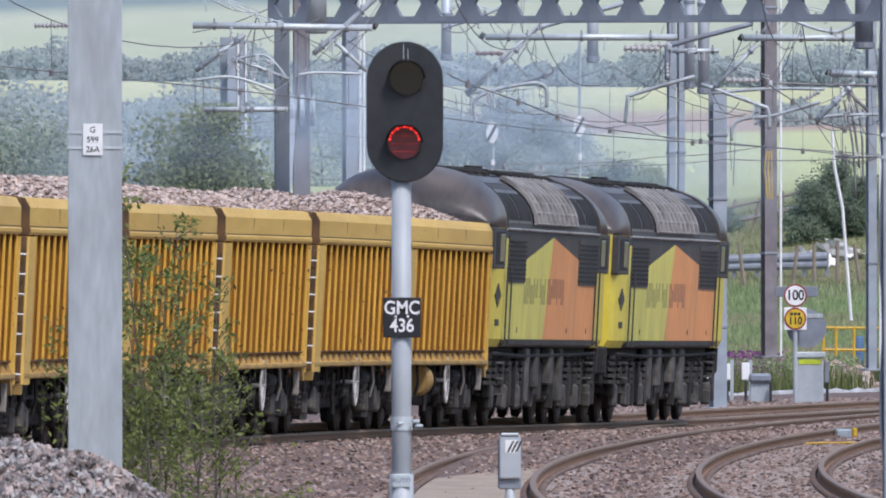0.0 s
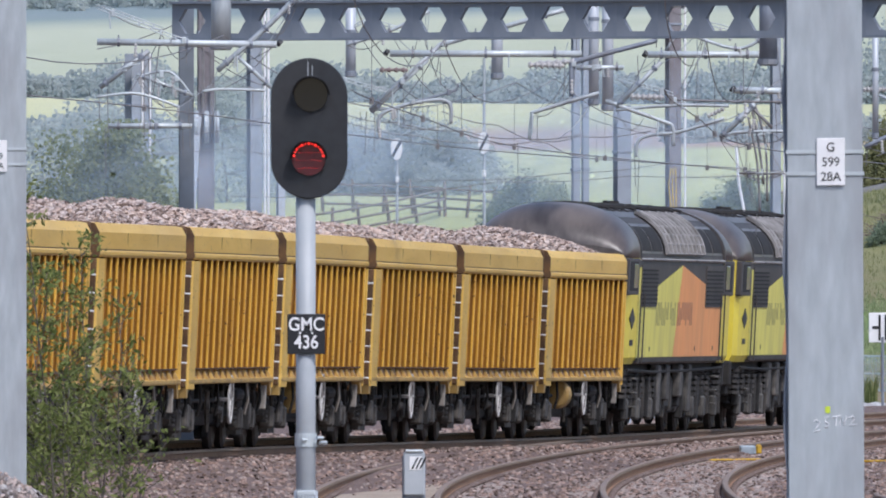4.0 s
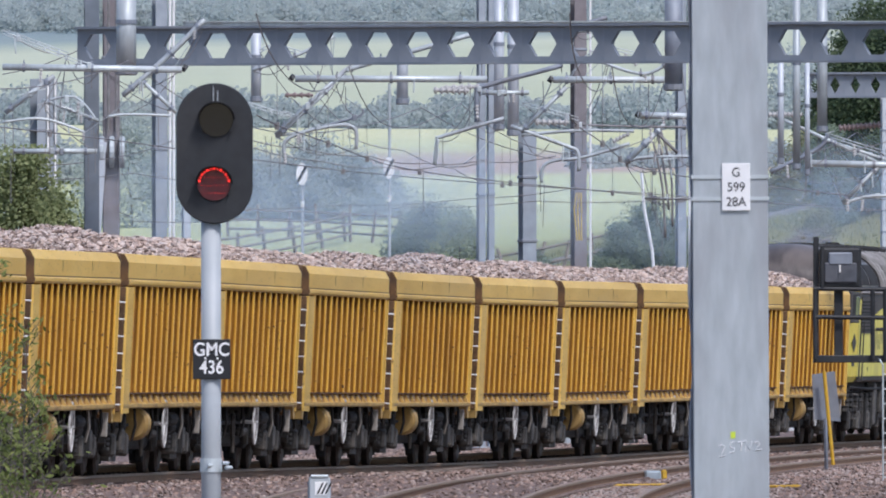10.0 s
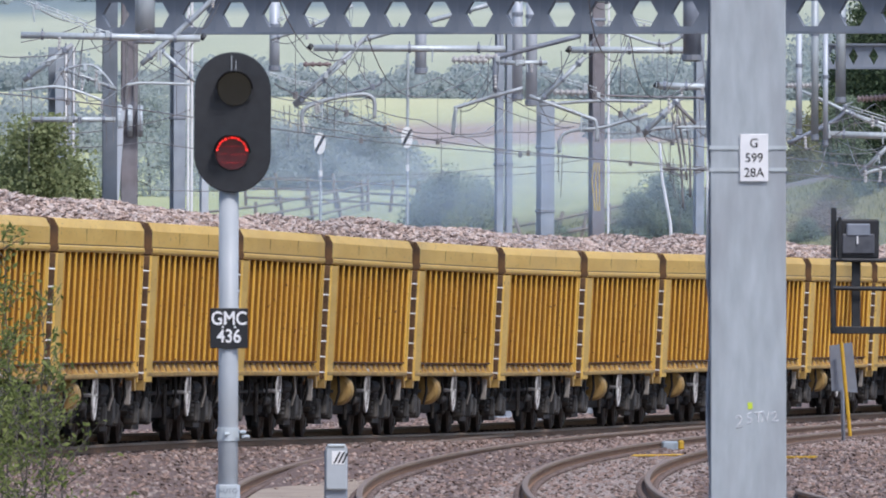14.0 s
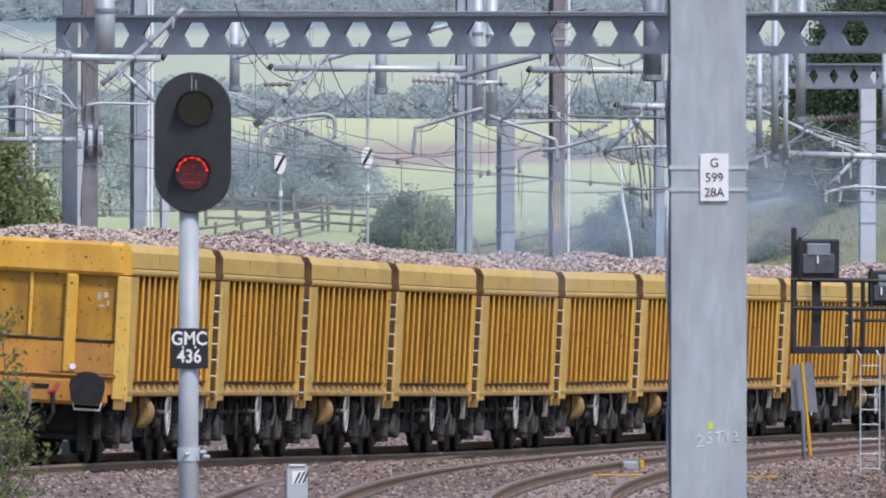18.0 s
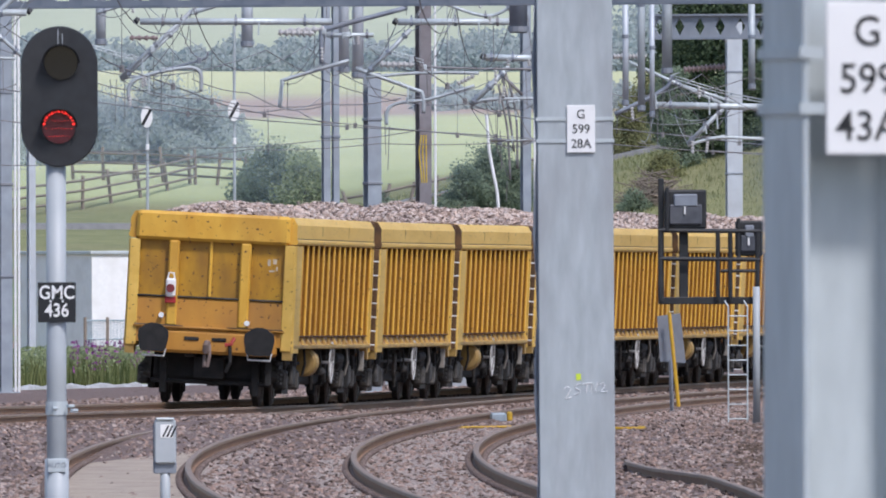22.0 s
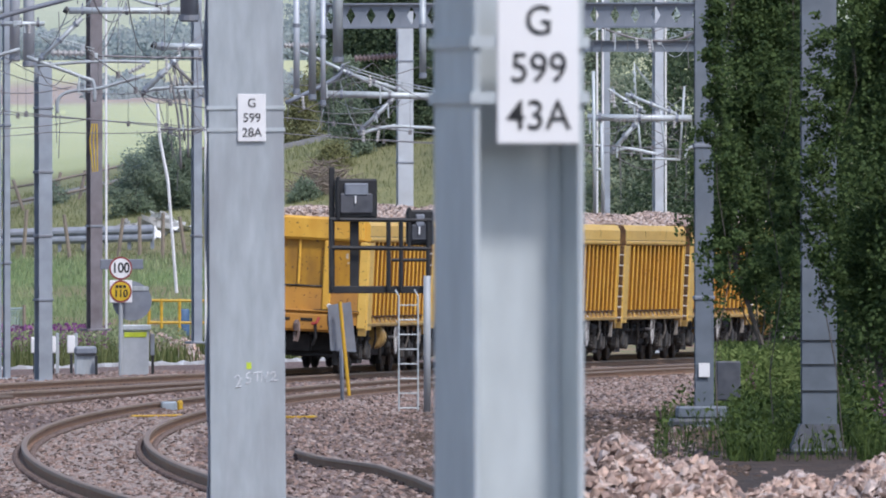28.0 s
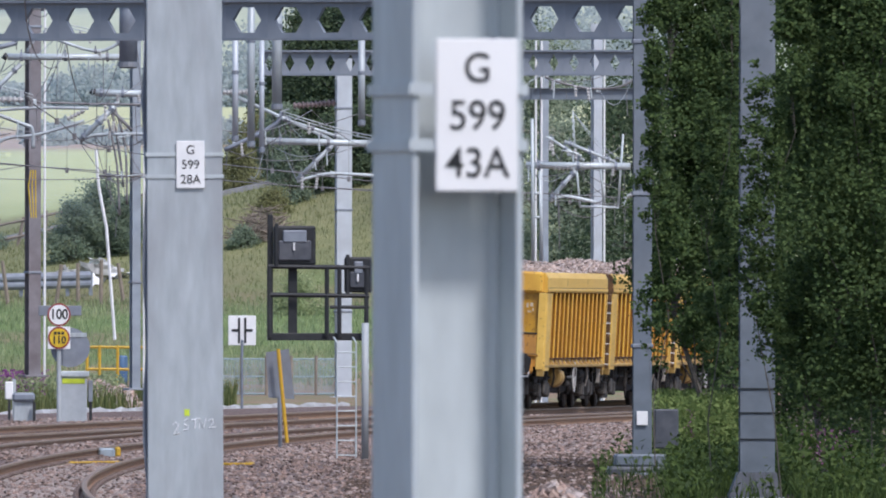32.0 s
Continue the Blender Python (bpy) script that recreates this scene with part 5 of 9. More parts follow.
# ---------------------------------------------------------------- the red signal
def colour_light_signal():
    d = 151.0
    root = thing("railway_signal", facing(-6 / 36.5, d, -0.17), "black two-lamp colour light signal showing red on a grey post", "signal")
    z = lambda v: hgt(v, d) + 0.17
    r = wide(17.5, d)
    part("post", Shape().tube([(-0.02, 0, 0), (-0.02, 0, z(60))], r, 20), GREY_PAINT, root, "grey painted steel post", smooth=True)
    part("post_sleeve", Shape().tube([(-0.02, 0, 0), (-0.02, 0, z(602)), (-0.02, 0, z(601))], [r * 1.22, r * 1.22, r * 1.05], 20), GREY_PAINT, root, smooth=True)
    label_plate = Shape().block(-0.085, 0.045, -r * 1.22 - 0.004, -r * 1.2 + 0.02, z(625), z(602), 0.003)
    part("label_plate", label_plate, GALV_PALE, root)
    lettering("lettering", "AUTO", 0.05, GALV_DULL, root, Matrix.Translation((-0.02, -r * 1.22 - 0.006, z(613))), 0.001)
    clamp = part("clamp", Shape().tube([(-0.02, 0, z(524)), (-0.02, 0, z(500))], r * 1.12, 20), GALV_PALE, root, "bolted pipe clamp")
    for x, v in ((0.06, 508), (0.085, 516), (-0.05, 512)):
        part("bolt", Shape().tube([(x, -0.1, z(v)), (x + 0.045, -0.06, z(v))], 0.014, 6), GALV_PALE, clamp)
    # back board: a long rounded plate
    cx, half, top, low = 0.006, wide(68, d), z(-164), z(85)
    ring = []
    for k in range(25):
        a = math.pi * k / 24
        ring.append((cx + half * math.cos(a), top - half + half * math.sin(a)))
    for k in range(25):
        a = math.pi + math.pi * k / 24
        ring.append((cx + half * math.cos(a), low + half + half * math.sin(a)))
    scale = lambda q: [((x - cx) * q + cx, (y - (top + low) / 2) * q + (top + low) / 2) for x, y in ring]
    head = part("back_board", Shape().rings([[(x, y, zz) for x, zz in scale(s)] for y, s in ((-0.05, 1.0), (-0.09, 1.0), (-0.105, 0.985))]), BLACK, root, "black rounded back board")
    for v, lit in ((-99, False), (14, True)):
        zz = z(v)
        x = cx + (0.012 if not lit else -0.004)
        rr = wide(33, d)
        hood = []
        for k in range(21):
            a = math.pi * (-0.22 + 1.44 * k / 20)
            hood.append((x + rr * math.cos(a), zz + rr * math.sin(a), abs(math.sin(a)) if math.sin(a) > 0 else 0.0))
        outer = [(p[0], -0.10, p[1]) for p in hood]
        lip = [(p[0], -0.16 - 0.16 * p[2], p[1]) for p in hood]
        inner = [((p[0] - x) * 0.93 + x, -0.16 - 0.16 * p[2], (p[1] - zz) * 0.93 + zz) for p in hood]
        back = [((p[0] - x) * 0.93 + x, -0.10, (p[1] - zz) * 0.93 + zz) for p in hood]
        n = len(hood)
        fs = [(i + a * n, i + 1 + a * n, i + 1 + b * n, i + b * n) for i in range(n - 1) for a, b in ((0, 1), (1, 2), (2, 3))]
        part("hood", Shape().add(outer + lip + inner + back, fs), BLACK, head, "black lamp hood")
        if lit:
            lens = part("lamp_lens", Shape().disc((x, -0.105, zz), (0, -1, 0), rr * 0.9, 0.02, 28), RED_LENS, head, "lit red signal lens")
            for k in range(13):
                a = math.pi * (0.06 + 0.88 * k / 12)
                part("lamp_dot", Shape().disc((x + rr * 0.80 * math.cos(a), -0.126, zz + rr * 0.80 * math.sin(a)), (0, -1, 0), (0.0095, 0.006, 0.0085, 0.005)[k % 4], 0.006, 8), RED_LAMP, lens, "bright red light point")
            for j in range(3):
                for k in range(9):
                    w = math.sqrt(max(0.0, 1 - ((j - 0.4) * 0.42) ** 2)) * rr * 0.7
                    part("lamp_dot", Shape().disc((x - w + 2 * w * k / 8, -0.126, zz + rr * (0.32 - 0.42 * j)), (0, -1, 0), 0.0022, 0.004, 6), RED_LAMP, lens)
        else:
            part("lamp_lens", Shape().disc((x, -0.105, zz), (0, -1, 0), rr * 0.9, 0.02, 28), DARK_GLASS, head, "unlit dark lens")
    for x0, zt in ((-0.012, -158), (0.02, -150)):
        part("bird_guard", Shape().box(cx + x0, cx + x0 + 0.006, -0.115, -0.1, z(zt + 26), z(zt)), GREY_PAINT, head)
    case = Shape().block(cx - 0.2, cx + 0.2, -0.05, 0.16, low + 0.12, top - 0.12, 0.04)
    part("lamp_case", case, BLACK, root)
    pz = (z(289) + z(360)) / 2
    w, h = wide(67, d), wide(71, d)
    plate = part("name_plate", Shape().block(-0.03 - w / 2 + 0.014, -0.03 + w / 2 + 0.014, -r - 0.02, -r - 0.008, pz - h / 2, pz + h / 2, 0.004), SIGN_BLACK, root, "black signal name plate with white characters")
    lettering("lettering", "GMC", 0.138, WHITE, plate, Matrix.Translation((-0.016, -r - 0.022, pz + 0.068)), 0.001, 0.86, 0.0022)
    lettering("lettering", "436", 0.138, WHITE, plate, Matrix.Translation((-0.016, -r - 0.022, pz - 0.062)), 0.001, 0.86, 0.0022)
    for x in (-0.05, 0.04):
        part("rivet", Shape().disc((x - 0.012, -r - 0.019, pz + 0.008), (0, -1, 0), 0.009, 0.006, 8), WHITE, plate)


colour_light_signal()


def post_box():
    """A small grey case on a thin post by the curve."""
    d = 185.0
    root = thing("trackside_box", facing(181 / 36.5, d, -0.17), "small grey equipment box on a post with a striped label", "equipment box")
    z = lambda v: hgt(v, d) + 0.17
    part("post", Shape().tube([(0.0, 0, 0), (0.0, 0, z(600))], wide(9, d), 14), GREY_PAINT, root, smooth=True)
    w = wide(19, d)
    case = part("case", Shape().block(-w, w, -0.09, 0.09, z(610), z(533), 0.012), GREY_PAINT, root, "grey painted case")
    part("lid", Shape().block(-w * 0.85, w * 0.85, -0.105, 0.1, z(534), z(529), 0.01), GALV_PALE, case)
    part("back_bracket", Shape().block(-w * 1.12, w * 1.05, 0.03, 0.10, z(627), z(540), 0.008), GALV_DULL, root)
    part("lower_bracket", Shape().block(-w * 1.05, w * 1.0, -0.05, 0.07, z(628), z(609), 0.008), GALV_DULL, root)
    lab = part("label", Shape().block(-w * 0.55 + 0.01, w * 0.62 + 0.01, -0.094, -0.089, z(565), z(541), 0.002), WHITE, case, "white label with black stripes")
    lw, lh, c = w * 0.5, wide(10, d), (z(565) + z(541)) / 2
    for k in range(3):
        x = -lw + lw * 0.75 * k + 0.02
        part("stripe", Shape().add([(x, -0.096, c - lh), (x + 0.018, -0.096, c - lh), (x + 0.018 + lh * 1.0, -0.096, c + lh), (x + lh * 1.0, -0.096, c + lh)], ((0, 1, 2, 3),)), SIGN_BLACK, lab)


post_box()


# ---------------------------------------------------------------- stones
GREY_STONE = stone_mat("quarried_grey_stone", [(0.38, 0.335, 0.31), (0.28, 0.235, 0.215), (0.47, 0.385, 0.345), (0.20, 0.175, 0.165), (0.36, 0.275, 0.235), (0.42, 0.40, 0.385), (0.24, 0.225, 0.23), (0.13, 0.11, 0.10)])
PALE_STONE = stone_mat("quarried_pink_stone", [(0.52, 0.40, 0.335), (0.41, 0.30, 0.245), (0.57, 0.47, 0.41), (0.33, 0.235, 0.195), (0.46, 0.39, 0.36), (0.54, 0.39, 0.31), (0.23, 0.175, 0.15)])


def stone_pile(u, d, half_x, half_y, peaks, r, n, seed, label, material=None):
    """A heap of loose stone: a lumpy core covered by separate stones."""
    rnd = random.Random(seed)
    c = spot(u / 36.5, d, -0.17)

    def rise(x, y):
        z = 0.0
        for px, py, ph, pw in peaks:
            z = max(z, ph * max(0.0, 1 - math.hypot((x - px) / pw, (y - py) / (pw * 1.2)) ** 1.35))
        return z * min(1.0, 3 * (1 - max(abs(x) / half_x, abs(y) / half_y)))

    core = Shape()
    g = 24
    core.add([(x, y, rise(x, y) - 0.03) for y in (-half_y + 2 * half_y * j / g for j in range(g + 1)) for x in (-half_x + 2 * half_x * i / g for i in range(g + 1))], [(j * (g + 1) + i, j * (g + 1) + i + 1, (j + 1) * (g + 1) + i + 1, (j + 1) * (g + 1) + i) for j in range(g) for i in range(g)])
    for _ in range(n):
        x, y = rnd.uniform(-half_x, half_x), rnd.uniform(-half_y, half_y * 0.4)
        z = rise(x, y)
        if z < 0.02 and rnd.random() < 0.8:
            continue
        vs, fs = pebble(rnd, r * rnd.uniform(0.55, 1.25))
        core.add([v + Vector((x, y, z + rnd.uniform(-0.02, 0.03))) for v in vs], fs)
    piece("stone_pile", core, material or PALE_STONE, label, "stone pile", kind="stuff", m=Matrix.Translation(c) @ pose(0, 0, 0, 0, 0, -u / 36500 * 57.3))


stone_pile(-610, 130, 2.0, 2.2, [(-0.35, 0, 1.36, 2.6), (0.05, -0.3, 1.30, 1.7), (-1.2, 0.0, 1.25, 2.0)], 0.030, 15000, 5, "pile of loose grey-pink broken stone beside a mast", GREY_STONE)
stone_pile(1800, 110, 1.9, 2.0, [(-0.72, 0, 1.36, 1.15), (-0.30, 0.1, 1.24, 1.0), (0.75, 0, 1.25, 1.5), (0.25, 0.1, 1.16, 1.4), (1.5, 0.1, 1.14, 1.5)], 0.042, 13000, 9, "pile of loose pink broken stone in front of trees")


def loose_ballast():
    """Stones lying proud of the ballast beds."""
    rnd = random.Random(21)
    sh = Shape()
    kinds = [pebble(rnd, 1.0) for _ in range(14)]
    for k in range(52000):
        d = 188 + 150 * rnd.random() ** 1.6 if k < 30000 else rnd.uniform(320, 462)
        x = rnd.uniform(branch_x(d) - 9.0, branch_x(d) + 8.0) if k < 30000 else main_x(d) + rnd.uniform(-9.5, 9.0)
        if d < 330 and 36500 * x / d > 1230 + 50 * math.sin(d * 0.4) and rnd.random() < 0.82:
            continue
        if d < 315 and 36500 * x / d > 1640 + 60 * math.sin(d * 0.7) and rnd.random() < 0.75:
            continue
        t = min(abs(abs(x - branch_x(d)) - 0.75), abs(abs(x - branch_x(d) + 3.45) - 0.75), abs(abs(x - main_x(d)) - 0.75))
        if t < 0.13:
            continue
        if abs(x - branch_x(d) + 3.45) < 0.62 and d < 262 and rnd.random() < 0.93:
            continue
        if abs(x - main_x(d)) < 0.7:
            continue
        vs, fs = kinds[rnd.randrange(14)]
        r = rnd.uniform(0.025, 0.05) * (1 if k < 30000 else 1.25)
        p = Vector((x, d, land(x, d) + 0.004))
        sh.add([p + v * r for v in vs], fs)
    for _ in range(9000):
        d = rnd.uniform(326, 420)
        x = main_x(d) + rnd.uniform(3.0, 17.0)
        vs, fs = kinds[rnd.randrange(14)]
        r = rnd.uniform(0.03, 0.06)
        p = Vector((x, d, land(x, d) + 0.004))
        sh.add([p + v * r for v in vs], fs)
    for _ in range(2600):
        d = rnd.uniform(225, 345)
        x = d * rnd.uniform(1180, 1720) / 36500
        if noise.noise(Vector((x * 0.8, d * 0.08, 1))) < -0.1:
            continue
        vs, fs = kinds[rnd.randrange(14)]
        r = rnd.uniform(0.02, 0.06)
        p = Vector((x, d, land(x, d) + 0.004))
        sh.add([p + v * r for v in vs], fs)
    piece("ballast_stone", sh, STONE_LOOSE, "loose broken pink ballast between the tracks", "ballast", kind="stuff")


STONE_LOOSE = stone_mat("loose_pink_stone", [(0.27, 0.192, 0.16), (0.20, 0.143, 0.118), (0.32, 0.24, 0.205), (0.14, 0.10, 0.083), (0.25, 0.205, 0.185), (0.30, 0.207, 0.166), (0.37, 0.30, 0.265), (0.10, 0.073, 0.061)])
loose_ballast()


def earth_clods():
    """Clods of dark soil where the ballast gives way to bare ground."""
    rnd = random.Random(31)
    sh = Shape()
    kinds = [pebble(rnd, 1.0) for _ in range(10)]
    for _ in range(9000):
        d = rnd.uniform(222, 345)
        x = d * rnd.uniform(1190, 1800) / 36500
        if noise.noise(Vector((x * 0.8, d * 0.08, 1))) > 0.15:
            continue
        vs, fs = kinds[rnd.randrange(10)]
        r = rnd.uniform(0.02, 0.055)
        p = Vector((x, d, land(x, d)))
        sh.add([p + v * r for v in vs], fs)
    piece("earth_clod", sh, mat("dark_brown_soil", (0.13, 0.085, 0.06), (0.05, 0.036, 0.026), 0.95, 0.0, 6.0, (0.16, 0.11, 0.08), 0.5, 0.5, 0.2), "dark brown clods of bare soil", "soil", kind="stuff")


earth_clods()
piece("sand_strip", Shape().add([(branch_x(d) - 3.45 + s * 0.60, d, -0.148) for d in range(170, 300, 5) for s in (-1, 1)], [(2 * k, 2 * k + 1, 2 * k + 3, 2 * k + 2) for k in range(25)]), mat("pale_sand", (0.46, 0.38, 0.29), (0.32, 0.26, 0.20), 0.95, 0.0, 3.0, (0.22, 0.16, 0.14), 1.2, 0.6, 0.2), "pale sand spilt between the rails", "sand", kind="structure")

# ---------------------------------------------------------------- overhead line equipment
# steel darkened to carry tree shade on the masts by the line
STEEL_BLUE = mat("shaded_blue_grey_steel", (0.175, 0.205, 0.24), (0.125, 0.148, 0.175), 0.55, 0.15, 3.0, (0.28, 0.29, 0.3), 0.8, 0.4, 0.05)
# the girders' paler blue has the haze in front of them painted in
GIRDER = mat("hazy_blue_girder_steel", (0.235, 0.265, 0.305), (0.17, 0.195, 0.23), 0.6, 0.1, 2.0, (0.34, 0.35, 0.365), 0.7, 0.5, 0.05)
CASE_GREY = mat("dark_grey_case", (0.085, 0.092, 0.11), (0.055, 0.06, 0.072), 0.5, 0.0, 6.0, (0.14, 0.14, 0.15), 1.5, 0.4, 0.05)
MAST_GREY = mat("dull_galvanised_mast", (0.35, 0.39, 0.435), (0.26, 0.295, 0.335), 0.55, 0.2, 3.0, (0.22, 0.22, 0.22), 0.7, 0.4, 0.06)
MAST_BROWN = mat("stained_old_mast", (0.235, 0.215, 0.225), (0.15, 0.13, 0.135), 0.75, 0.1, 3.0, (0.25, 0.26, 0.28), 0.6, 0.6, 0.1)
MAST_PALE = mat("pale_mast", (0.52, 0.56, 0.60), (0.44, 0.47, 0.51), 0.5, 0.15, 3.0, (0.4, 0.4, 0.4), 0.8, 0.4, 0.05)
INSUL = mat("grey_insulator", (0.50, 0.49, 0.48), (0.40, 0.39, 0.38), 0.4, 0.0, 12.0, bump=0.05)
INSUL_BROWN = mat("brown_insulator", (0.28, 0.21, 0.20), (0.2, 0.15, 0.14), 0.35, 0.0, 12.0, bump=0.05)
WIRE = mat("copper_wire", (0.27, 0.26, 0.26), (0.18, 0.17, 0.17), 0.6, 0.3, 8.0, bump=0.0)


def h_mast(u0, u1, d, v_top, material, label, v_foot=None, conduit=None, turn=20.0, bands=0):
    """A rolled H-section mast from the ground to v_top."""
    u, w = (u0 + u1) / 2, wide(u1 - u0, d) * 0.9
    foot = hgt(v_foot, d) if v_foot else land(*spot(u / 36.5, d)[:2])
    root = thing("electrification_mast", facing(u / 36.5, d, foot, turn), label, "mast", "overhead line masts")
    h = hgt(v_top, d) - foot
    x, t = w / 2, 0.018
    part("flange", Shape().box(-x, x, -x, -x + t, 0, h), material, root)
    part("flange", Shape().box(-x, x, x - t, x, 0, h), material, root)
    part("web", Shape().box(-0.008, 0.008, -x + t, x - t, 0, h), material, root)
    part("base_plate", Shape().block(-x - 0.12, x + 0.12, -x - 0.12, x + 0.12, -0.02, 0.03, 0.01), material, root)
    for k in range(bands):
        z = h * (0.25 + 0.6 * k / max(1, bands - 1))
        part("band", Shape().block(-x - 0.02, x + 0.02, -x - 0.02, x + 0.02, z, z + 0.06, 0.01), GALV_DULL, root)
    for c in conduit or ():
        part("conduit", Shape().tube([(c, -x - 0.04, 0), (c, -x - 0.04, h)], 0.028, 6), WHITE, root, "white cable conduit")
    return root


mast_1 = h_mast(-203, -172, 405, -330, MAST_BROWN, "dark stained steel mast with balance-weight pulleys", bands=3, turn=5)
h_mast(-114, -90, 425, -330, MAST_GREY, "blue-grey steel mast with white conduits", conduit=(0.17, 0.25), bands=4)
h_mast(-62, -48, 470, 40, MAST_PALE, "short pale steel post")
h_mast(-328, -286, 520, -172, MAST_GREY, "blue-grey steel mast with rungs", conduit=(0.0, 0.2), bands=5)
h_mast(460, 474, 430, -330, MAST_GREY, "slim blue-grey twin mast", bands=3)
h_mast(478, 490, 432, -330, MAST_GREY, "slim blue-grey twin mast", bands=3)
h_mast(535, 563, 415, -80, MAST_GREY, "blue-grey steel mast carrying brackets", bands=4)
h_mast(627, 652, 470, -330, MAST_BROWN, "dark stained steel mast with yellow cable ties", v_foot=395, conduit=(0.22,), bands=2)
h_mast(812, 829, 480, -330, MAST_GREY, "blue-grey steel mast with a white conduit", v_foot=418, conduit=(0.17,), bands=2)
h_mast(1174, 1204, 585, -168, MAST_PALE, "pale galvanised steel mast", turn=8, bands=3)
h_mast(1537, 1551, 545, -200, MAST_GREY, "blue-grey steel mast behind the train", conduit=(-0.12, -0.28))
h_mast(1628, 1646, 550, -230, MAST_PALE, "pale steel mast behind the train", conduit=(0.16,))
# masts that stand among the trees, whose shade is put into the steel's colour
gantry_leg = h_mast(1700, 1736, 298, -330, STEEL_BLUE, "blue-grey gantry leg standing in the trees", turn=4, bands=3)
part("footing", Shape().block(-0.50, 0.5, -0.22, 0.35, -0.1, 0.12, 0.04), CASE_GREY, gantry_leg, "stepped steel footing")
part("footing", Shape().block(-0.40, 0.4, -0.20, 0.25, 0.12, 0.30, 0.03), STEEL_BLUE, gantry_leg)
part("cable_box", Shape().block(0.17, 0.52, -0.15, 0.15, 0.38, 0.95, 0.02), CASE_GREY, gantry_leg, "grey cable box")
part("tag_plate", Shape().block(-0.09, 0.07, -0.18, -0.165, 0.72, 0.92, 0.004), WHITE, gantry_leg, "small white plate")
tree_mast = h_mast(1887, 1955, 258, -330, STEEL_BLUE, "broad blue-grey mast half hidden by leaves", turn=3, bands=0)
for z in (0.75, 1.08, 1.38, 3.0):
    part("band", Shape().box(-0.23, 0.23, -0.235, -0.22, z, z + 0.012), BLACK, tree_mast, "thin black strap")
part("footing", Shape().rings([[(-0.36, -0.30, 0), (0.28, -0.30, 0), (0.28, 0.3, 0), (-0.36, 0.3, 0)], [(-0.36, -0.30, 0.04), (0.28, -0.30, 0.04), (0.28, 0.3, 0.04), (-0.36, 0.3, 0.04)], [(-0.24, -0.24, 0.34), (0.24, -0.24, 0.34), (0.24, 0.24, 0.34), (-0.24, 0.24, 0.34)]]), CASE_GREY, tree_mast, "tapered dark steel foot")


def stay_beam():
    """The sloping pale stay that props the dark mast."""
    sh = Shape().rings([[at(u - 13, v, 404), at(u + 12, v, 404), at(u + 12, v, 404.3), at(u - 13, v, 404.3)] for u, v in ((-220, 135), (-207, -60))])
    piece("mast_stay", sh, MAST_PALE, "pale steel strut leaning against a mast", "strut")


stay_beam()


def pulley():
    root = thing("tension_wheel", Matrix(), "grey tension wheel with balance weights on a mast", "tension wheel")
    c = at(-187, -42, 404.4)
    for k in range(3):
        part("wheel", Shape().disc(c + Vector((-0.24 + 0.2 * k, -0.12, 0)), (1, 0, 0), 0.32, 0.1, 18, 0.02), GALV, root)
    part("rope", Shape().tube([at(-192, -80, 404.2), at(-192, -330, 404.2)], 0.03, 5), WIRE, root)
    part("rope", Shape().tube([at(-178, -80, 404.2), at(-178, -330, 404.2)], 0.03, 5), WIRE, root)
    part("balance_weight", Shape().block(-0.16, 0.16, -0.12, 0.12, 0.0, 2.6, 0.02, Matrix.Translation(at(-188, 130, 404.4))), MAST_BROWN, root)


pulley()


def castellated_beam(p0, p1, depth, pitch, hole, label, flange=0.2, diamond=False):
    """A girder whose web is cut into a row of six-sided holes."""
    p0, p1 = Vector(p0), Vector(p1)
    span = (p1 - p0).length
    x = (p1 - p0).normalized()
    y = Vector((0, 0, 1)).cross(x).normalized()
    m = Matrix((x, y, Vector((0, 0, 1)))).transposed().to_4x4()
    root = thing("gantry_girder", Matrix.Translation(p0) @ m, label, "girder", "gantry girders")
    h, n = depth / 2, int(span / pitch)
    for z in (-h, h):
        part("flange", Shape().box(0, span, -flange / 2, flange / 2, z - 0.018, z + 0.018), GIRDER, root)
    a, b = hole
    w, q = span / n / 2, 0.0001 if diamond else 0.5
    hexa = [(-a, 0), (-a * q, b), (a * q, b), (a, 0), (a * q, -b), (-a * q, -b)]
    out = [(-w, 0), (-w, h - 0.018), (w, h - 0.018), (w, 0), (w, -h + 0.018), (-w, -h + 0.018)]
    vs = [(px, yy, pz) for yy in (-0.03, 0.03) for ring in (hexa, out) for px, pz in ring]
    fs = []
    for i in range(6):
        j = (i + 1) % 6
        fs += [(i, j, 6 + j, 6 + i), (12 + j, 12 + i, 18 + i, 18 + j), (j, i, 12 + i, 12 + j)]
    plate = Shape().add(vs, fs).mesh("web_plate", GIRDER)
    for k in range(n):
        part("web_plate", plate, GIRDER, root).location.x = (k + 0.5) * span / n
    return root


castellated_beam(at(-245, -229, 312), at(1736, -227, 299), 0.56, 0.76, (0.265, 0.187), "blue-grey castellated steel girder spanning the tracks")
castellated_beam(at(1040, -160, 402), at(1760, -160, 400), 0.46, 0.40, (0.10, 0.18), "blue-grey girder with diamond openings", diamond=True)


def plain_beam(m, span, half, flange, material, label):
    root = thing("gantry_girder", m, label, "girder", "gantry girders")
    part("web", Shape().box(0, span, -0.015, 0.015, -half + 0.015, half - 0.015), material, root)
    for z in (-half, half - 0.015):
        part("flange", Shape().box(0, span, -flange, flange, z, z + 0.015), material, root)
    for k in range(int(span / 1.2)):
        part("stiffener", Shape().box(1.2 * k + 0.5, 1.2 * k + 0.515, -flange * 0.9, flange * 0.9, -half + 0.015, half - 0.016), material, root)


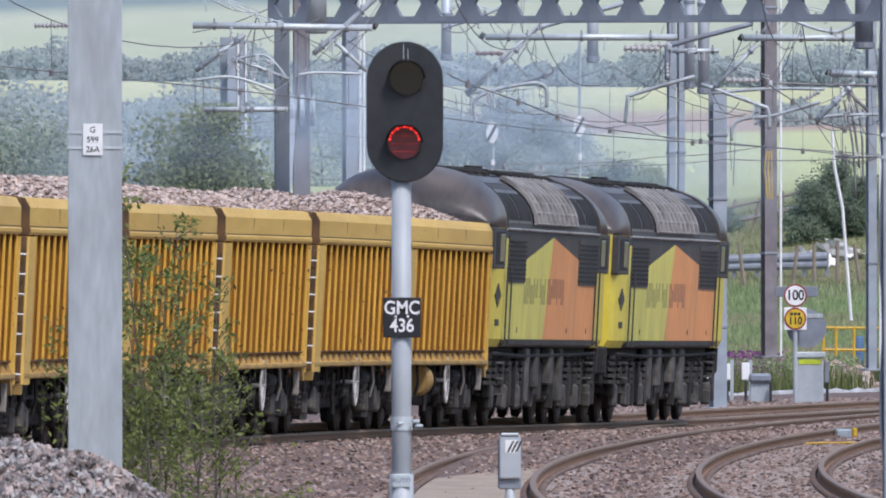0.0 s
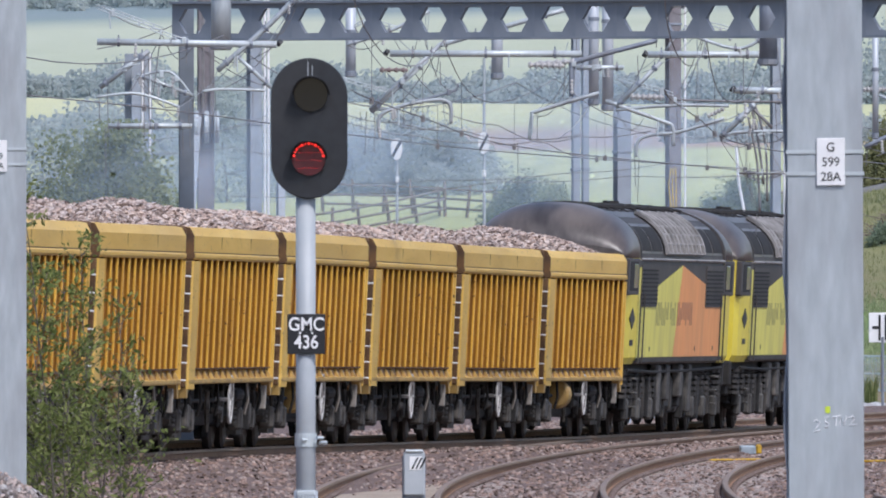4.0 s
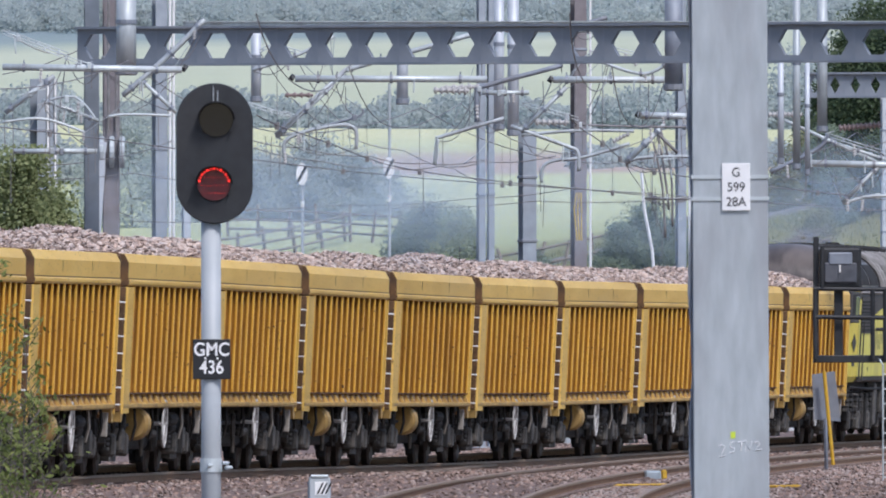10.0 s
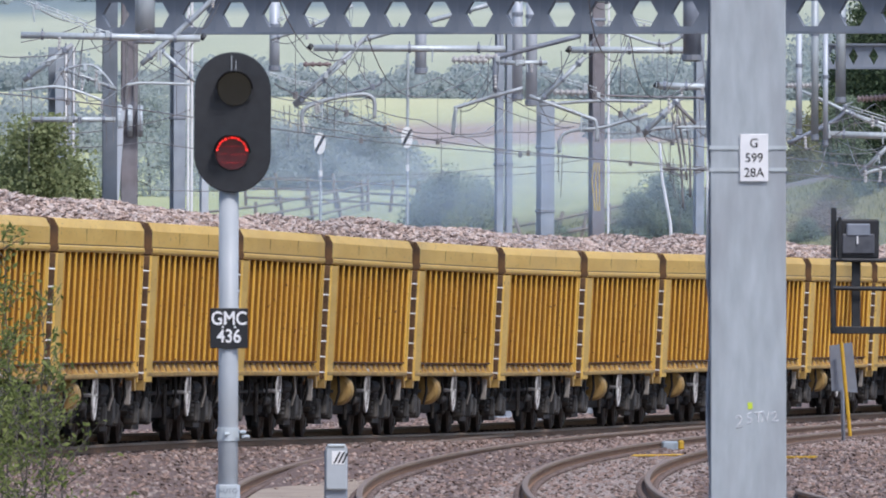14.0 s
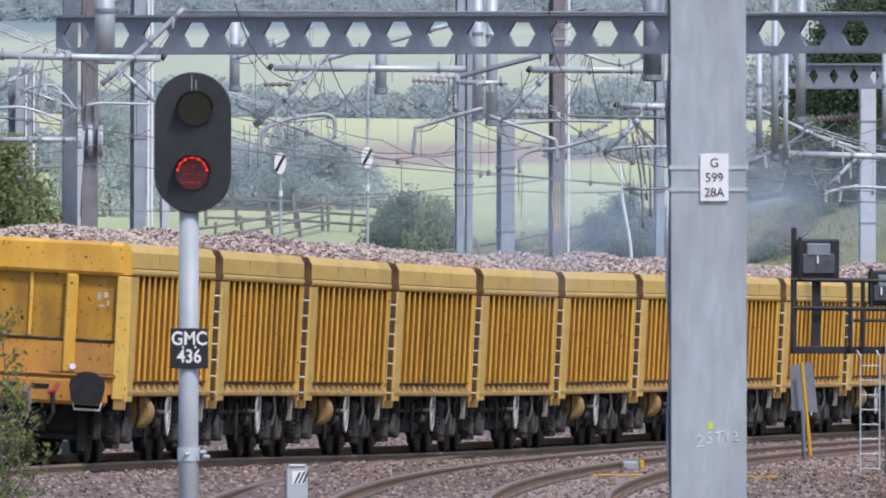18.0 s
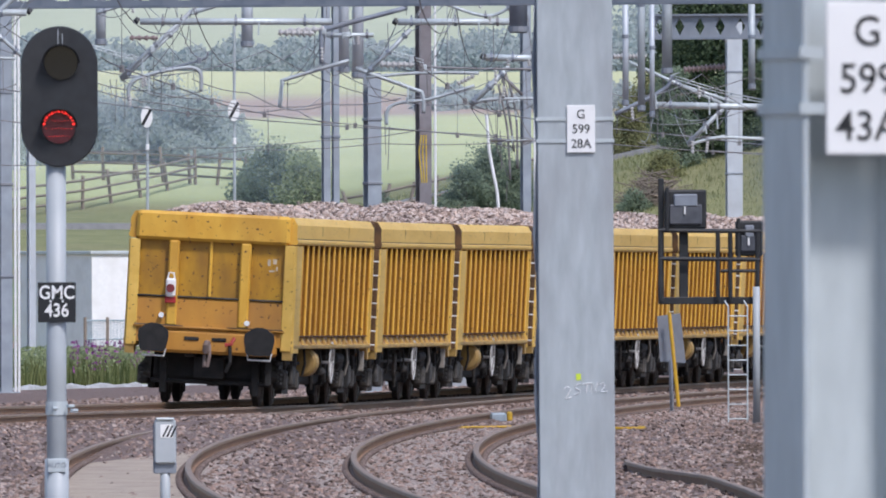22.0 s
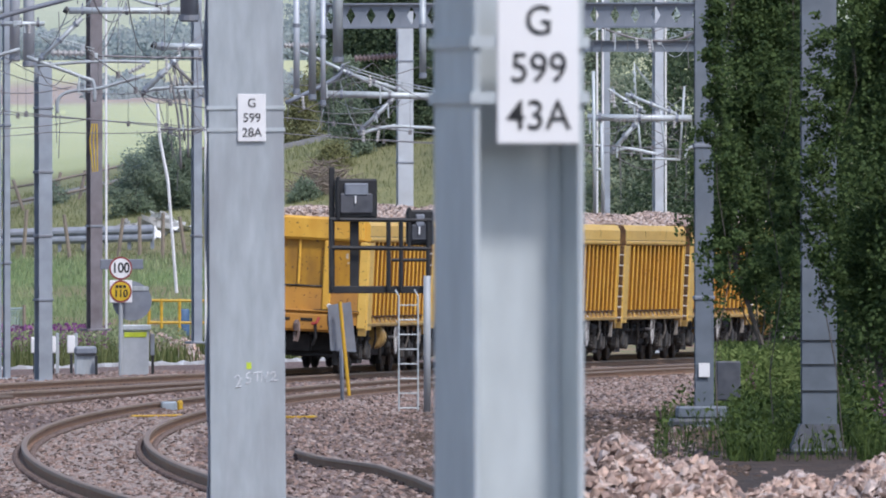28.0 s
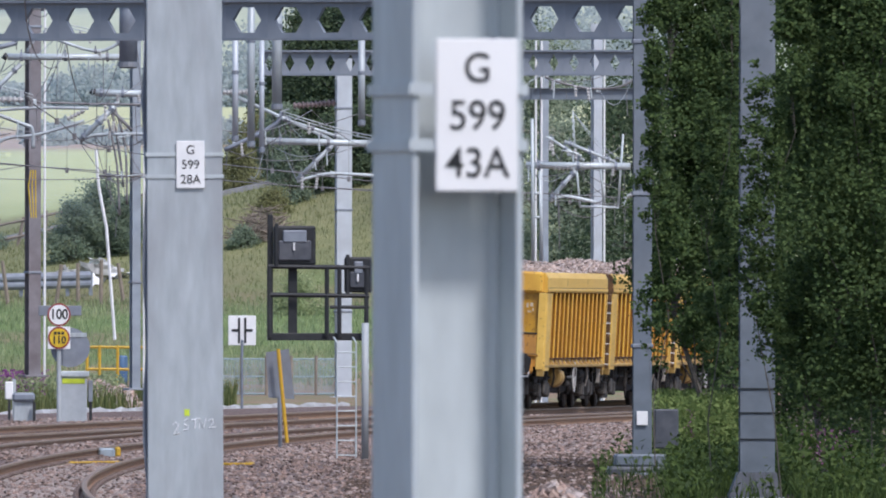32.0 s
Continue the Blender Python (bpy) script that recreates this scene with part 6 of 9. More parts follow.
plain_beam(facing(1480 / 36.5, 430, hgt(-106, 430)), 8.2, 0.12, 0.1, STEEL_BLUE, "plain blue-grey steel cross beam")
plain_beam(facing(-60 / 36.5, 311, hgt(-268, 311), 0), 14.6, 0.05, 0.06, GALV, "slim grey beam along the gantry")
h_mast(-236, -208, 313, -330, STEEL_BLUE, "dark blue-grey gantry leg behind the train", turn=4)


def drop_post(u0, u1, d, v0, v1, material=GALV, foot=True):
    """A post hung from the girder."""
    root = thing("drop_post", facing((u0 + u1) / 73.0, d, hgt(v1, d)), "grey steel post hanging from the gantry", "drop post", "drop posts")
    w, h = wide(u1 - u0, d) / 2, hgt(v0, d) - hgt(v1, d)
    part("post", Shape().tube([(0, 0, 0), (0, 0, h)], w, 12), material, root, smooth=True)
    part("collar", Shape().tube([(0, 0, 0.02), (0, 0, 0.10)], w * 1.15, 12), GALV_DULL, root)
    part("collar", Shape().tube([(0, 0, h * 0.6), (0, 0, h * 0.6 + 0.06)], w * 1.12, 12), GALV_DULL, root)


for u0, u1, d, v0, v1, m in ((-178, -143, 300, -330, -178, GALV), (792, 824, 315, -330, -150, GALV_DULL), (60, 78, 348, -260, -130, MAST_PALE), (318, 338, 345, -260, -126, MAST_PALE), (1062, 1080, 322, -320, -76, GALV), (992, 1003, 330, -220, -20, MAST_PALE), (1019, 1032, 328, -320, -10, GALV), (1040, 1049, 335, -200, 0, MAST_PALE), (1215, 1227, 330, -200, -48, GALV), (490, 508, 348, -330, -80, MAST_PALE), (514, 534, 347, -330, -70, MAST_PALE)):
    drop_post(u0, u1, d, v0, v1, m)


def ribbed(p, q, r, n):
    """An insulator: a rod with sheds."""
    p, q = Vector(p), Vector(q)
    pts, rs = [], []
    for k in range(n):
        for f, s in ((0.0, 0.55), (0.35, 1.0), (0.55, 1.0), (0.6, 0.55)):
            pts.append(p.lerp(q, (k + f) / n))
            rs.append(r * s)
    pts.append(q)
    rs.append(r * 0.55)
    return Shape().tube(pts, rs, 10)


def cantilever(d, tubes, insulators=(), caps=(), label="galvanised overhead line bracket with stay tubes and registration arm"):
    """A bracket that holds the wires: tubes, insulators and end caps, each through survey points."""
    root = thing("overhead_bracket", Matrix(), label, "bracket", "overhead line brackets")
    for name, r, m, *pts in tubes:
        pts = [at(u, v, d) for u, v in pts]
        if len(pts) > 2:
            fine = []
            for i in range(len(pts) - 1):
                p0, p1, p2, p3 = pts[max(i - 1, 0)], pts[i], pts[i + 1], pts[min(i + 2, len(pts) - 1)]
                for k in range(4):
                    s = k / 4
                    fine.append(0.5 * ((2 * p1) + (p2 - p0) * s + (2 * p0 - 5 * p1 + 4 * p2 - p3) * s * s + (3 * p1 - p0 - 3 * p2 + p3) * s ** 3))
            pts = fine + [pts[-1]]
        if name == "stay":
            # a pair of thin rods held by clamps
            for dz in (-1, 1):
                part("stay", Shape().tube([p + Vector((0, 0, dz * wide(2.6, d))) for p in pts], wide(1.1, d), 6), m, root, smooth=True)
            for k in range(1, 6):
                i = min(len(pts) - 2, int(k / 6 * (len(pts) - 1)))
                p = pts[i].lerp(pts[i + 1], k / 6 * (len(pts) - 1) - i)
                part("stay_clamp", Shape().block(p.x - wide(1.6, d), p.x + wide(1.6, d), d - 0.03, d + 0.03, p.z - wide(4, d), p.z + wide(4, d), 0.004), m, root)
            continue
        part(name, Shape().tube(pts, wide(r, d), 8), m, root, smooth=True)
        if name in ("boom", "strut") and m is not WIRE:
            a, b = pts[0], pts[-1]
            for f in (0.12, 0.5, 0.86):
                i = min(len(pts) - 2, int(f * (len(pts) - 1)))
                p, q = pts[i], pts[i + 1]
                c = p.lerp(q, f * (len(pts) - 1) - i)
                e = (q - p).normalized()
                part("clamp", Shape().tube([c - e * wide(2.5, d), c + e * wide(2.5, d)], wide(r + 2, d), 8), GALV_DULL, root)
                part("clamp_bolt", Shape().box(c.x - wide(1.2, d), c.x + wide(1.2, d), d - 0.02, d + 0.02, c.z, c.z + wide(r + 7, d)), GALV_DULL, root)
    for r, n, m, p, q in insulators:
        part("insulator", ribbed(at(*p, d), at(*q, d), wide(r, d), n), m, root, "ribbed insulator")
    for u, v in caps:
        part("end_cap", Shape().tube([at(u - 6, v, d), at(u, v - 3, d), at(u + 4, v, d)], [0.01, wide(7, d), wide(7, d)], 8), BLACK, root, "black end cap")
    # small fittings: hangers, tensioners and links in pale steel
    rnd = random.Random(int(d) * 7 + len(tubes))
    for k in range(16):
        name, r, m, *ps = rnd.choice([q for q in tubes if q[0] != "frame"])
        i = rnd.randrange(len(ps) - 1)
        f = rnd.random()
        u0, v0 = ps[i][0] + (ps[i + 1][0] - ps[i][0]) * f, ps[i][1] + (ps[i + 1][1] - ps[i][1]) * f
        if k % 4 == 0:
            part("hanger", Shape().tube([at(u0, v0, d - 0.05), at(u0 + rnd.uniform(-2, 2), v0 + rnd.uniform(12, 34), d - 0.05)], wide(1.5, d), 6), GALV_PALE, root, "pale steel hanger")
        elif k % 4 == 1:
            e, h = rnd.uniform(-30, 30), rnd.uniform(-14, 14)
            part("link", Shape().tube([at(u0, v0, d - 0.08), at(u0 + e, v0 + h, d - 0.08)], wide(1.2, d), 6), GALV_PALE if k % 8 == 1 else GALV, root, "thin steel link")
        elif k % 4 == 2:
            c = at(u0, v0, d - 0.04)
            part("fitting", Shape().block(c.x - wide(4, d), c.x + wide(4, d), d - 0.08, d + 0.02, c.z - wide(rnd.uniform(4, 9), d), c.z + wide(5, d), 0.01), (GALV, GALV_DULL, GALV_PALE)[k % 3], root, "bolted steel fitting")
        else:
            part("insulator", ribbed(at(u0, v0 + 2, d - 0.03), at(u0 + rnd.uniform(-3, 3), v0 + rnd.uniform(16, 30), d - 0.03), wide(3.4, d), 4), INSUL, root, "small ribbed insulator")
    # jumpers looped from tube to tube
    rnd = random.Random(int(d))
    ends = [p for name, r, m, *ps in tubes for p in ps if name != "frame"]
    for k in range(min(13, len(ends))):
        (u0, v0), (u1, v1) = rnd.choice(ends), rnd.choice(ends)
        if abs(u0 - u1) > 170:
            u1 = u0 + rnd.uniform(-60, 60)
        drop = rnd.uniform(5, 38)
        loop = [at(u0 + (u1 - u0) * f, v0 + (v1 - v0) * f + drop * math.sin(math.pi * f), d + 0.1) for f in (0, 0.12, 0.25, 0.4, 0.55, 0.7, 0.85, 1)]
        part("jumper_wire", Shape().tube(loop, wide(0.7, d), 4), WIRE if k % 3 else GALV, root, "thin looped jumper wire")
    for k in range(7):
        u0, v0 = rnd.choice(ends)
        u0 += rnd.uniform(-25, 25)
        part("dropper", Shape().tube([at(u0, v0 + 2, d + 0.05), at(u0 + rnd.uniform(-3, 3), v0 + rnd.uniform(30, 95), d + 0.05)], wide(0.7, d), 4), WIRE, root)
    return root


T = GALV_PALE
cantilever(292, [("boom", 6, T, (-380, -193), (-62, -188)), ("strut", 4.5, GALV, (-375, -112), (-288, -177)), ("strut", 5, GALV, (-167, -142), (-82, -217), (-22, -277)), ("strut", 3.5, T, (-137, -172), (-72, -112)), ("arm", 2.5, T, (-192, -105), (-160, -109), (-82, -107)), ("arm", 2.5, T, (-380, -95), (-322, -102), (-282, -95), (-234, -77)), ("stay", 2, T, (-380, -255), (-267, -210), (-207, -190)), ("stay", 2, T, (-370, -255), (-262, -215))], [(6, 9, INSUL, (-660, -193), (-600, -193))], [(-58, -188)])
cantilever(310, [("boom", 4.5, T, (-360, -44), (-212, -44)), ("strut", 3, GALV, (-310, -135), (-210, -98)), ("arm", 2.5, GALV, (-312, -130), (-252, -140), (-212, -97))], [(6, 6, INSUL, (-306, -44), (-272, -44))])
cantilever(318, [("boom", 6, T, (138, -172), (478, -171)), ("strut", 4, GALV, (103, -72), (230, -190)), ("strut", 3, GALV, (106, -68), (205, -160)), ("strut", 4.5, GALV, (228, -187), (290, -205), (450, -250)), ("arm", 3.5, GALV, (119, -32), (120, -60), (148, -76), (195, -87), (232, -90), (246, -78), (246, -48)), ("arm", 2, GALV, (103, -70), (178, -82)), ("arm", 2, GALV_DULL, (178, -86), (250, -105), (258, -118)), ("strut", 3, GALV, (62, -187), (138, -212), (208, -247)), ("stay", 2, T, (75, -220), (108, -229), (198, -202)), ("stay", 2, T, (48, -130), (95, -115), (140, -105))], [(7, 6, INSUL, (383, -152), (446, -150)), (5, 4, INSUL_BROWN, (120, -143), (170, -143))], [(132, -171)])
cantilever(325, [("arm", 3.5, GALV, (385, -19), (390, -62), (400, -70), (508, -102)), ("arm", 4.5, GALV_DULL, (460, -95), (460, -150), (470, -158), (610, -195)), ("arm", 4, GALV_DULL, (608, -192), (610, -247), (624, -260), (690, -280)), ("boom", 4, T, (468, -147), (552, -147)), ("boom", 4, T, (50, -262), (200, -263)), ("boom", 4, T, (510, -258), (680, -257))], [(9, 6, INSUL, (478, -262), (540, -262)), (6, 5, INSUL, (400, -155), (470, -158))])
cantilever(332, [("boom", 6, T, (594, -170), (800, -170)), ("strut", 4, GALV, (538, -77), (618, -157)), ("arm", 3, GALV, (538, -72), (638, -80), (738, -79)), ("arm", 3.5, GALV, (520, -88), (620, -52), (638, -42), (640, -8)), ("arm", 3, GALV, (574, 12), (577, -15), (598, -27), (650, -33), (730, -57)), ("stay", 2, T, (648, -207), (700, -225), (823, -189)), ("stay", 2, T, (540, -128), (640, -100)), ("strut", 3, GALV, (658, -210), (750, -180), (800, -200)), ("arm", 2, WIRE, (640, -90), (740, -87), (830, -86))], [(7, 6, INSUL, (563, -95), (623, -94)), (5, 5, INSUL, (700, -60), (730, -75))], [(590, -168)])
cantilever(340, [("boom", 6, T, (748, -107), (848, -105)), ("strut", 5, GALV, (723, -22), (788, -87)), ("arm", 3, GALV, (723, -19), (748, -32), (845, -34)), ("arm", 2, WIRE, (778, -77), (790, -20), (800, 60)), ("arm", 2, WIRE, (785, -80), (803, -10), (806, 90)), ("arm", 2, WIRE, (772, -60), (788, 20), (793, 110)), ("arm", 2, WIRE, (756, 40), (835, 41)), ("strut", 3, WIRE, (780, -75), (815, -40))], [], [(745, -106)])
cantilever(402, [("boom", 6, T, (1050, -22), (1275, -17)), ("strut", 3, T, (1002, -99), (1172, -22)), ("strut", 3, T, (1080, -62), (1190, -26)), ("strut", 4, GALV, (1107, 47), (1172, -17)), ("arm", 3, T, (1107, 50), (1162, 36), (1255, 40)), ("arm", 4, GALV_DULL, (978, -6), (1040, -35), (1072, -55), (1080, -75)), ("stay", 2, GALV, (1080, -72), (1185, -40), (1260, -25))], [(6, 7, INSUL, (1045, -23), (1082, -21)), (6, 9, INSUL, (975, -108), (1035, -108)), (7, 10, INSUL_BROWN, (1100, -84), (1175, -90))])
cantilever(470, [("boom", 6, T, (1512, 20), (1697, 22)), ("strut", 4, GALV, (1554, 82), (1602, 27)), ("arm", 3, T, (1554, 84), (1582, 75), (1637, 86)), ("strut", 2.5, T, (1550, -30), (1615, 12)), ("strut", 3, T, (1580, -22), (1670, 15)), ("frame", 2, T, (1607, 93), (1677, 95)), ("frame", 2, T, (1675, 95), (1684, -35)), ("frame", 2, T, (1600, 10), (1608, 93)), ("frame", 2, T, (1640, 0), (1652, 93)), ("stay", 2, T, (1595, -75), (1600, 10)), ("arm", 2.5, T, (1684, 95), (1690, 75), (1710, 72))], [(6, 6, INSUL, (1560, 24), (1605, 24))])
cantilever(408, [("frame", 3, T, (1523, -62), (1525, 190)), ("frame", 3, T, (1537, 30), (1540, 190)), ("frame", 2.5, T, (1523, 70), (1538, 70)), ("frame", 2.5, T, (1523, 112), (1540, 112)), ("arm", 2, WIRE, (1480, -170), (1560, -130), (1640, -115), (1700, -130), (1730, -190))], label="white ladder frame beside a mast")


def overhead_wire(x_of, z_of, d0, d1, span, sag, off, label):
    """A messenger and contact wire with droppers, span by span."""
    root = thing("overhead_wire", Matrix(), label, "overhead wire", "overhead wires")
    d = d0
    while d < d1 - 1:
        e = min(d + span, d1)
        n = 12
        top, low = [], []
        for k in range(n + 1):
            q = d + (e - d) * k / n
            s = 4 * (k / n) * (1 - k / n)
            stagger = off + 0.2 * math.cos(q / span * math.pi)
            top.append(Vector((x_of(q) + stagger, q, z_of(q) + 5.9 - sag * s)))
            low.append(Vector((x_of(q) + stagger, q, z_of(q) + 4.72)))
        part("messenger_wire", Shape().tube(top, 0.008, 4), WIRE, root)
        part("contact_wire", Shape().tube(low, 0.009, 4), WIRE, root)
        for k in (3, 9):
            part("dropper", Shape().tube([top[k], low[k]], 0.004, 4), WIRE, root)
            part("clamp", Shape().box(-0.03, 0.03, -0.03, 0.03, -0.06, 0.03, Matrix.Translation(low[k])), WIRE, root)
        d = e


overhead_wire(main_x, main_z, 250, 600, 48, 0.7, 0.0, "thin overhead wires with droppers above the main line")
overhead_wire(branch_x, flat, 240, 450, 46, 0.6, 0.1, "thin overhead wires with droppers above the inner track")
overhead_wire(lambda d: branch_x(d) - 3.45, flat, 240, 400, 46, 0.6, -0.1, "thin overhead wires with droppers above the joining track")


def loose_wires():
    """Cross-span and feeder wires slung between brackets."""
    for k, (d, pts) in enumerate(((330, ((48, -68), (150, -50), (270, -35), (370, -22), (480, -30))), (335, ((48, -55), (190, -25), (300, -15), (400, -18), (470, -25), (600, -35))), (340, ((230, -70), (330, -45), (420, -12), (480, 10))), (390, ((-50, 55), (220, 52), (450, 40), (640, 20))), (400, ((-150, 80), (100, 75), (330, 55), (560, 45), (840, 40))), (420, ((1020, 45), (1160, 60), (1350, 60), (1560, 70), (1700, 95))), (425, ((1020, 25), (1250, 35), (1500, 45))), (360, ((-350, -20), (-200, -30), (-80, -62))), (365, ((-350, 5), (-150, -5), (60, 15))), (345, ((-380, -180), (-250, -220), (-190, -277))), (372, ((1000, 10), (1090, -40), (1220, -72), (1300, -60))))):
        ws = [at(u, v, d) for u, v in pts]
        fine = []
        for i in range(len(ws) - 1):
            for j in range(5):
                p = ws[i].lerp(ws[i + 1], j / 5)
                p.z -= 0.05 * math.sin(math.pi * j / 5)
                fine.append(p)
        piece("slung_wire", Shape().tube(fine + [ws[-1]], 0.008, 4), WIRE, "thin dark feeder wire slung between masts", "wire", "slung wires")


loose_wires()


def guy_wire():
    piece("guy_wire", Shape().tube([at(751, -7, 440), at(756, 60, 440), at(770, 133, 440), at(785, 330, 440)], 0.035, 5), WHITE, "white guy wire with a sleeve", "wire")


guy_wire()


def yellow_ties():
    sh = Shape()
    for du in (-4, 0, 4):
        sh.tube([at(640 + du, 30, 468), at(638 + du * 1.6, 60, 468), at(641 + du, 115, 468)], 0.016, 5)
    piece("cable_tie", sh, mat("yellow_plastic", (0.65, 0.45, 0.03), None, 0.5), "bright yellow cables tied to a mast", "cable")


yellow_ties()


# ---------------------------------------------------------------- the black signals seen from behind
def rear_signal():
    d = 330.0
    root = thing("railway_signal", Matrix(), "black signal heads seen from behind on a railed platform", "signal")
    box = lambda u0, u1, v0, v1, y0, y1, c=0.01: Shape().block(at(u0, 0, d).x, at(u1, 0, d).x, d + y0, d + y1, hgt(v1, d), hgt(v0, d), c)
    part("post", Shape().tube([at(1228, 545, d), at(1228, 300, d)], wide(6.5, d), 14), GREY_PAINT, root, "grey post", smooth=True)
    part("arm", box(1056, 1235, 318, 331, -0.1, 0.5), BLACK, root, "black platform beam")
    part("back_post", box(1055, 1065, 108, 325, -0.05, 0.05), BLACK, root)
    for u0, u1, v0, v1 in ((1066, 1140, 128, 198), (1192, 1240, 183, 246)):
        head = part("signal_head", box(u0, u1, v0, v1, -0.15, 0.25, 0.03), BLACK, root, "black signal head from behind")
        part("case_lid", box(u0 + 8, u1 - 8, v0 + 26, v1 - 8, -0.19, -0.14, 0.02), CASE_GREY, head, "dark grey case lid")
        part("lid_top", box(u0 + 16, u1 - 16, v0 + 8, v0 + 30, -0.21, -0.14, 0.02), GALV_DULL, head, "dull grey upper flap")
        part("handle", box((u0 + u1) / 2 - 3, (u0 + u1) / 2, v0 + 30, v0 + 44, -0.23, -0.19, 0.004), WHITE, head)
        part("hinge", box(u0 + 2, u0 + 8, v0 - 4, v1 + 4, -0.2, 0.1, 0.01), BLACK, head)
    part("panel_post", box(1092, 1108, 198, 325, -0.04, 0.04), BLACK, root)
    for u in (1058, 1160, 1182, 1230):
        part("rail_post", Shape().tube([at(u, 325, d), at(u, 200, d)], wide(4, d), 8), BLACK, root)
    for v in (200, 250):
        part("guard_rail", Shape().tube([at(1056, v, d), at(1235, v + 2, d)], wide(4, d), 8), BLACK, root)
    part("guard_rail", Shape().tube([at(1165, 272, d), at(1235, 272, d)], wide(3, d), 8), BLACK, root)
    for u in (1178, 1212):
        part("ladder_rail", Shape().tube([at(u, 545, d - 0.5), at(u, 335, d - 0.5), at(u - 6, 325, d - 0.4)], wide(1.6, d), 6), GALV_PALE, root, "pale ladder rail")
    for k in range(8):
        v = 352 + 26 * k
        part("ladder_rung", Shape().tube([at(1178, v, d - 0.5), at(1212, v, d - 0.5)], wide(1.3, d), 6), GALV_PALE, root)


rear_signal()


def leaning_board():
    """A grey board with a yellow pole across it."""
    d = 338.0
    root = thing("marker_board", Matrix(), "grey marker board behind a leaning yellow pole", "board")
    sh = Shape().rings([[at(1052, 352, d), at(1093, 346, d), at(1093, 346, d + 0.04), at(1052, 352, d + 0.04)], [at(1057, 432, d), at(1103, 435, d), at(1103, 435, d + 0.04), at(1057, 432, d + 0.04)]])
    part("board", sh, GALV_DULL, root, "dull grey board")
    part("pole", Shape().tube([at(1074, 346, d - 0.2), at(1081, 420, d - 0.2), at(1090, 512, d - 0.2)], wide(3.4, d), 8), mat("yellow_pole_paint", (0.60, 0.36, 0.02), (0.5, 0.28, 0.02), 0.5), root, "leaning yellow pole")
    part("stake", Shape().tube([at(1076, 430, d), at(1078, 520, d)], wide(4, d), 6), GALV_DULL, root)


leaning_board()

# ---------------------------------------------------------------- plants
def leaf_material(name, dark, light, translucent=0.25, rough=0.6):
    m = bpy.data.materials.new(name)
    m.use_nodes = True
    n, lk = m.node_tree.nodes, m.node_tree.links
    bsdf = n["Principled BSDF"]
    bsdf.inputs["Roughness"].default_value = rough
    bsdf.inputs["Specular IOR Level"].default_value = 0.2
    geo = n.new("ShaderNodeNewGeometry")
    ramp = n.new("ShaderNodeValToRGB")
    ramp.color_ramp.elements[0].color, ramp.color_ramp.elements[1].color = (*dark, 1), (*light, 1)
    lk.new(geo.outputs["Random Per Island"], ramp.inputs[0])
    big = n.new("ShaderNodeTexNoise")
    big.inputs["Scale"].default_value = 0.9
    co = n.new("ShaderNodeTexCoord")
    lk.new(co.outputs["Object"], big.inputs["Vector"])
    mixer = n.new("ShaderNodeMix")
    mixer.data_type = "RGBA"
    mixer.blend_type = "MULTIPLY"
    mixer.inputs[0].default_value = 0.5
    lk.new(ramp.outputs[0], mixer.inputs[6])
    lk.new(big.outputs[0], mixer.inputs[7])
    lk.new(mixer.outputs[2], bsdf.inputs["Base Color"])
    t = n.new("ShaderNodeBsdfTranslucent")
    ms = n.new("ShaderNodeMixShader")
    ms.inputs[0].default_value = translucent
    lk.new(mixer.outputs[2], t.inputs["Color"])
    lk.new(bsdf.outputs[0], ms.inputs[1])
    lk.new(t.outputs[0], ms.inputs[2])
    lk.new(ms.outputs[0], n["Material Output"].inputs["Surface"])
    return m


LEAF_DARK = leaf_material("dark_leaf", (0.045, 0.080, 0.045), (0.15, 0.20, 0.10))
# paled, with some haze put into the bushes' green
LEAF_BUSH = leaf_material("bush_leaf", (0.20, 0.25, 0.11), (0.46, 0.50, 0.24), 0.45, 0.75)
# brighter green that paints the weeds behind the leg as sunlit
LEAF_SUNLIT = leaf_material("sunlit_grass_leaf", (0.10, 0.16, 0.04), (0.30, 0.38, 0.12), 0.4, 0.7)
LEAF_OLIVE = leaf_material("olive_scrub_leaf", (0.20, 0.21, 0.10), (0.42, 0.42, 0.20), 0.45, 0.8)
LEAF_DENSE = leaf_material("dense_leaf", (0.055, 0.10, 0.038), (0.16, 0.235, 0.075), 0.45, 0.7)
# darker green with the trees' shade put into it
LEAF_WEED = leaf_material("weed_leaf", (0.03, 0.062, 0.014), (0.14, 0.20, 0.05), 0.3)
LEAF_MID = leaf_material("mid_leaf", (0.19, 0.26, 0.10), (0.44, 0.51, 0.22), 0.45, 0.8)
# scrub and slope greens are lightened to include the haze before them
LEAF_SCRUB = leaf_material("scrub_leaf", (0.20, 0.27, 0.20), (0.38, 0.46, 0.31), 0.5, 0.8)
LEAF_SLOPE = leaf_material("slope_leaf", (0.32, 0.40, 0.19), (0.56, 0.62, 0.34), 0.5, 0.8)
LEAF_WILLOW = leaf_material("willow_leaf", (0.13, 0.18, 0.045), (0.40, 0.45, 0.15), 0.4, 0.75)
# far leaves are paled, the next ones also blued, to hold painted haze
LEAF_FAR = leaf_material("hazed_far_leaf", (0.24, 0.31, 0.22), (0.46, 0.52, 0.36), 0.4)
LEAF_HAZY = leaf_material("hazed_distant_leaf", (0.60, 0.67, 0.66), (0.70, 0.76, 0.72), 0.6, 0.95)
GRASS_BLADE = leaf_material("grass_blade", (0.10, 0.14, 0.045), (0.32, 0.34, 0.14), 0.35)
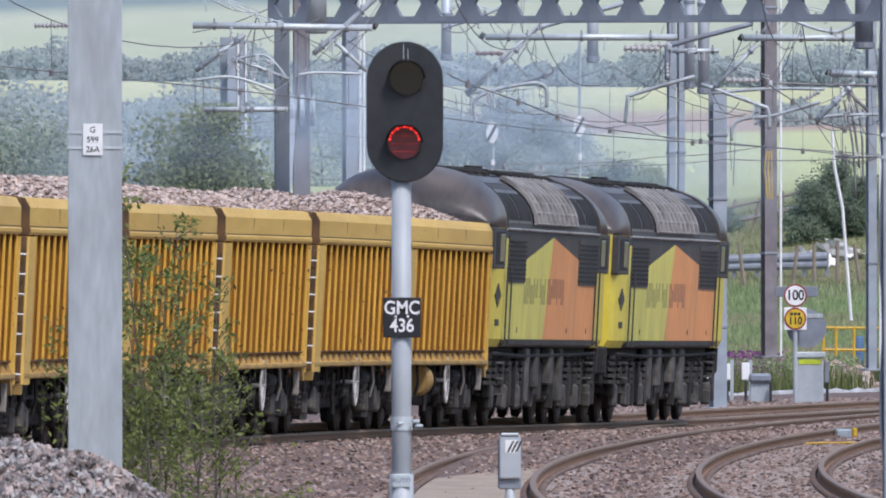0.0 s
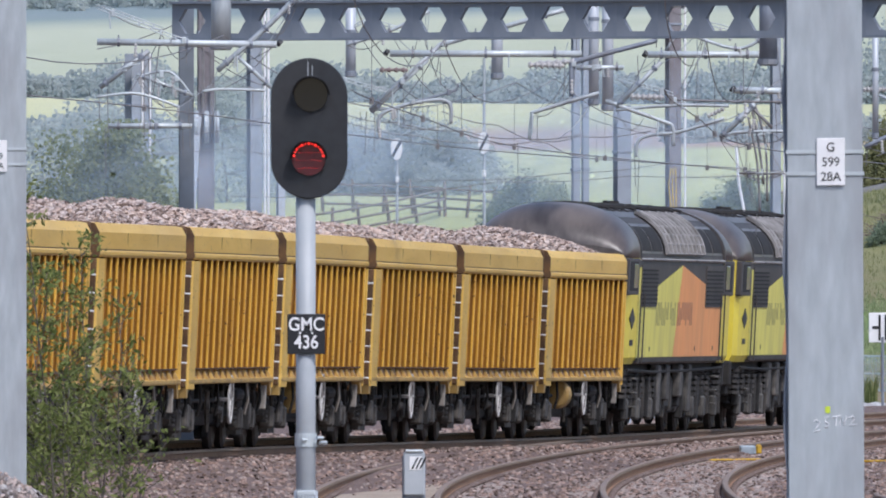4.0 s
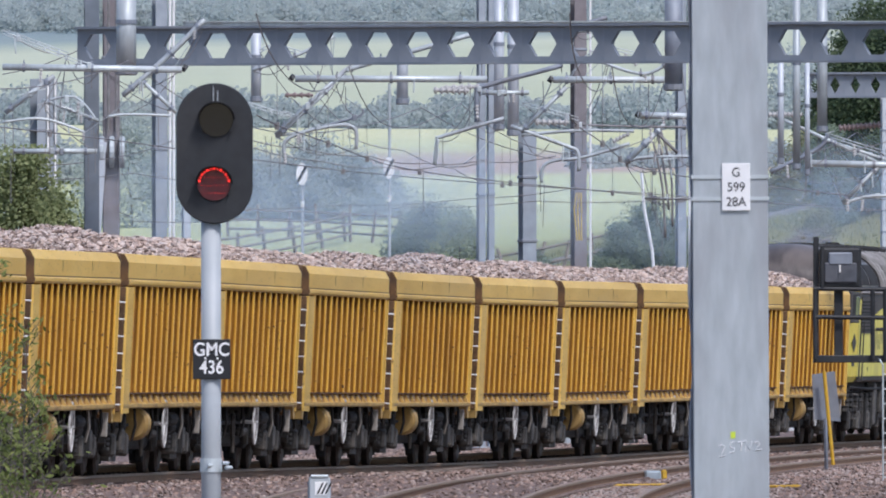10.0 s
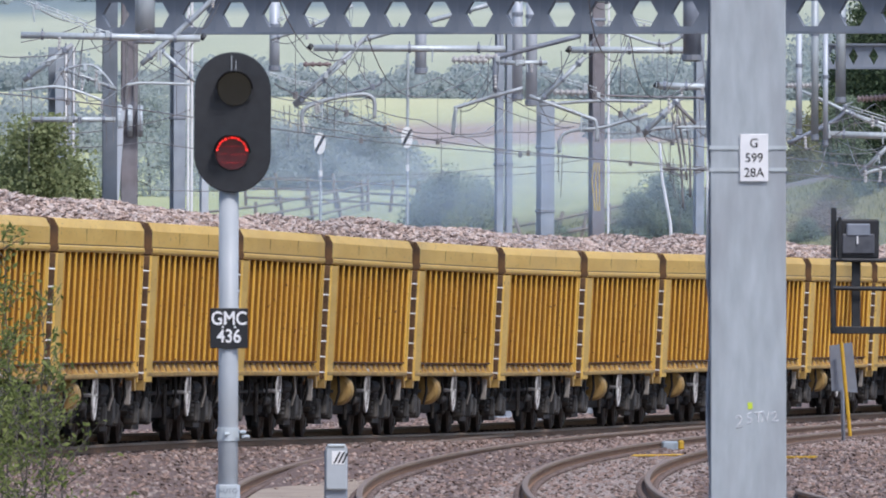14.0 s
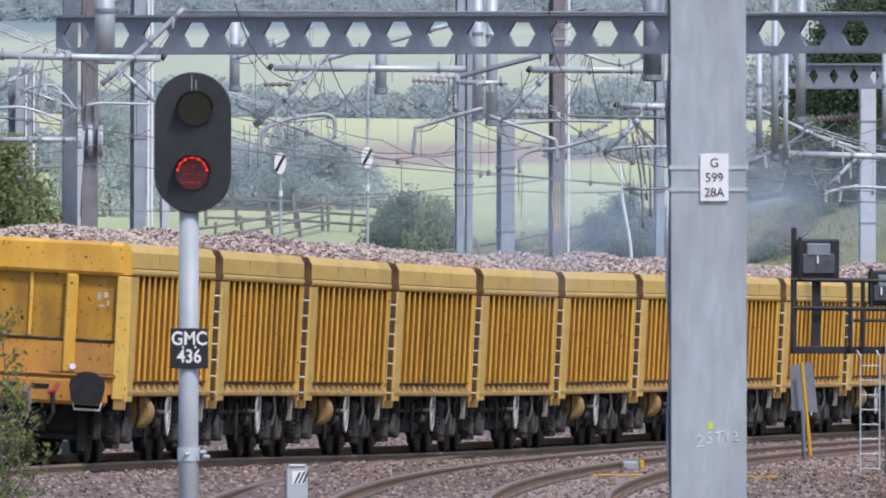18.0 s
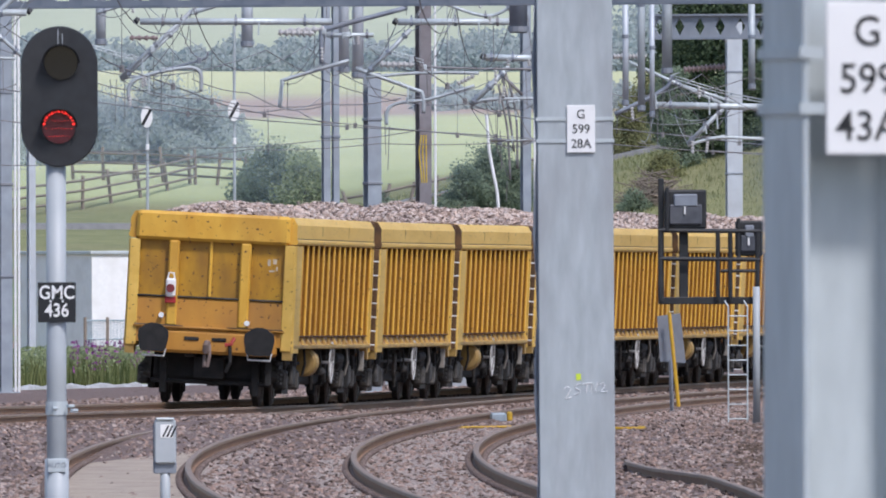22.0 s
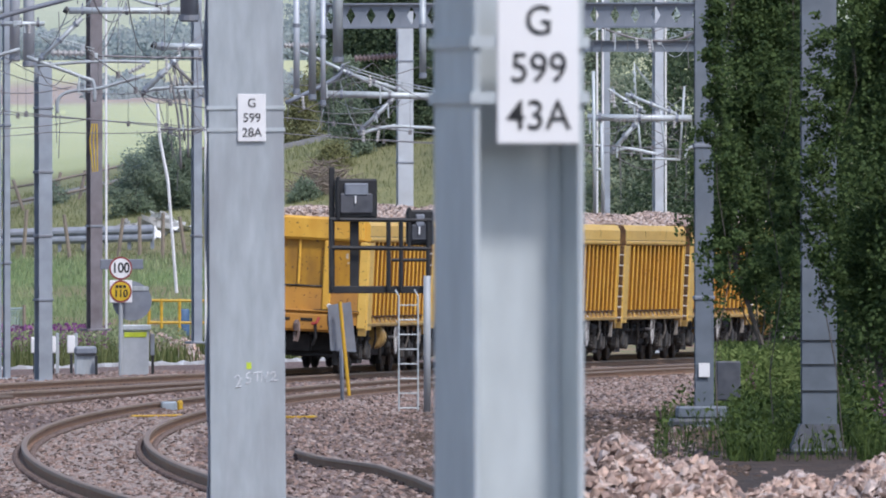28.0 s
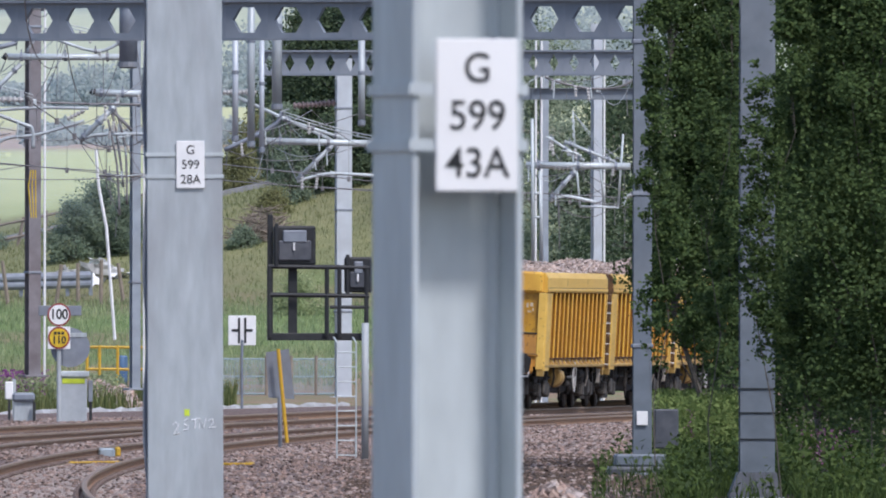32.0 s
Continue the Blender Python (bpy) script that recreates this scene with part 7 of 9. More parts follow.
GRASS_DRY = leaf_material("dry_grass", (0.20, 0.24, 0.09), (0.46, 0.46, 0.24), 0.45)
PINK = leaf_material("pink_petal", (0.30, 0.10, 0.22), (0.5, 0.25, 0.38), 0.3)
PURPLE = leaf_material("purple_petal", (0.25, 0.06, 0.25), (0.5, 0.18, 0.45), 0.3)
BARK = mat("grey_bark", (0.14, 0.12, 0.10), (0.08, 0.07, 0.06), 0.9, 0.0, 8.0, (0.2, 0.19, 0.17), 2.0, 0.4, 0.3)


def leaf_mesh(name, points, size, material, seed, long=1.7, droop=0.0, face=None):
    """Many separate folded leaves, one at each point."""
    g = np.random.default_rng(seed)
    p = np.asarray(points, float)
    n = len(p)
    a = g.normal(size=(n, 3))
    a[:, 2] -= droop
    a /= np.linalg.norm(a, axis=1)[:, None]
    b = np.cross(a, g.normal(size=(n, 3)))
    if face:
        # leaves that turn their faces to the light
        c = g.normal(size=(n, 3)) * 0.55 + np.array(face)
        a = np.cross(c, g.normal(size=(n, 3)))
        a /= np.linalg.norm(a, axis=1)[:, None]
        b = np.cross(c, a)
    b /= np.linalg.norm(b, axis=1)[:, None]
    c = np.cross(a, b)
    s = size * g.uniform(0.6, 1.3, n)[:, None]
    v = np.empty((n, 4, 3))
    v[:, 0] = p - a * s * long / 2
    v[:, 1] = p + b * s / 2 + c * s * 0.12
    v[:, 2] = p + a * s * long / 2
    v[:, 3] = p - b * s / 2 + c * s * 0.12
    me = bpy.data.meshes.new(name)
    me.vertices.add(n * 4)
    me.vertices.foreach_set("co", v.ravel())
    me.loops.add(n * 4)
    me.loops.foreach_set("vertex_index", np.arange(n * 4, dtype=np.int32))
    me.polygons.add(n)
    me.polygons.foreach_set("loop_start", np.arange(0, n * 4, 4, dtype=np.int32))
    me.polygons.foreach_set("loop_total", np.full(n, 4, dtype=np.int32))
    me.materials.append(material)
    me.update(calc_edges=True)
    me.validate()
    return me


def tree(foot, height, spread, leaves, size, material, seed, label, name="tree", low=0.12, category="tree", clumps=60, group="", long=1.5, stout=0.014, floor=0.05, fill=0.35, limbs=2, ragged=0.3):
    """A tapered trunk with limbs, and a crown of separate leaves gathered in uneven clumps."""
    rnd = random.Random(seed)
    g = np.random.default_rng(seed)
    root = thing(name, Matrix.Translation(foot), label, category, group)
    sh = Shape()
    top = Vector((rnd.uniform(-0.1, 0.1) * spread, 0, height * 0.86))
    pts = [Vector((0, 0, -0.1)).lerp(top, k / 6) + Vector((rnd.uniform(-0.04, 0.04) * height * (k > 0), rnd.uniform(-0.03, 0.03) * height, 0)) for k in range(7)]
    r0 = stout * height
    sh.tube(pts, [r0 * (1 - 0.9 * k / 6) for k in range(7)], 7)
    tips = []
    for k in range(int(clumps)):
        f = low + (1 - low) * (k + rnd.random()) / clumps
        base = pts[min(5, int(f * 6))]
        a = rnd.uniform(0, 2 * math.pi)
        reach = spread * (fill + (1 - fill) * math.sqrt(rnd.random())) * (1 - 0.75 * max(0, f - 0.45) / 0.55) * (0.75 + 0.25 * rnd.random())
        if ragged > 0.4:
            reach *= 0.85 + 0.75 * noise.noise(Vector((seed * 3.7, f * 7.0, math.cos(a))))
        tip = Vector((base.x + reach * math.cos(a), base.y + reach * math.sin(a), height * (f * 0.97 + rnd.uniform(-0.05, 0.06))))
        tips.append((tip, rnd.uniform(0.95 - ragged, 1.0 + ragged) * (1.35 if rnd.random() < ragged * 0.25 else 1)))
        if k % limbs == 0:
            mid = base.lerp(tip, 0.5) + Vector((0, 0, -0.04 * height))
            sh.tube([base, mid, tip], [r0 * 0.34 * (1 - 0.6 * f), r0 * 0.2, r0 * 0.06], 5)
    part("trunk", sh, BARK, root)
    w = np.array([t[1] for t in tips])
    pick = g.choice(len(tips), leaves, p=w / w.sum())
    c = np.array([t[0][:] for t in tips])[pick]
    rad = spread * 0.30 * w[pick][:, None]
    p = c + np.clip(g.normal(size=(leaves, 3)), -1.9, 1.9) * rad * np.array([0.62, 0.62, 0.5])
    p = p[p[:, 2] > floor * g.uniform(0.75, 1.35, leaves)]
    part("crown", leaf_mesh("crown", p, size, material, seed + 1, long, 0.0, (0.0, -0.55, 0.75)), material, root)
    return root


def blades(name, spots, height, width, material, seed, label, lean=0.35):
    """Upright blades of grass, each bent once."""
    g = np.random.default_rng(seed)
    p = np.asarray(spots, float)
    n = len(p)
    h = height * g.uniform(0.45, 1.25, n)
    a = g.uniform(0, 2 * np.pi, n)
    side = np.stack([np.cos(a), np.sin(a), np.zeros(n)], 1) * (width * g.uniform(0.6, 1.4, n))[:, None]
    bend = np.stack([np.cos(a * 3 + 1), np.sin(a * 3 + 1), np.zeros(n)], 1) * (h * lean * g.uniform(0, 1, n))[:, None]
    up = np.zeros((n, 3))
    up[:, 2] = h
    v = np.empty((n, 5, 3))
    v[:, 0], v[:, 1] = p - side, p + side
    v[:, 2], v[:, 3] = p + side * 0.8 + up * 0.55 + bend * 0.35, p - side * 0.8 + up * 0.55 + bend * 0.35
    v[:, 4] = p + up + bend
    idx = np.arange(n)[:, None] * 5
    loops = (idx + np.array([0, 1, 2, 3, 3, 2, 4])).ravel().astype(np.int32)
    me = bpy.data.meshes.new(name)
    me.vertices.add(n * 5)
    me.vertices.foreach_set("co", v.ravel())
    me.loops.add(n * 7)
    me.loops.foreach_set("vertex_index", loops)
    me.polygons.add(n * 2)
    me.polygons.foreach_set("loop_start", (np.arange(n)[:, None] * 7 + np.array([0, 4])).ravel().astype(np.int32))
    me.polygons.foreach_set("loop_total", np.tile(np.array([4, 3], np.int32), n))
    me.materials.append(material)
    me.update(calc_edges=True)
    me.validate()
    return tagged(new(name, me), label, "grass", kind="stuff")


# trees that close the view beyond the gantry leg
RIGHT_TREES = ((1806, 312, 8.6, 0.82, 26000, 0.066, 31, 1.6), (1868, 318, 8.8, 0.95, 24000, 0.068, 36, 1.5), (1945, 324, 9.0, 1.3, 20000, 0.075, 34, 1.3), (2040, 306, 9.0, 1.4, 26000, 0.07, 35, 0.4), (2130, 252, 8.4, 1.05, 32000, 0.058, 32, 1.1), (2050, 253, 8.2, 0.62, 20000, 0.058, 40, 1.25), (1966, 252, 8.0, 0.34, 7000, 0.055, 45, 1.7), (2230, 262, 8.6, 1.5, 18000, 0.07, 33, 0.4), (1844, 255, 7.6, 0.18, 3600, 0.055, 39, 2.0), (1742, 291, 8.2, 0.27, 6000, 0.06, 43, 2.0), (2330, 290, 9.0, 2.0, 10000, 0.1, 38, 0.2), (2180, 320, 9.4, 2.0, 14000, 0.1, 41, 0.3))
for u, d, h, s, n, z, seed, low in RIGHT_TREES:
    tree(spot(u / 36.5, d, -0.2), h, s, n * 2, z * 0.70, LEAF_DENSE, seed, "dense dark green broadleaf tree crowding the line", low=low / h, clumps=170, group="trees by the line", stout=0.006 if s > 0.4 else 0.0012, floor=low, fill=0.05, limbs=5 if s > 0.4 else 12, ragged=0.5)
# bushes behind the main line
for u, d, h, s, n, m, seed in ((-300, 336, 4.6, 0.85, 13000, LEAF_BUSH, 41), (-346, 334, 5.3, 1.0, 18000, LEAF_BUSH, 42), (-252, 340, 4.1, 0.65, 8000, LEAF_BUSH, 43), (-430, 340, 4.9, 1.2, 15000, LEAF_BUSH, 44), (-640, 420, 5.6, 1.9, 6000, LEAF_FAR, 45), (-500, 450, 5.6, 2.0, 6000, LEAF_HAZY, 46), (-720, 400, 5.2, 1.8, 6000, LEAF_FAR, 47), (-390, 470, 5.2, 2.0, 5500, LEAF_HAZY, 48), (-290, 500, 4.2, 1.5, 4000, LEAF_HAZY, 49), (-820, 380, 5.0, 1.8, 5000, LEAF_FAR, 50)):
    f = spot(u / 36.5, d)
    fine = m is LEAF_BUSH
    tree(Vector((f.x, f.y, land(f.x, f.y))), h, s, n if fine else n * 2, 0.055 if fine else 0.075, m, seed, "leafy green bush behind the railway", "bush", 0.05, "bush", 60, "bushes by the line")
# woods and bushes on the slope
SLOPE = ((338, 694, 1.5, 0.8, 2400, LEAF_SCRUB, 0.11), (372, 690, 2.4, 1.3, 4200, LEAF_SCRUB, 0.11), (425, 688, 2.2, 1.1, 3600, LEAF_SLOPE, 0.11), (715, 664, 1.9, 1.0, 3600, LEAF_SCRUB, 0.09), (762, 666, 2.3, 1.1, 4600, LEAF_SCRUB, 0.09), (806, 664, 1.9, 0.8, 3000, LEAF_SCRUB, 0.09), (570, 676, 0.8, 0.6, 900, LEAF_SCRUB, 0.09), (90, 782, 2.3, 1.8, 4800, LEAF_HAZY, 0.13), (165, 780, 2.9, 2.0, 5600, LEAF_HAZY, 0.13), (232, 778, 2.4, 1.8, 4800, LEAF_HAZY, 0.13), (20, 786, 2.6, 1.8, 4500, LEAF_HAZY, 0.13), (285, 784, 1.7, 1.4, 3400, LEAF_HAZY, 0.13), (-60, 775, 3.6, 2.2, 4600, LEAF_HAZY, 0.14), (-150, 765, 4.2, 2.4, 4600, LEAF_HAZY, 0.14),
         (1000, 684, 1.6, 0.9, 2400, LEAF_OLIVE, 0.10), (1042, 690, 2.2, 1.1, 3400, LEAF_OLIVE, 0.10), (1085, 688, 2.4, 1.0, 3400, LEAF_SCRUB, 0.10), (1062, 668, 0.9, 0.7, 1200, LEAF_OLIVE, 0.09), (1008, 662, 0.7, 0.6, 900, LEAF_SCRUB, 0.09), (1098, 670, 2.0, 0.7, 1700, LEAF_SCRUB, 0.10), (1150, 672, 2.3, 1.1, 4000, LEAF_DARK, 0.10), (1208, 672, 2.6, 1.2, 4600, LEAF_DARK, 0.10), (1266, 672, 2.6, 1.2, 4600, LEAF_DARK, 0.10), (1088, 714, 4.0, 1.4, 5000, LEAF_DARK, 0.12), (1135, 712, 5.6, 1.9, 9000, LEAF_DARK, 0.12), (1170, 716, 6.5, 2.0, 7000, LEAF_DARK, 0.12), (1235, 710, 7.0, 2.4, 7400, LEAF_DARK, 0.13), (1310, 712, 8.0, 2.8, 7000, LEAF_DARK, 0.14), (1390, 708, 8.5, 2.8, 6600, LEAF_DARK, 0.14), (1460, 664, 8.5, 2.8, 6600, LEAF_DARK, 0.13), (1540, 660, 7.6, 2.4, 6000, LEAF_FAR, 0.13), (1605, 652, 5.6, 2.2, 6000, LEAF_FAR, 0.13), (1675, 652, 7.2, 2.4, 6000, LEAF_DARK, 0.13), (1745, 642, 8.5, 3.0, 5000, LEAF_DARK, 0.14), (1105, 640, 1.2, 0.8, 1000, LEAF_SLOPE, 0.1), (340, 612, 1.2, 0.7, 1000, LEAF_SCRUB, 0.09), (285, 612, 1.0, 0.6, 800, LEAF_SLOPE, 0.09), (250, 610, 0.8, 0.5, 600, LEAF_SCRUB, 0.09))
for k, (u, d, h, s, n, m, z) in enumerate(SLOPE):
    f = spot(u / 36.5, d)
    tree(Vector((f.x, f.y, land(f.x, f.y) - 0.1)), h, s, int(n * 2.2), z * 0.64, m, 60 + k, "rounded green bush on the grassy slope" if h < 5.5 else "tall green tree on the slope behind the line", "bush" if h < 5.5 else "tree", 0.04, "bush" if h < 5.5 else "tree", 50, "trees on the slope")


def far_hedges():
    """Field hedges and woods across the hill, far off: crowns of small leaves set side by side."""
    g = np.random.default_rng(5)
    pts = []
    for d, u0, u1, h, n in ((1075, 40, 330, 2.0, 90), (1085, 300, 1000, 2.2, 190), (1070, -900, 0, 2.2, 200), (1320, -900, 1300, 2.8, 380), (1500, -900, 500, 5.5, 240), (1700, -900, 1500, 8.0, 380), (905, 640, 1050, 0.8, 90), (1080, 1000, 1800, 7.0, 160), (870, -900, -150, 2.6, 170)):
        u, q = g.uniform(u0, u1, n), g.normal(size=n) * 6 + d
        x, y = q * np.sin(u / 36500), q * np.cos(u / 36500)
        size = h * g.uniform(0.45, 1.1, n) * (0.8 + 0.25 * np.sin(u * 0.021 + d))
        for a, b, r in zip(x, y, size):
            k = int(150 + 55 * min(r, 6))
            w = g.normal(size=(k, 3))
            w *= (g.uniform(0.55, 1.0, k) / np.linalg.norm(w, axis=1))[:, None]
            w[:, 2] = np.abs(w[:, 2])
            pts.append(np.array((a, b, land(a, b))) + w * np.array((0.62 * max(r, 1.2), 0.62 * max(r, 1.2), r)))
    # the blue of these leaves is haze put into their colour
    me = leaf_mesh("hedgerow", np.concatenate(pts), 0.17, LEAF_HAZY, 6, 1.5, 0.0, (0.0, -0.9, 0.6))
    tagged(new("hedgerow", me), "distant hedgerows and woods with blue haze in their leaf colour", "hedgerow", kind="stuff")


far_hedges()


def sapling(u, d, height, seed, n):
    """A thin whippy willow shoot with narrow leaves."""
    rnd = random.Random(seed)
    f = spot(u / 36.5, d)
    root = thing("willow_sapling", Matrix.Translation((f.x, f.y, -0.17)), "thin green willow sapling with sparse narrow leaves", "sapling", "saplings by the mast")
    sh, twigs, pts = Shape(), Shape(), []
    lean = rnd.uniform(-0.12, 0.12)
    stem = [Vector((lean * height * (k / 8) ** 1.5 + rnd.uniform(-0.02, 0.02), rnd.uniform(-0.02, 0.02), height * k / 8)) for k in range(9)]
    sh.tube(stem, [0.012 * (1 - 0.85 * k / 8) for k in range(9)], 5)
    for k in range(30):
        t = 0.12 + 0.87 * rnd.random() ** 0.8
        i = min(7, int(t * 8))
        base = stem[i].lerp(stem[i + 1], t * 8 - i)
        a, reach = rnd.uniform(0, 6.3), (0.5 * (1 - t) + 0.13) * rnd.uniform(0.5, 1.2)
        tip = base + Vector((reach * math.cos(a), reach * math.sin(a), reach * rnd.uniform(0.4, 1.2)))
        twigs.tube([base, tip], [0.005, 0.002], 4)
        for _ in range(int(n / 21)):
            q = rnd.random() ** 0.6
            pts.append((base.lerp(tip, q) + Vector([rnd.gauss(0, 0.035) for _ in range(3)]))[:])
    part("stem", sh, BARK, root)
    tagged(part("twig", twigs, BARK, root), kind="stuff")
    part("leaves", leaf_mesh("leaves", pts, 0.028, LEAF_WILLOW, seed, 2.6), LEAF_WILLOW, root)


for k, (u, h, n) in enumerate(((-448, 3.8, 620), (-462, 3.3, 420), (-500, 2.7, 360), (-478, 2.4, 340), (-425, 2.7, 330), (-398, 3.0, 300), (-368, 2.5, 260), (-340, 2.5, 230), (-515, 2.0, 300), (-440, 1.9, 340), (-405, 1.7, 300), (-370, 1.5, 260), (-530, 2.4, 300), (-460, 1.5, 340), (-330, 1.8, 200), (-295, 2.1, 160), (-560, 2.4, 260), (-625, 2.2, 260))):
    sapling(u, 183 + (k * 7) % 9, h, 200 + k, n)


def low_growth():
    g = np.random.default_rng(77)

    def field(u0, u1, d0, d1, n):
        u, d = g.uniform(u0, u1, n), g.uniform(d0, d1, n)
        x, y = d * np.sin(u / 36500), d * np.cos(u / 36500)
        return np.stack([x, y, np.array([land(a, b) for a, b in zip(x, y)]) - 0.02], 1)

    def strip(u0, u1, s0, s1, n):
        """Along the back edge of the ballast, where y - 5x is between s0 and s1."""
        u, s = g.uniform(u0, u1, n), g.uniform(s0, s1, n)
        t = np.tan(u / 36500)
        y = s / (1 - 5 * t)
        x = y * t
        return np.stack([x, y, np.array([land(a, b) for a, b in zip(x, y)]) - 0.02], 1)

    blades("grass_tuft", np.concatenate([field(-560, -290, 176, 196, 7500), field(-721, -330, 140, 176, 3500), field(-500, -190, 196, 212, 2200)]), 0.30, 0.006, GRASS_BLADE, 1, "rough green grass and weeds by a mast")
    w = np.concatenate([field(-540, -300, 178, 200, 5200), field(-330, -170, 186, 214, 1500)])
    lift = np.array([noise.noise(Vector((q[0] * 1.6, q[1] * 0.25, 8))) for q in w])
    w, lift = w[lift > -0.05], lift[lift > -0.05]
    w[:, 2] += g.uniform(0, 1, len(w)) ** 1.4 * (0.15 + 0.7 * lift)
    tagged(new("weed_patch", leaf_mesh("weed_patch", w, 0.030, LEAF_WILLOW, 21, 2.2)), "low leafy weeds in the ballast by a mast", "weeds", kind="stuff")

    def under_trees(n, clear):
        p = field(1630, 2260, 244, 306, n)
        u = p[:, 0] / p[:, 1] * 36500
        lumpy = np.array([noise.noise(Vector((q[0] * 0.9, q[1] * 0.12, 3))) for q in p])
        keep = (g.uniform(0, 1, n) < np.clip((u - 1640) / 150, 0.02, 1)) & (lumpy > -0.38)
        keep &= ~((p[:, 1] < 261) & (u > 1845) & (u < 1995) & (g.uniform(0, 1, n) < clear))
        keep &= ~((p[:, 1] < 300) & (u > 1655) & (u < 1765) & (g.uniform(0, 1, n) < clear))
        return p[keep], lumpy[keep]

    p, lumpy = under_trees(52000, 0.95)
    blades("grass_tuft", p, 0.36, 0.006, LEAF_WEED, 2, "long rough grass under the trees", 0.7)
    p, lumpy = under_trees(60000, 0.97)
    p[:, 2] += g.uniform(0, 1, len(p)) ** 1.3 * np.clip(0.45 + 0.8 * lumpy, 0.1, 0.95)
    tagged(new("weed_patch", leaf_mesh("weed_patch", p, 0.045, LEAF_WEED, 4, 2.2)), "mixed leafy green weeds under the trees", "weeds", kind="stuff")
    q = np.concatenate([field(1985, 2100, 246, 256, 7), field(1765, 1850, 296, 304, 3)])
    q = np.repeat(q, 26, axis=0)
    q += np.stack([g.normal(size=len(q)) * 0.03, g.normal(size=len(q)) * 0.03, g.uniform(0.55, 0.95, len(q))], 1)
    tagged(new("willowherb", leaf_mesh("willowherb", q, 0.03, PINK, 9)), "pink flower spikes among weeds under the trees", "wild flowers", kind="stuff")
    blades("grass_tuft", strip(-420, 1000, 446, 466, 16000), 0.62, 0.016, GRASS_BLADE, 3, "tall weeds along the edge of the ballast")
    blades("grass_tuft", np.concatenate([strip(-420, 1000, 462, 560, 12000), field(150, 1250, 648, 690, 26000)]), 0.17, 0.012, GRASS_DRY, 4, "dry grass on the bank behind the line")
    blades("grass_tuft", field(150, 1250, 606, 650, 14000), 0.24, 0.02, LEAF_SLOPE, 5, "fresh green grass below the bank", 0.6)
    p = np.concatenate([strip(20, 200, 447, 466, 70), strip(470, 665, 447, 468, 150)])
    stalks = np.repeat(p, 12, axis=0)
    stalks += np.stack([g.normal(size=len(stalks)) * 0.05, g.normal(size=len(stalks)) * 0.05, g.uniform(0.35, 1.0, len(stalks))], 1)
    w = np.concatenate([strip(-100, 240, 448, 470, 9000), strip(440, 800, 448, 470, 9000)])
    w[:, 2] += g.uniform(0, 1, len(w)) ** 1.2 * 0.85
    tagged(new("weed_patch", leaf_mesh("weed_patch", w, 0.06, LEAF_SLOPE, 14, 2.0)), "tall green weeds along the edge of the ballast", "weeds", kind="stuff")
    w = field(1735, 1900, 300, 330, 14000)
    w[:, 2] += g.uniform(0, 1, len(w)) ** 0.9 * 1.15
    tagged(new("weed_patch", leaf_mesh("weed_patch", w, 0.05, LEAF_SUNLIT, 15, 2.4)), "tall bright green weeds behind the gantry leg", "weeds", kind="stuff")
    me = leaf_mesh("willowherb", stalks, 0.05, PURPLE, 8)
    tagged(new("willowherb", me), "purple flowering willowherb along the ballast", "wild flowers", kind="stuff")


low_growth()

# ---------------------------------------------------------------- lineside things beyond the main line
LIME_BAND = mat("lime_reflective_band", (0.55, 0.65, 0.04), None, 0.5)
YELLOW_RAIL = mat("yellow_rail_paint", (0.65, 0.40, 0.03), (0.5, 0.3, 0.03), 0.5)
TIMBER = mat("weathered_timber", (0.30, 0.25, 0.20), (0.19, 0.155, 0.125), 0.9, 0.0, 10.0, (0.14, 0.12, 0.1), 1.5, 0.5, 0.3, stretch=(4, 4, 0.6))
PALE_SHEET = mat("dusty_white_membrane", (0.52, 0.53, 0.53), (0.33, 0.33, 0.32), 0.8, 0.0, 2.0, (0.3, 0.26, 0.24), 0.8, 0.5, 0.3)
BLUE_MESH = mat("blue_grey_mesh", (0.36, 0.45, 0.50), (0.28, 0.36, 0.40), 0.7)


def solid(root, name, u0, u1, v0, v1, d, depth, material, label="", c=0.012):
    return part(name, Shape().block(at(u0, 0, d).x, at(u1, 0, d).x, d, d + depth, hgt(v1, d), hgt(v0, d), c), material, root, label)


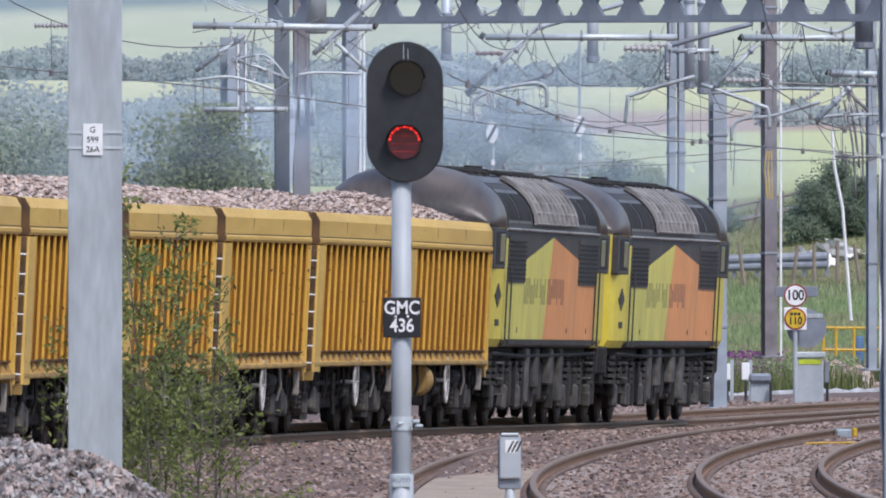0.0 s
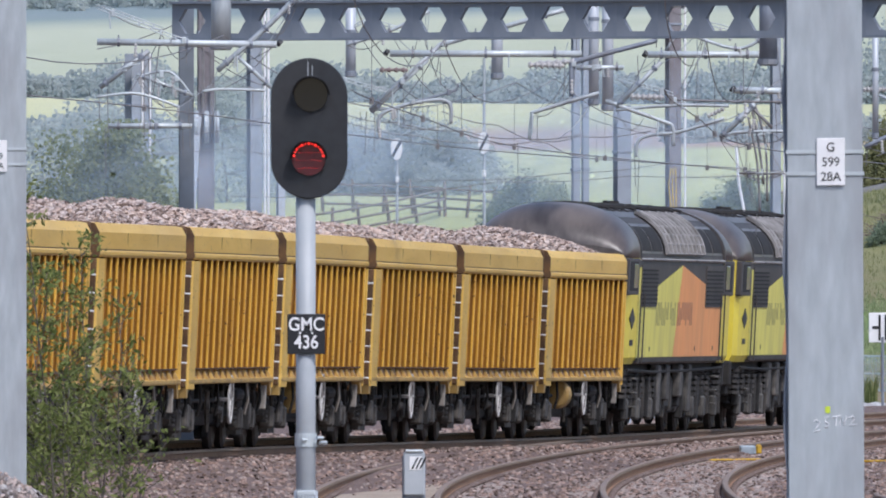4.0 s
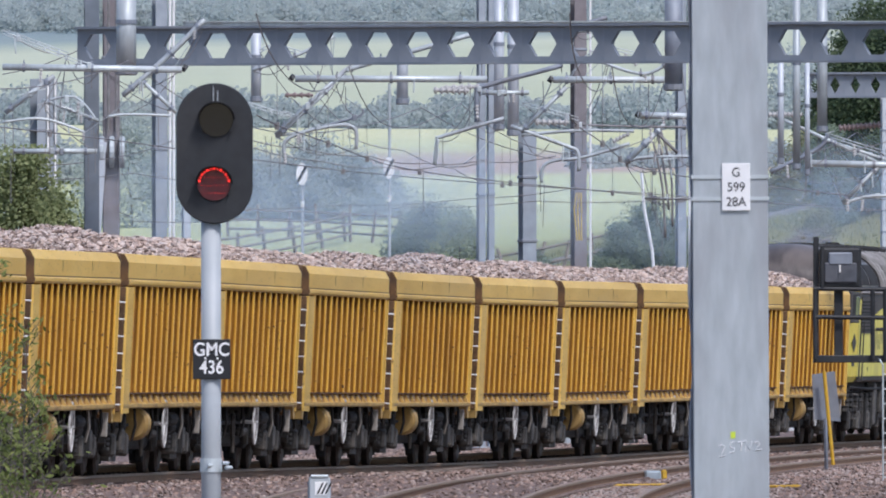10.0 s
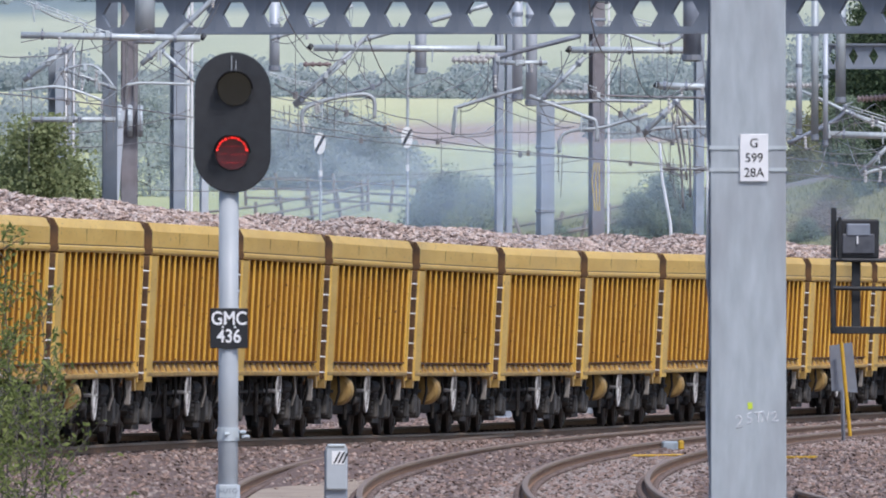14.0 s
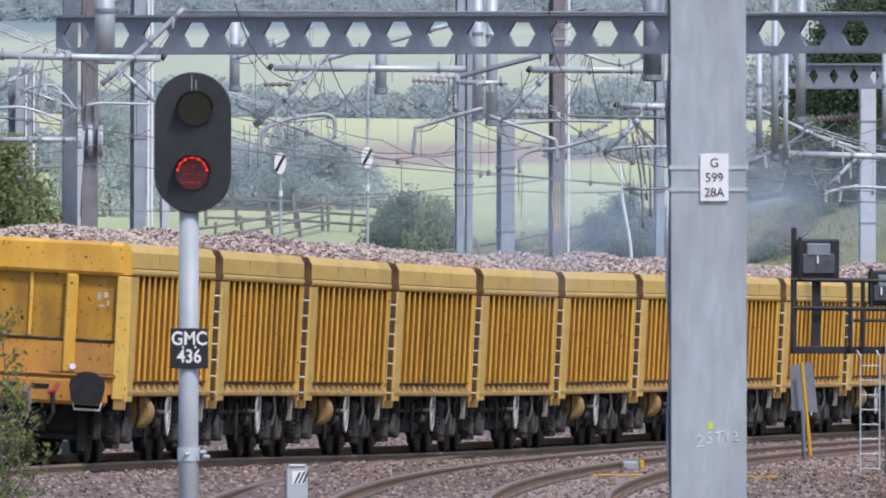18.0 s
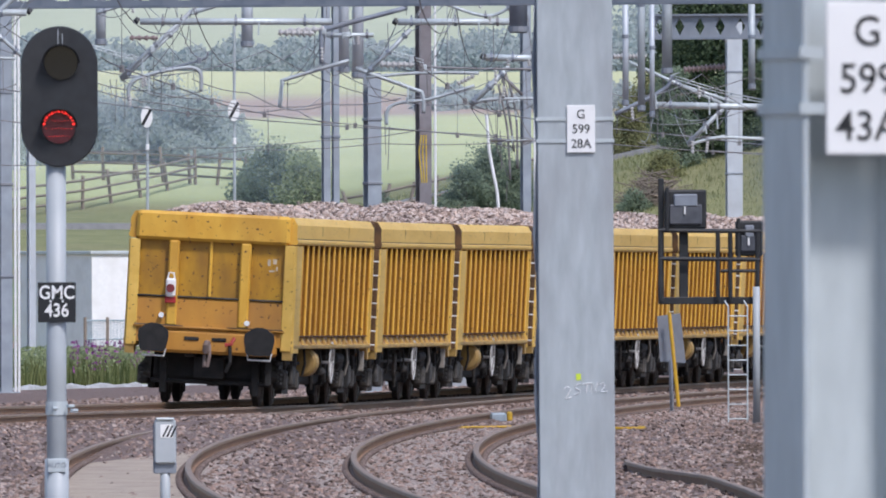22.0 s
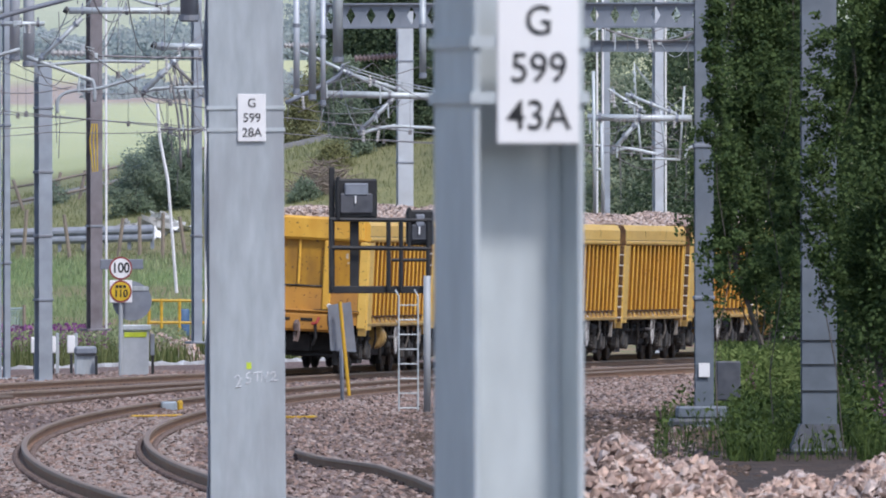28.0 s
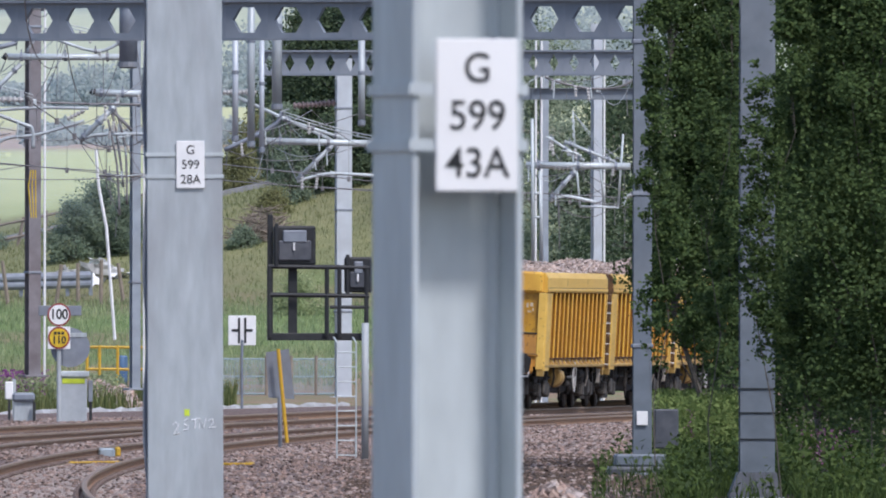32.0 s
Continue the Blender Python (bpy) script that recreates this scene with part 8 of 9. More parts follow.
def speed_sign():
    d = 438.0
    root = thing("speed_sign", Matrix(), "white and yellow round speed signs on a grey post", "sign")
    part("post", Shape().tube([at(686, 478, d), at(686, 270, d)], wide(4, d), 10), GREY_PAINT, root)
    c = at(686, 286, d)
    red = mat("sign_red", (0.30, 0.05, 0.05), None, 0.5)
    disc = part("disc", Shape().disc(c + Vector((0, -0.06, 0)), (0, -1, 0), wide(20.5, d), 0.02, 28), red, root, "white speed disc with a dark red rim")
    part("face", Shape().disc(c + Vector((0, -0.081, 0)), (0, -1, 0), wide(17.5, d), 0.006, 28), WHITE, disc)
    lettering("lettering", "100", 0.30, SIGN_BLACK, disc, Matrix.Translation(c + Vector((0, -0.092, 0))), 0.002, 0.85, 0.006)
    c = at(686, 327, d)
    plate = part("plate", Shape().block(c.x - 0.24, c.x + 0.24, c.y - 0.07, c.y - 0.05, c.z - 0.24, c.z + 0.24, 0.01), WHITE, root, "white square plate with a yellow speed disc")
    part("rim", Shape().disc(c + Vector((0, -0.071, 0)), (0, -1, 0), 0.235, 0.008, 26), red, plate)
    part("face", Shape().disc(c + Vector((0, -0.08, 0)), (0, -1, 0), 0.20, 0.006, 26), mat("sign_yellow", (0.72, 0.48, 0.02), None, 0.5), plate)
    lettering("lettering", "110", 0.22, SIGN_BLACK, plate, Matrix.Translation(c + Vector((0, -0.09, -0.05))), 0.002, 0.9, 0.006)
    for k in range(3):
        part("lettering_bar", Shape().box(c.x - 0.11 + 0.08 * k, c.x - 0.05 + 0.08 * k, c.y - 0.09, c.y - 0.086, c.z + 0.07, c.z + 0.13), SIGN_BLACK, plate)
    solid(root, "back_board", 650, 726, 270, 288, d + 0.1, 0.05, GALV_DULL, "grey board seen from behind")
    part("back_disc", Shape().disc(at(706, 344, d + 0.2), (0, 1, 0), wide(35, d), 0.03, 26), GALV_DULL, root, "grey disc seen from behind")
    part("bracket", Shape().block(at(694, 0, d).x, at(736, 0, d).x, d + 0.1, d + 0.15, hgt(326, d), hgt(318, d), 0.005), GALV, root)


speed_sign()


def lineside_cabinet():
    d = 441.0
    root = thing("lineside_cabinet", Matrix(), "pale grey lineside cabinet with a lime band and lid", "cabinet")
    solid(root, "body", 688, 736, 397, 479, d, 0.6, GREY_PAINT, "pale grey cabinet body", 0.02)
    solid(root, "lid", 685, 740, 386, 396, d - 0.05, 0.7, GALV_PALE, "overhanging pale lid", 0.02)
    solid(root, "band", 692, 732, 399, 408, d - 0.012, 0.01, LIME_BAND, "lime-yellow band", 0.002)
    solid(root, "side_post", 738, 746, 402, 440, d + 0.2, 0.2, GALV_DULL)
    solid(root, "side_post", 740, 745, 440, 479, d + 0.2, 0.1, BLACK)


lineside_cabinet()
for u, w in ((533, 12), (565, 12), (598, 14)):
    d = 452.0
    r = thing("cable_post", Matrix(), "white-capped cable termination post by the ballast edge", "post", "cable posts")
    solid(r, "cap", u - w / 2, u + w / 2, 408 - (u - 533) * 0.05, 436, d, 0.12, WHITE, "white box", 0.02)
    solid(r, "leg", u - 2, u + 3, 436, 474, d + 0.03, 0.06, BLACK, "dark leg", 0.004)
    solid(r, "side_arm", u + 6, u + 12, 400, 474, d + 0.1, 0.06, GALV, "", 0.004)
r = thing("cable_chest", Matrix(), "low grey cable chest with a sloping lid", "chest")
solid(r, "body", 606, 642, 440, 478, 448.0, 0.5, GALV, "", 0.02)
solid(r, "lid", 604, 644, 424, 440, 447.9, 0.6, GALV_DULL, "sloping dark lid", 0.05)
solid(r, "leg", 640, 645, 440, 478, 447.8, 0.1, BLACK)


def neutral_sign():
    d = 500.0
    root = thing("neutral_section_sign", Matrix(), "white square sign with black bars on a thin post", "sign")
    part("post", Shape().tube([at(1010, 452, d), at(1010, 330, d)], wide(2.5, d), 8), GALV_DULL, root)
    plate = solid(root, "plate", 986, 1035, 287, 340, d - 0.05, 0.03, WHITE, "white square plate")
    for a, b, c, e in ((1003, 1007, 291, 336), (1014, 1018, 291, 336), (992, 1003, 311, 316), (1018, 1029, 311, 316)):
        solid(plate, "bar", a, b, c, e, d - 0.06, 0.008, SIGN_BLACK, "", 0.001)


neutral_sign()
for u, v, v1 in ((150, -3, 200), (304, -14, 200)):
    d = 492.0
    r = thing("warning_disc", Matrix(), "white oval disc with a black slash on a tall post", "sign", "warning discs")
    part("post", Shape().tube([at(u + 1, 440, d), at(u + 1, v - 150 if u > 200 else v, d)], wide(2.6, d), 8), GALV, r)
    c = at(u, v, d)
    rg = [(c.x + 0.14 * math.cos(k / 20 * 6.2832), c.z + 0.26 * math.sin(k / 20 * 6.2832)) for k in range(20)]
    part("disc", Shape().prism(rg, c.y - 0.12, c.y - 0.08), WHITE, r, "white oval disc")
    part("slash", Shape().box(-0.035, 0.035, -0.13, -0.122, -0.22, 0.22, Matrix.Translation(c) @ pose(0, 0, 0, 0, 28, 0)), SIGN_BLACK, r, "black diagonal stroke")
    part("band", Shape().tube([at(u + 1, v + 48, d - 0.05), at(u + 1, v + 60, d - 0.05)], wide(3.5, d), 8), WHITE, r)


def yellow_railing():
    d = 520.0
    root = thing("safety_railing", Matrix(), "yellow safety railing round a pit", "railing")
    for u in (736, 758, 790, 826, 845):
        part("post", Shape().tube([at(u, 425, d), at(u, 340, d)], wide(3, d), 6), YELLOW_RAIL, root)
    for v in (343, 382):
        part("rail", Shape().tube([at(733, v, d), at(850, v + 1, d)], wide(2.8, d), 6), YELLOW_RAIL, root)


yellow_railing()
piece("blue_drum", Shape().tube([at(798, 425, 524), at(798, 420, 524), at(798, 362, 524), at(798, 358, 524)], [0.12, 0.14, 0.14, 0.12], 14), mat("blue_plastic", (0.09, 0.17, 0.30), None, 0.5), "blue plastic drum with a white lid behind the railing", "drum", smooth=True)
stone_pile(745, 505, 1.4, 1.2, [(0, 0, 0.75, 1.3), (0.7, 0, 0.6, 0.9), (-0.7, 0, 0.5, 0.8)], 0.06, 700, 15, "low heap of reddish stone behind a cabinet")


def white_cabin():
    d = 566.0
    root = thing("flat_roofed_cabin", facing(52 / 36.5, d, -0.17, 28), "white flat-roofed cabin behind the railway", "cabin")
    w, dep, h = 4.75, 4.2, hgt(240, d) + 0.17
    part("wall", Shape().box(0, w, 0, 0.1, 0, h), WHITE, root, "white front wall")
    part("wall", Shape().box(0, 0.1, 0.1, dep, 0, h), WHITE, root)
    part("wall", Shape().box(w - 0.1, w, 0.1, dep, 0, h), WHITE, root)
    part("wall", Shape().box(0.1, w - 0.1, dep - 0.1, dep, 0, h), WHITE, root)
    part("roof", Shape().block(-0.08, w + 0.08, -0.08, dep + 0.08, h, h + 0.10, 0.02), GALV_PALE, root, "flat pale roof edge")
    part("trim", Shape().box(w * 0.55, w * 0.56, -0.012, -0.002, 0.05, h), GALV_PALE, root)


white_cabin()


def mesh_fence(u0, u1, d, v0, v1, material, label):
    """A panel fence: posts, two rails and many thin bars."""
    root = thing("mesh_fence", Matrix(), label, "fence", "mesh fences")
    n = max(2, int((u1 - u0) / 38))
    for k in range(n + 1):
        u = u0 + (u1 - u0) * k / n
        part("post", Shape().tube([at(u, v1 + 6, d), at(u, v0 - 4, d)], 0.05, 6), TIMBER if material is BLUE_MESH else GALV, root)
    bars = Shape()
    m = int((u1 - u0) / 2.5)
    for k in range(m):
        u = u0 + (u1 - u0) * k / m
        p, q = at(u, v1, d), at(u, v0, d)
        bars.box(p.x - 0.008, p.x + 0.008, d + 0.05, d + 0.066, p.z, q.z)
    tagged(part("mesh", bars, material, root, "fine blue-grey mesh"), kind="stuff")
    for v in (v0 + 2, (v0 + v1) / 2, v1 - 3):
        part("rail", Shape().tube([at(u0, v, d), at(u1, v, d)], 0.02, 5), material, root)


mesh_fence(40, 515, 556, 355, 425, BLUE_MESH, "blue mesh barrier fence on timber posts")
mesh_fence(965, 1185, 600, 362, 428, BLUE_MESH, "blue-grey mesh fence along the bank")


def hill_fence(points, gap, rails, height, label, lean=0.0, seed=3):
    """A timber post-and-rail fence over the slope, between survey points (bearing, distance)."""
    rnd = random.Random(seed)
    root = thing("timber_fence", Matrix(), label, "fence", "timber fences")
    path = []
    for (ua, da), (ub, db) in zip(points, points[1:]):
        n = max(1, int(abs(ub - ua) / gap))
        path += [(ua + (ub - ua) * k / n, da + (db - da) * k / n) for k in range(n)]
    path.append(points[-1])
    ps = []
    for u, d in path:
        f = spot(u / 36.5, d)
        ps.append(Vector((f.x, f.y, land(f.x, f.y))))
    for p in ps:
        tilt = Vector((rnd.uniform(-0.15, 0.15) * (1 + lean), 0, height * rnd.uniform(0.9, 1.15)))
        part("post", Shape().tube([p - Vector((0, 0, 0.2)), p + tilt], [0.075, 0.065], 6), TIMBER, root)
    for r in rails:
        for a, b in zip(ps, ps[1:]):
            part("rail", Shape().tube([a + Vector((0, -0.06, height * r)), b + Vector((0, -0.06, height * r))], 0.045, 5), TIMBER, root)


hill_fence([(20, 750), (180, 746), (320, 738), (430, 700)], 42, (0.25, 0.55, 0.85), 1.15, "dark weathered timber post-and-rail fence on the slope")
hill_fence([(-90, 690), (36, 703), (140, 722), (236, 742)], 44, (0.25, 0.55, 0.85), 1.15, "grey timber post-and-rail fence climbing the slope", 0.3, 7)
hill_fence([(430, 679), (560, 676), (712, 676), (960, 676)], 42, (0.30, 0.8), 1.0, "grey leaning timber fence below the road", 2.0, 4)
hill_fence([(470, 648), (640, 648), (760, 648), (930, 648)], 38, (), 1.35, "row of pale timber fence posts on the bank", 0.5, 5)
hill_fence([(150, 652), (450, 650)], 40, (), 1.3, "row of pale timber fence posts on the bank", 0.5, 6)


def road_barrier():
    """A corrugated grey guard rail on short posts, below the bank."""
    root = thing("guard_rail", Matrix(), "blue-grey corrugated guard rail on the bank", "guard rail")
    us = [455 + 41 * k for k in range(8)]
    ps = []
    for u in us:
        f = spot(u / 36.5, 652)
        ps.append(Vector((f.x, f.y, land(f.x, f.y))))
    for p in ps:
        part("post", Shape().box(p.x - 0.06, p.x + 0.06, p.y, p.y + 0.1, p.z - 0.1, p.z + 0.75), GALV_DULL, root)
    for a, b in zip(ps, ps[1:]):
        prof = [(0.0, 0.25), (-0.08, 0.34), (-0.08, 0.42), (0.0, 0.5), (-0.08, 0.58), (-0.08, 0.66), (0.0, 0.78), (0.03, 0.78), (0.03, 0.25)]
        part("rail", Shape().rings([[q + Vector((0, y - 0.05, z)) for y, z in prof] for q in (a, b)]), GALV_DULL, root, "corrugated steel rail")


road_barrier()


def twig_heap():
    """A brown tangle of cut branches on the bank."""
    rnd = random.Random(14)
    f = spot(1045 / 36.5, 663)
    z = land(f.x, f.y)
    sh = Shape()
    for _ in range(420):
        a, r = rnd.uniform(0, 6.3), rnd.random() ** 0.6
        p = Vector((f.x + 0.95 * r * math.cos(a), f.y + 0.7 * r * math.sin(a), z + rnd.random() * 0.95 * (1 - r ** 2) + 0.05))
        e = rnd.uniform(-0.5, 0.9)
        q = p + Vector((rnd.uniform(-0.7, 0.7), rnd.uniform(-0.3, 0.3), e * 0.4))
        sh.tube([p, p.lerp(q, 0.5) + Vector((0, 0, rnd.uniform(-0.06, 0.1))), q], [0.022, 0.016, 0.006], 4)
    piece("brush_heap", sh, TIMBER, "brown heap of cut branches on the bank", "brushwood", kind="stuff")


twig_heap()


def rubbish():
    """White sheets and boards dumped on the bank."""
    rnd = random.Random(12)
    for k in range(11):
        u, d = 686 + 10.5 * k + rnd.uniform(-4, 4), 656 + rnd.uniform(-1, 1.5)
        f = spot(u / 36.5, d)
        m = Matrix.Translation((f.x, f.y, land(f.x, f.y) + rnd.uniform(0.05, 0.4))) @ pose(0, 0, 0, rnd.uniform(-70, 80), rnd.uniform(-30, 30), rnd.uniform(0, 90))
        sh = Shape()
        n = 5
        sh.add([(x * 0.15 * rnd.uniform(0.6, 1.4), y * 0.16, rnd.uniform(-0.10, 0.10)) for y in range(-2, 3) for x in range(-3, 4)], [(7 * j + i, 7 * j + i + 1, 7 * j + i + 8, 7 * j + i + 7) for j in range(4) for i in range(6)])
        piece("plastic_sheet", sh, WHITE if k % 3 else PALE_SHEET, "crumpled white sheet dumped on the bank", "rubbish", "dumped sheets", m=m)
    for u0, u1, d in ((345, 405, 652), (400, 460, 651), (370, 440, 653)):
        f = spot((u0 + u1) / 73, d)
        sh = Shape().block(-wide(u1 - u0, d) / 2, wide(u1 - u0, d) / 2, -0.4, 0.4, 0.5, 0.62, 0.02)
        for x in (-0.45, 0.4):
            sh.block(x - 0.08, x + 0.08, -0.3, 0.3, 0.0, 0.5, 0.02)
        piece("scrap_board", sh, PALE_SHEET, "pale scrap board propped on the bank", "rubbish", "scrap boards", m=Matrix.Translation((f.x, f.y, land(f.x, f.y) + 0.1)))


rubbish()


def membrane_edge():
    """The pale lumpy membrane that edges the ballast on the far side."""
    rnd = random.Random(8)
    rs = []
    for k in range(120):
        u = -300 + 1500 * k / 119
        t = math.tan(u / 36500)
        y = (441.5 + rnd.uniform(-0.5, 0.5)) / (1 - 5 * t)
        x, z = y * t, 0.0
        z = land(x, y)
        h = rnd.uniform(0.04, 0.12)
        rs.append([(x, y - 0.5, z - 0.02), (x, y - 0.2, z + h * 0.7), (x, y + 0.2, z + h), (x, y + 1.2, z + h * 0.6), (x, y + 1.6, z - 0.02)])
    sh = Shape().rings(rs, cap=False)
    piece("ground_membrane", sh, PALE_SHEET, "pale crumpled membrane along the ballast edge", "membrane", kind="structure")


membrane_edge()


def cess_marker():
    d = 331.0
    root = thing("rail_lubricator", Matrix(), "small blue-grey box with a yellow end beside the rail", "equipment box")
    solid(root, "body", 757, 786, 522, 542, d, 0.35, mat("pale_blue_grey", (0.36, 0.43, 0.48), None, 0.5), "", 0.03)
    solid(root, "end", 786, 796, 520, 538, d + 0.05, 0.25, YELLOW_RAIL, "yellow end piece", 0.03)
    solid(root, "foot", 748, 792, 540, 547, d - 0.05, 0.5, GALV_DULL, "", 0.01)


cess_marker()
piece("yellow_hose", Shape().tube([(6.0 + 0.4 * math.sin(k * 0.9) + k * 0.28, 318 + 2.0 * math.sin(k * 0.6), -0.15) for k in range(12)], 0.02, 5), YELLOW_RAIL, "thin yellow hose lying on the ballast", "hose")

# ---------------------------------------------------------------- the road below the field, and its car
ROAD_Y = 684.0


def road_z(x):
    return land(x, ROAD_Y) + 0.05


def hill_road():
    xs = [-420 + 4 * k for k in range(240)]
    sh = Shape()
    sh.rings([[(x, ROAD_Y - 3.2, road_z(x) - 0.6), (x, ROAD_Y - 3.0, road_z(x)), (x, ROAD_Y, road_z(x) + 0.04), (x, ROAD_Y + 3.0, road_z(x)), (x, ROAD_Y + 3.2, road_z(x) - 0.6)] for x in xs])
    piece("road", sh, mat("worn_asphalt", (0.24, 0.24, 0.24), (0.17, 0.17, 0.172), 0.9, 0.0, 3.0, (0.28, 0.26, 0.24), 0.3, 0.4, 0.1), "narrow pale asphalt road along the bank", "road", kind="structure")


hill_road()
CAR_WHEELS = []


def estate_car():
    """A silver estate; it heads along -x, its near side to the railway."""
    silver = mat("silver_car_paint", (0.80, 0.82, 0.84), (0.74, 0.76, 0.78), 0.25, 0.5, 30.0, bump=0.0)
    root = thing("estate_car", Matrix.Translation((0, ROAD_Y, 0)), "silver estate car driving along the road on the bank", "car")
    outline = [(-2.25, 0.30), (-2.28, 0.62), (-2.05, 0.86), (-1.2, 0.98), (1.95, 0.98), (2.25, 0.90), (2.30, 0.55), (2.2, 0.30)]
    cabin = [(-1.15, 0.97), (-0.35, 1.48), (0.9, 1.53), (1.75, 1.44), (2.12, 0.97)]
    ring = lambda o, y, k: [(x, y, z) for x, z in [((x - 0) * k, 0.3 + (z - 0.3) * (0.96 if k < 1 else 1)) for x, z in o]]
    part("body", Shape().rings([ring(outline, y, k) for y, k in ((-0.90, 0.965), (-0.82, 1.0), (0.82, 1.0), (0.90, 0.965))]), silver, root, "silver car body")
    part("roof", Shape().rings([[(x, y * f, z) for x, z in cabin] for y, f in ((-0.72, 1), (0.72, 1))]), silver, root)
    for x0, x1, x2, x3 in ((-0.95, -0.32, 0.25, 0.25), (0.33, 0.33, 1.05, 1.05), (1.13, 1.13, 1.65, 1.95)):
        for y in (-0.728, 0.728):
            o = [(x0, 1.0), (x1, 1.42), (x2, 1.44), (x3, 1.0)]
            part("window", Shape().prism(o, *sorted((y, y * 1.012))), CAR_GLASS, root, "dark side window")
    for x in (-1.4, 1.4):
        for y in (-0.86, 0.72):
            w = part("wheel", Shape().disc((0, 0, 0), (0, 1, 0), 0.33, 0.16, 18, 0.03), BLACK, root, "black tyre")
            w.location = (x, y, 0.32)
            r = part("rim", Shape().disc((0, -0.012 if y < 0 else 0.14, 0), (0, 1, 0), 0.21, 0.03, 5), GALV_PALE, w, "grey alloy rim")
            CAR_WHEELS.append((w, (x, y, 0.32)))
    part("windscreen", Shape().add([(-1.10, -0.62, 1.0), (-1.10, 0.62, 1.0), (-0.42, 0.6, 1.45), (-0.42, -0.6, 1.45), (-1.07, -0.62, 1.0), (-1.07, 0.62, 1.0), (-0.40, 0.6, 1.43), (-0.40, -0.6, 1.43)], [(0, 1, 2, 3), (7, 6, 5, 4), (0, 4, 5, 1), (2, 6, 7, 3), (1, 5, 6, 2), (0, 3, 7, 4)]), CAR_GLASS, root, "sloping windscreen")
    part("rear_window", Shape().add([(2.05, -0.6, 1.05), (2.05, 0.6, 1.05), (1.80, 0.58, 1.40), (1.80, -0.58, 1.40), (2.12, -0.6, 1.05), (2.12, 0.6, 1.05), (1.87, 0.58, 1.40), (1.87, -0.58, 1.40)], [(3, 2, 1, 0), (4, 5, 6, 7), (0, 1, 5, 4), (3, 7, 6, 2), (1, 2, 6, 5), (0, 4, 7, 3)]), CAR_GLASS, root, "sloping rear window")
    part("mirror", Shape().block(-0.86, -0.70, -0.98, -0.78, 0.98, 1.10, 0.02), silver, root, "door mirror")
    part("sill", Shape().block(-1.0, 1.0, -0.905, -0.86, 0.28, 0.40, 0.02), BLACK, root, "dark lower sill")
    part("roof_rail", Shape().tube([(-0.2, -0.62, 1.50), (0.0, -0.62, 1.57), (1.5, -0.62, 1.53), (1.65, -0.62, 1.46)], 0.02, 5), BLACK, root, "dark roof rail")
    for y in (-0.75, 0.55):
        part("tail_light", Shape().block(2.18, 2.30, y, y + 0.2, 0.75, 1.0, 0.02), mat("tail_red", (0.35, 0.02, 0.02), None, 0.3), root, "red tail light")
        part("headlight", Shape().block(-2.27, -2.1, y, y + 0.2, 0.62, 0.78, 0.02), WHITE, root, "clear headlight")
    return root


CAR = estate_car()

# ---------------------------------------------------------------- exhaust haze: soft lens-shaped puffs that rise and drift
def haze_material(name, strength):
    m = bpy.data.materials.new(name)
    m.use_nodes = True
    n, lk = m.node_tree.nodes, m.node_tree.links
    bsdf = n["Principled BSDF"]
    bsdf.inputs["Base Color"].default_value = (0.42, 0.54, 0.68, 1)
    bsdf.inputs["Roughness"].default_value = 1.0
    bsdf.inputs["Specular IOR Level"].default_value = 0.0
    co = n.new("ShaderNodeTexCoord")
    grad = n.new("ShaderNodeTexGradient")
    grad.gradient_type = "SPHERICAL"
    lk.new(co.outputs["Object"], grad.inputs["Vector"])
    nz = n.new("ShaderNodeTexNoise")
    nz.inputs["Scale"].default_value, nz.inputs["Detail"].default_value = 2.2, 4.0
    lk.new(co.outputs["Object"], nz.inputs["Vector"])
    soft = n.new("ShaderNodeMapRange")
    soft.interpolation_type = "SMOOTHSTEP"
    soft.inputs[1].default_value, soft.inputs[2].default_value = 0.0, 0.8
    lk.new(grad.outputs["Color"], soft.inputs[0])
    grain = n.new("ShaderNodeMapRange")
    grain.inputs[1].default_value, grain.inputs[2].default_value, grain.inputs[3].default_value = 0.3, 0.7, 0.35
    lk.new(nz.outputs[0], grain.inputs[0])
    k = n.new("ShaderNodeMath")
    k.operation = "MULTIPLY"
    lk.new(soft.outputs[0], k.inputs[0])
    lk.new(grain.outputs[0], k.inputs[1])
    k2 = n.new("ShaderNodeMath")
    k2.operation = "MULTIPLY"
    k2.inputs[1].default_value = strength
    lk.new(k.outputs[0], k2.inputs[0])
    lk.new(k2.outputs[0], bsdf.inputs["Alpha"])
    return m


HAZE, STALE = haze_material("exhaust_haze", 0.32), haze_material("stale_smoke", 0.17)
PUFFS = []


def puff_mesh(material):
    """A shallow lens, one unit in radius."""
    rs = []
    for r, y in ((0.02, -0.12), (0.5, -0.09), (0.8, -0.04), (1.0, 0.0)):
        rs.append([(r * math.cos(a), y, r * math.sin(a)) for a in (2 * math.pi * k / 28 for k in range(28))])
    return Shape().rings(rs, cap=False).mesh("exhaust_puff", material, True)


PUFF, THIN_PUFF = puff_mesh(HAZE), puff_mesh(STALE)
FOLLOW = []


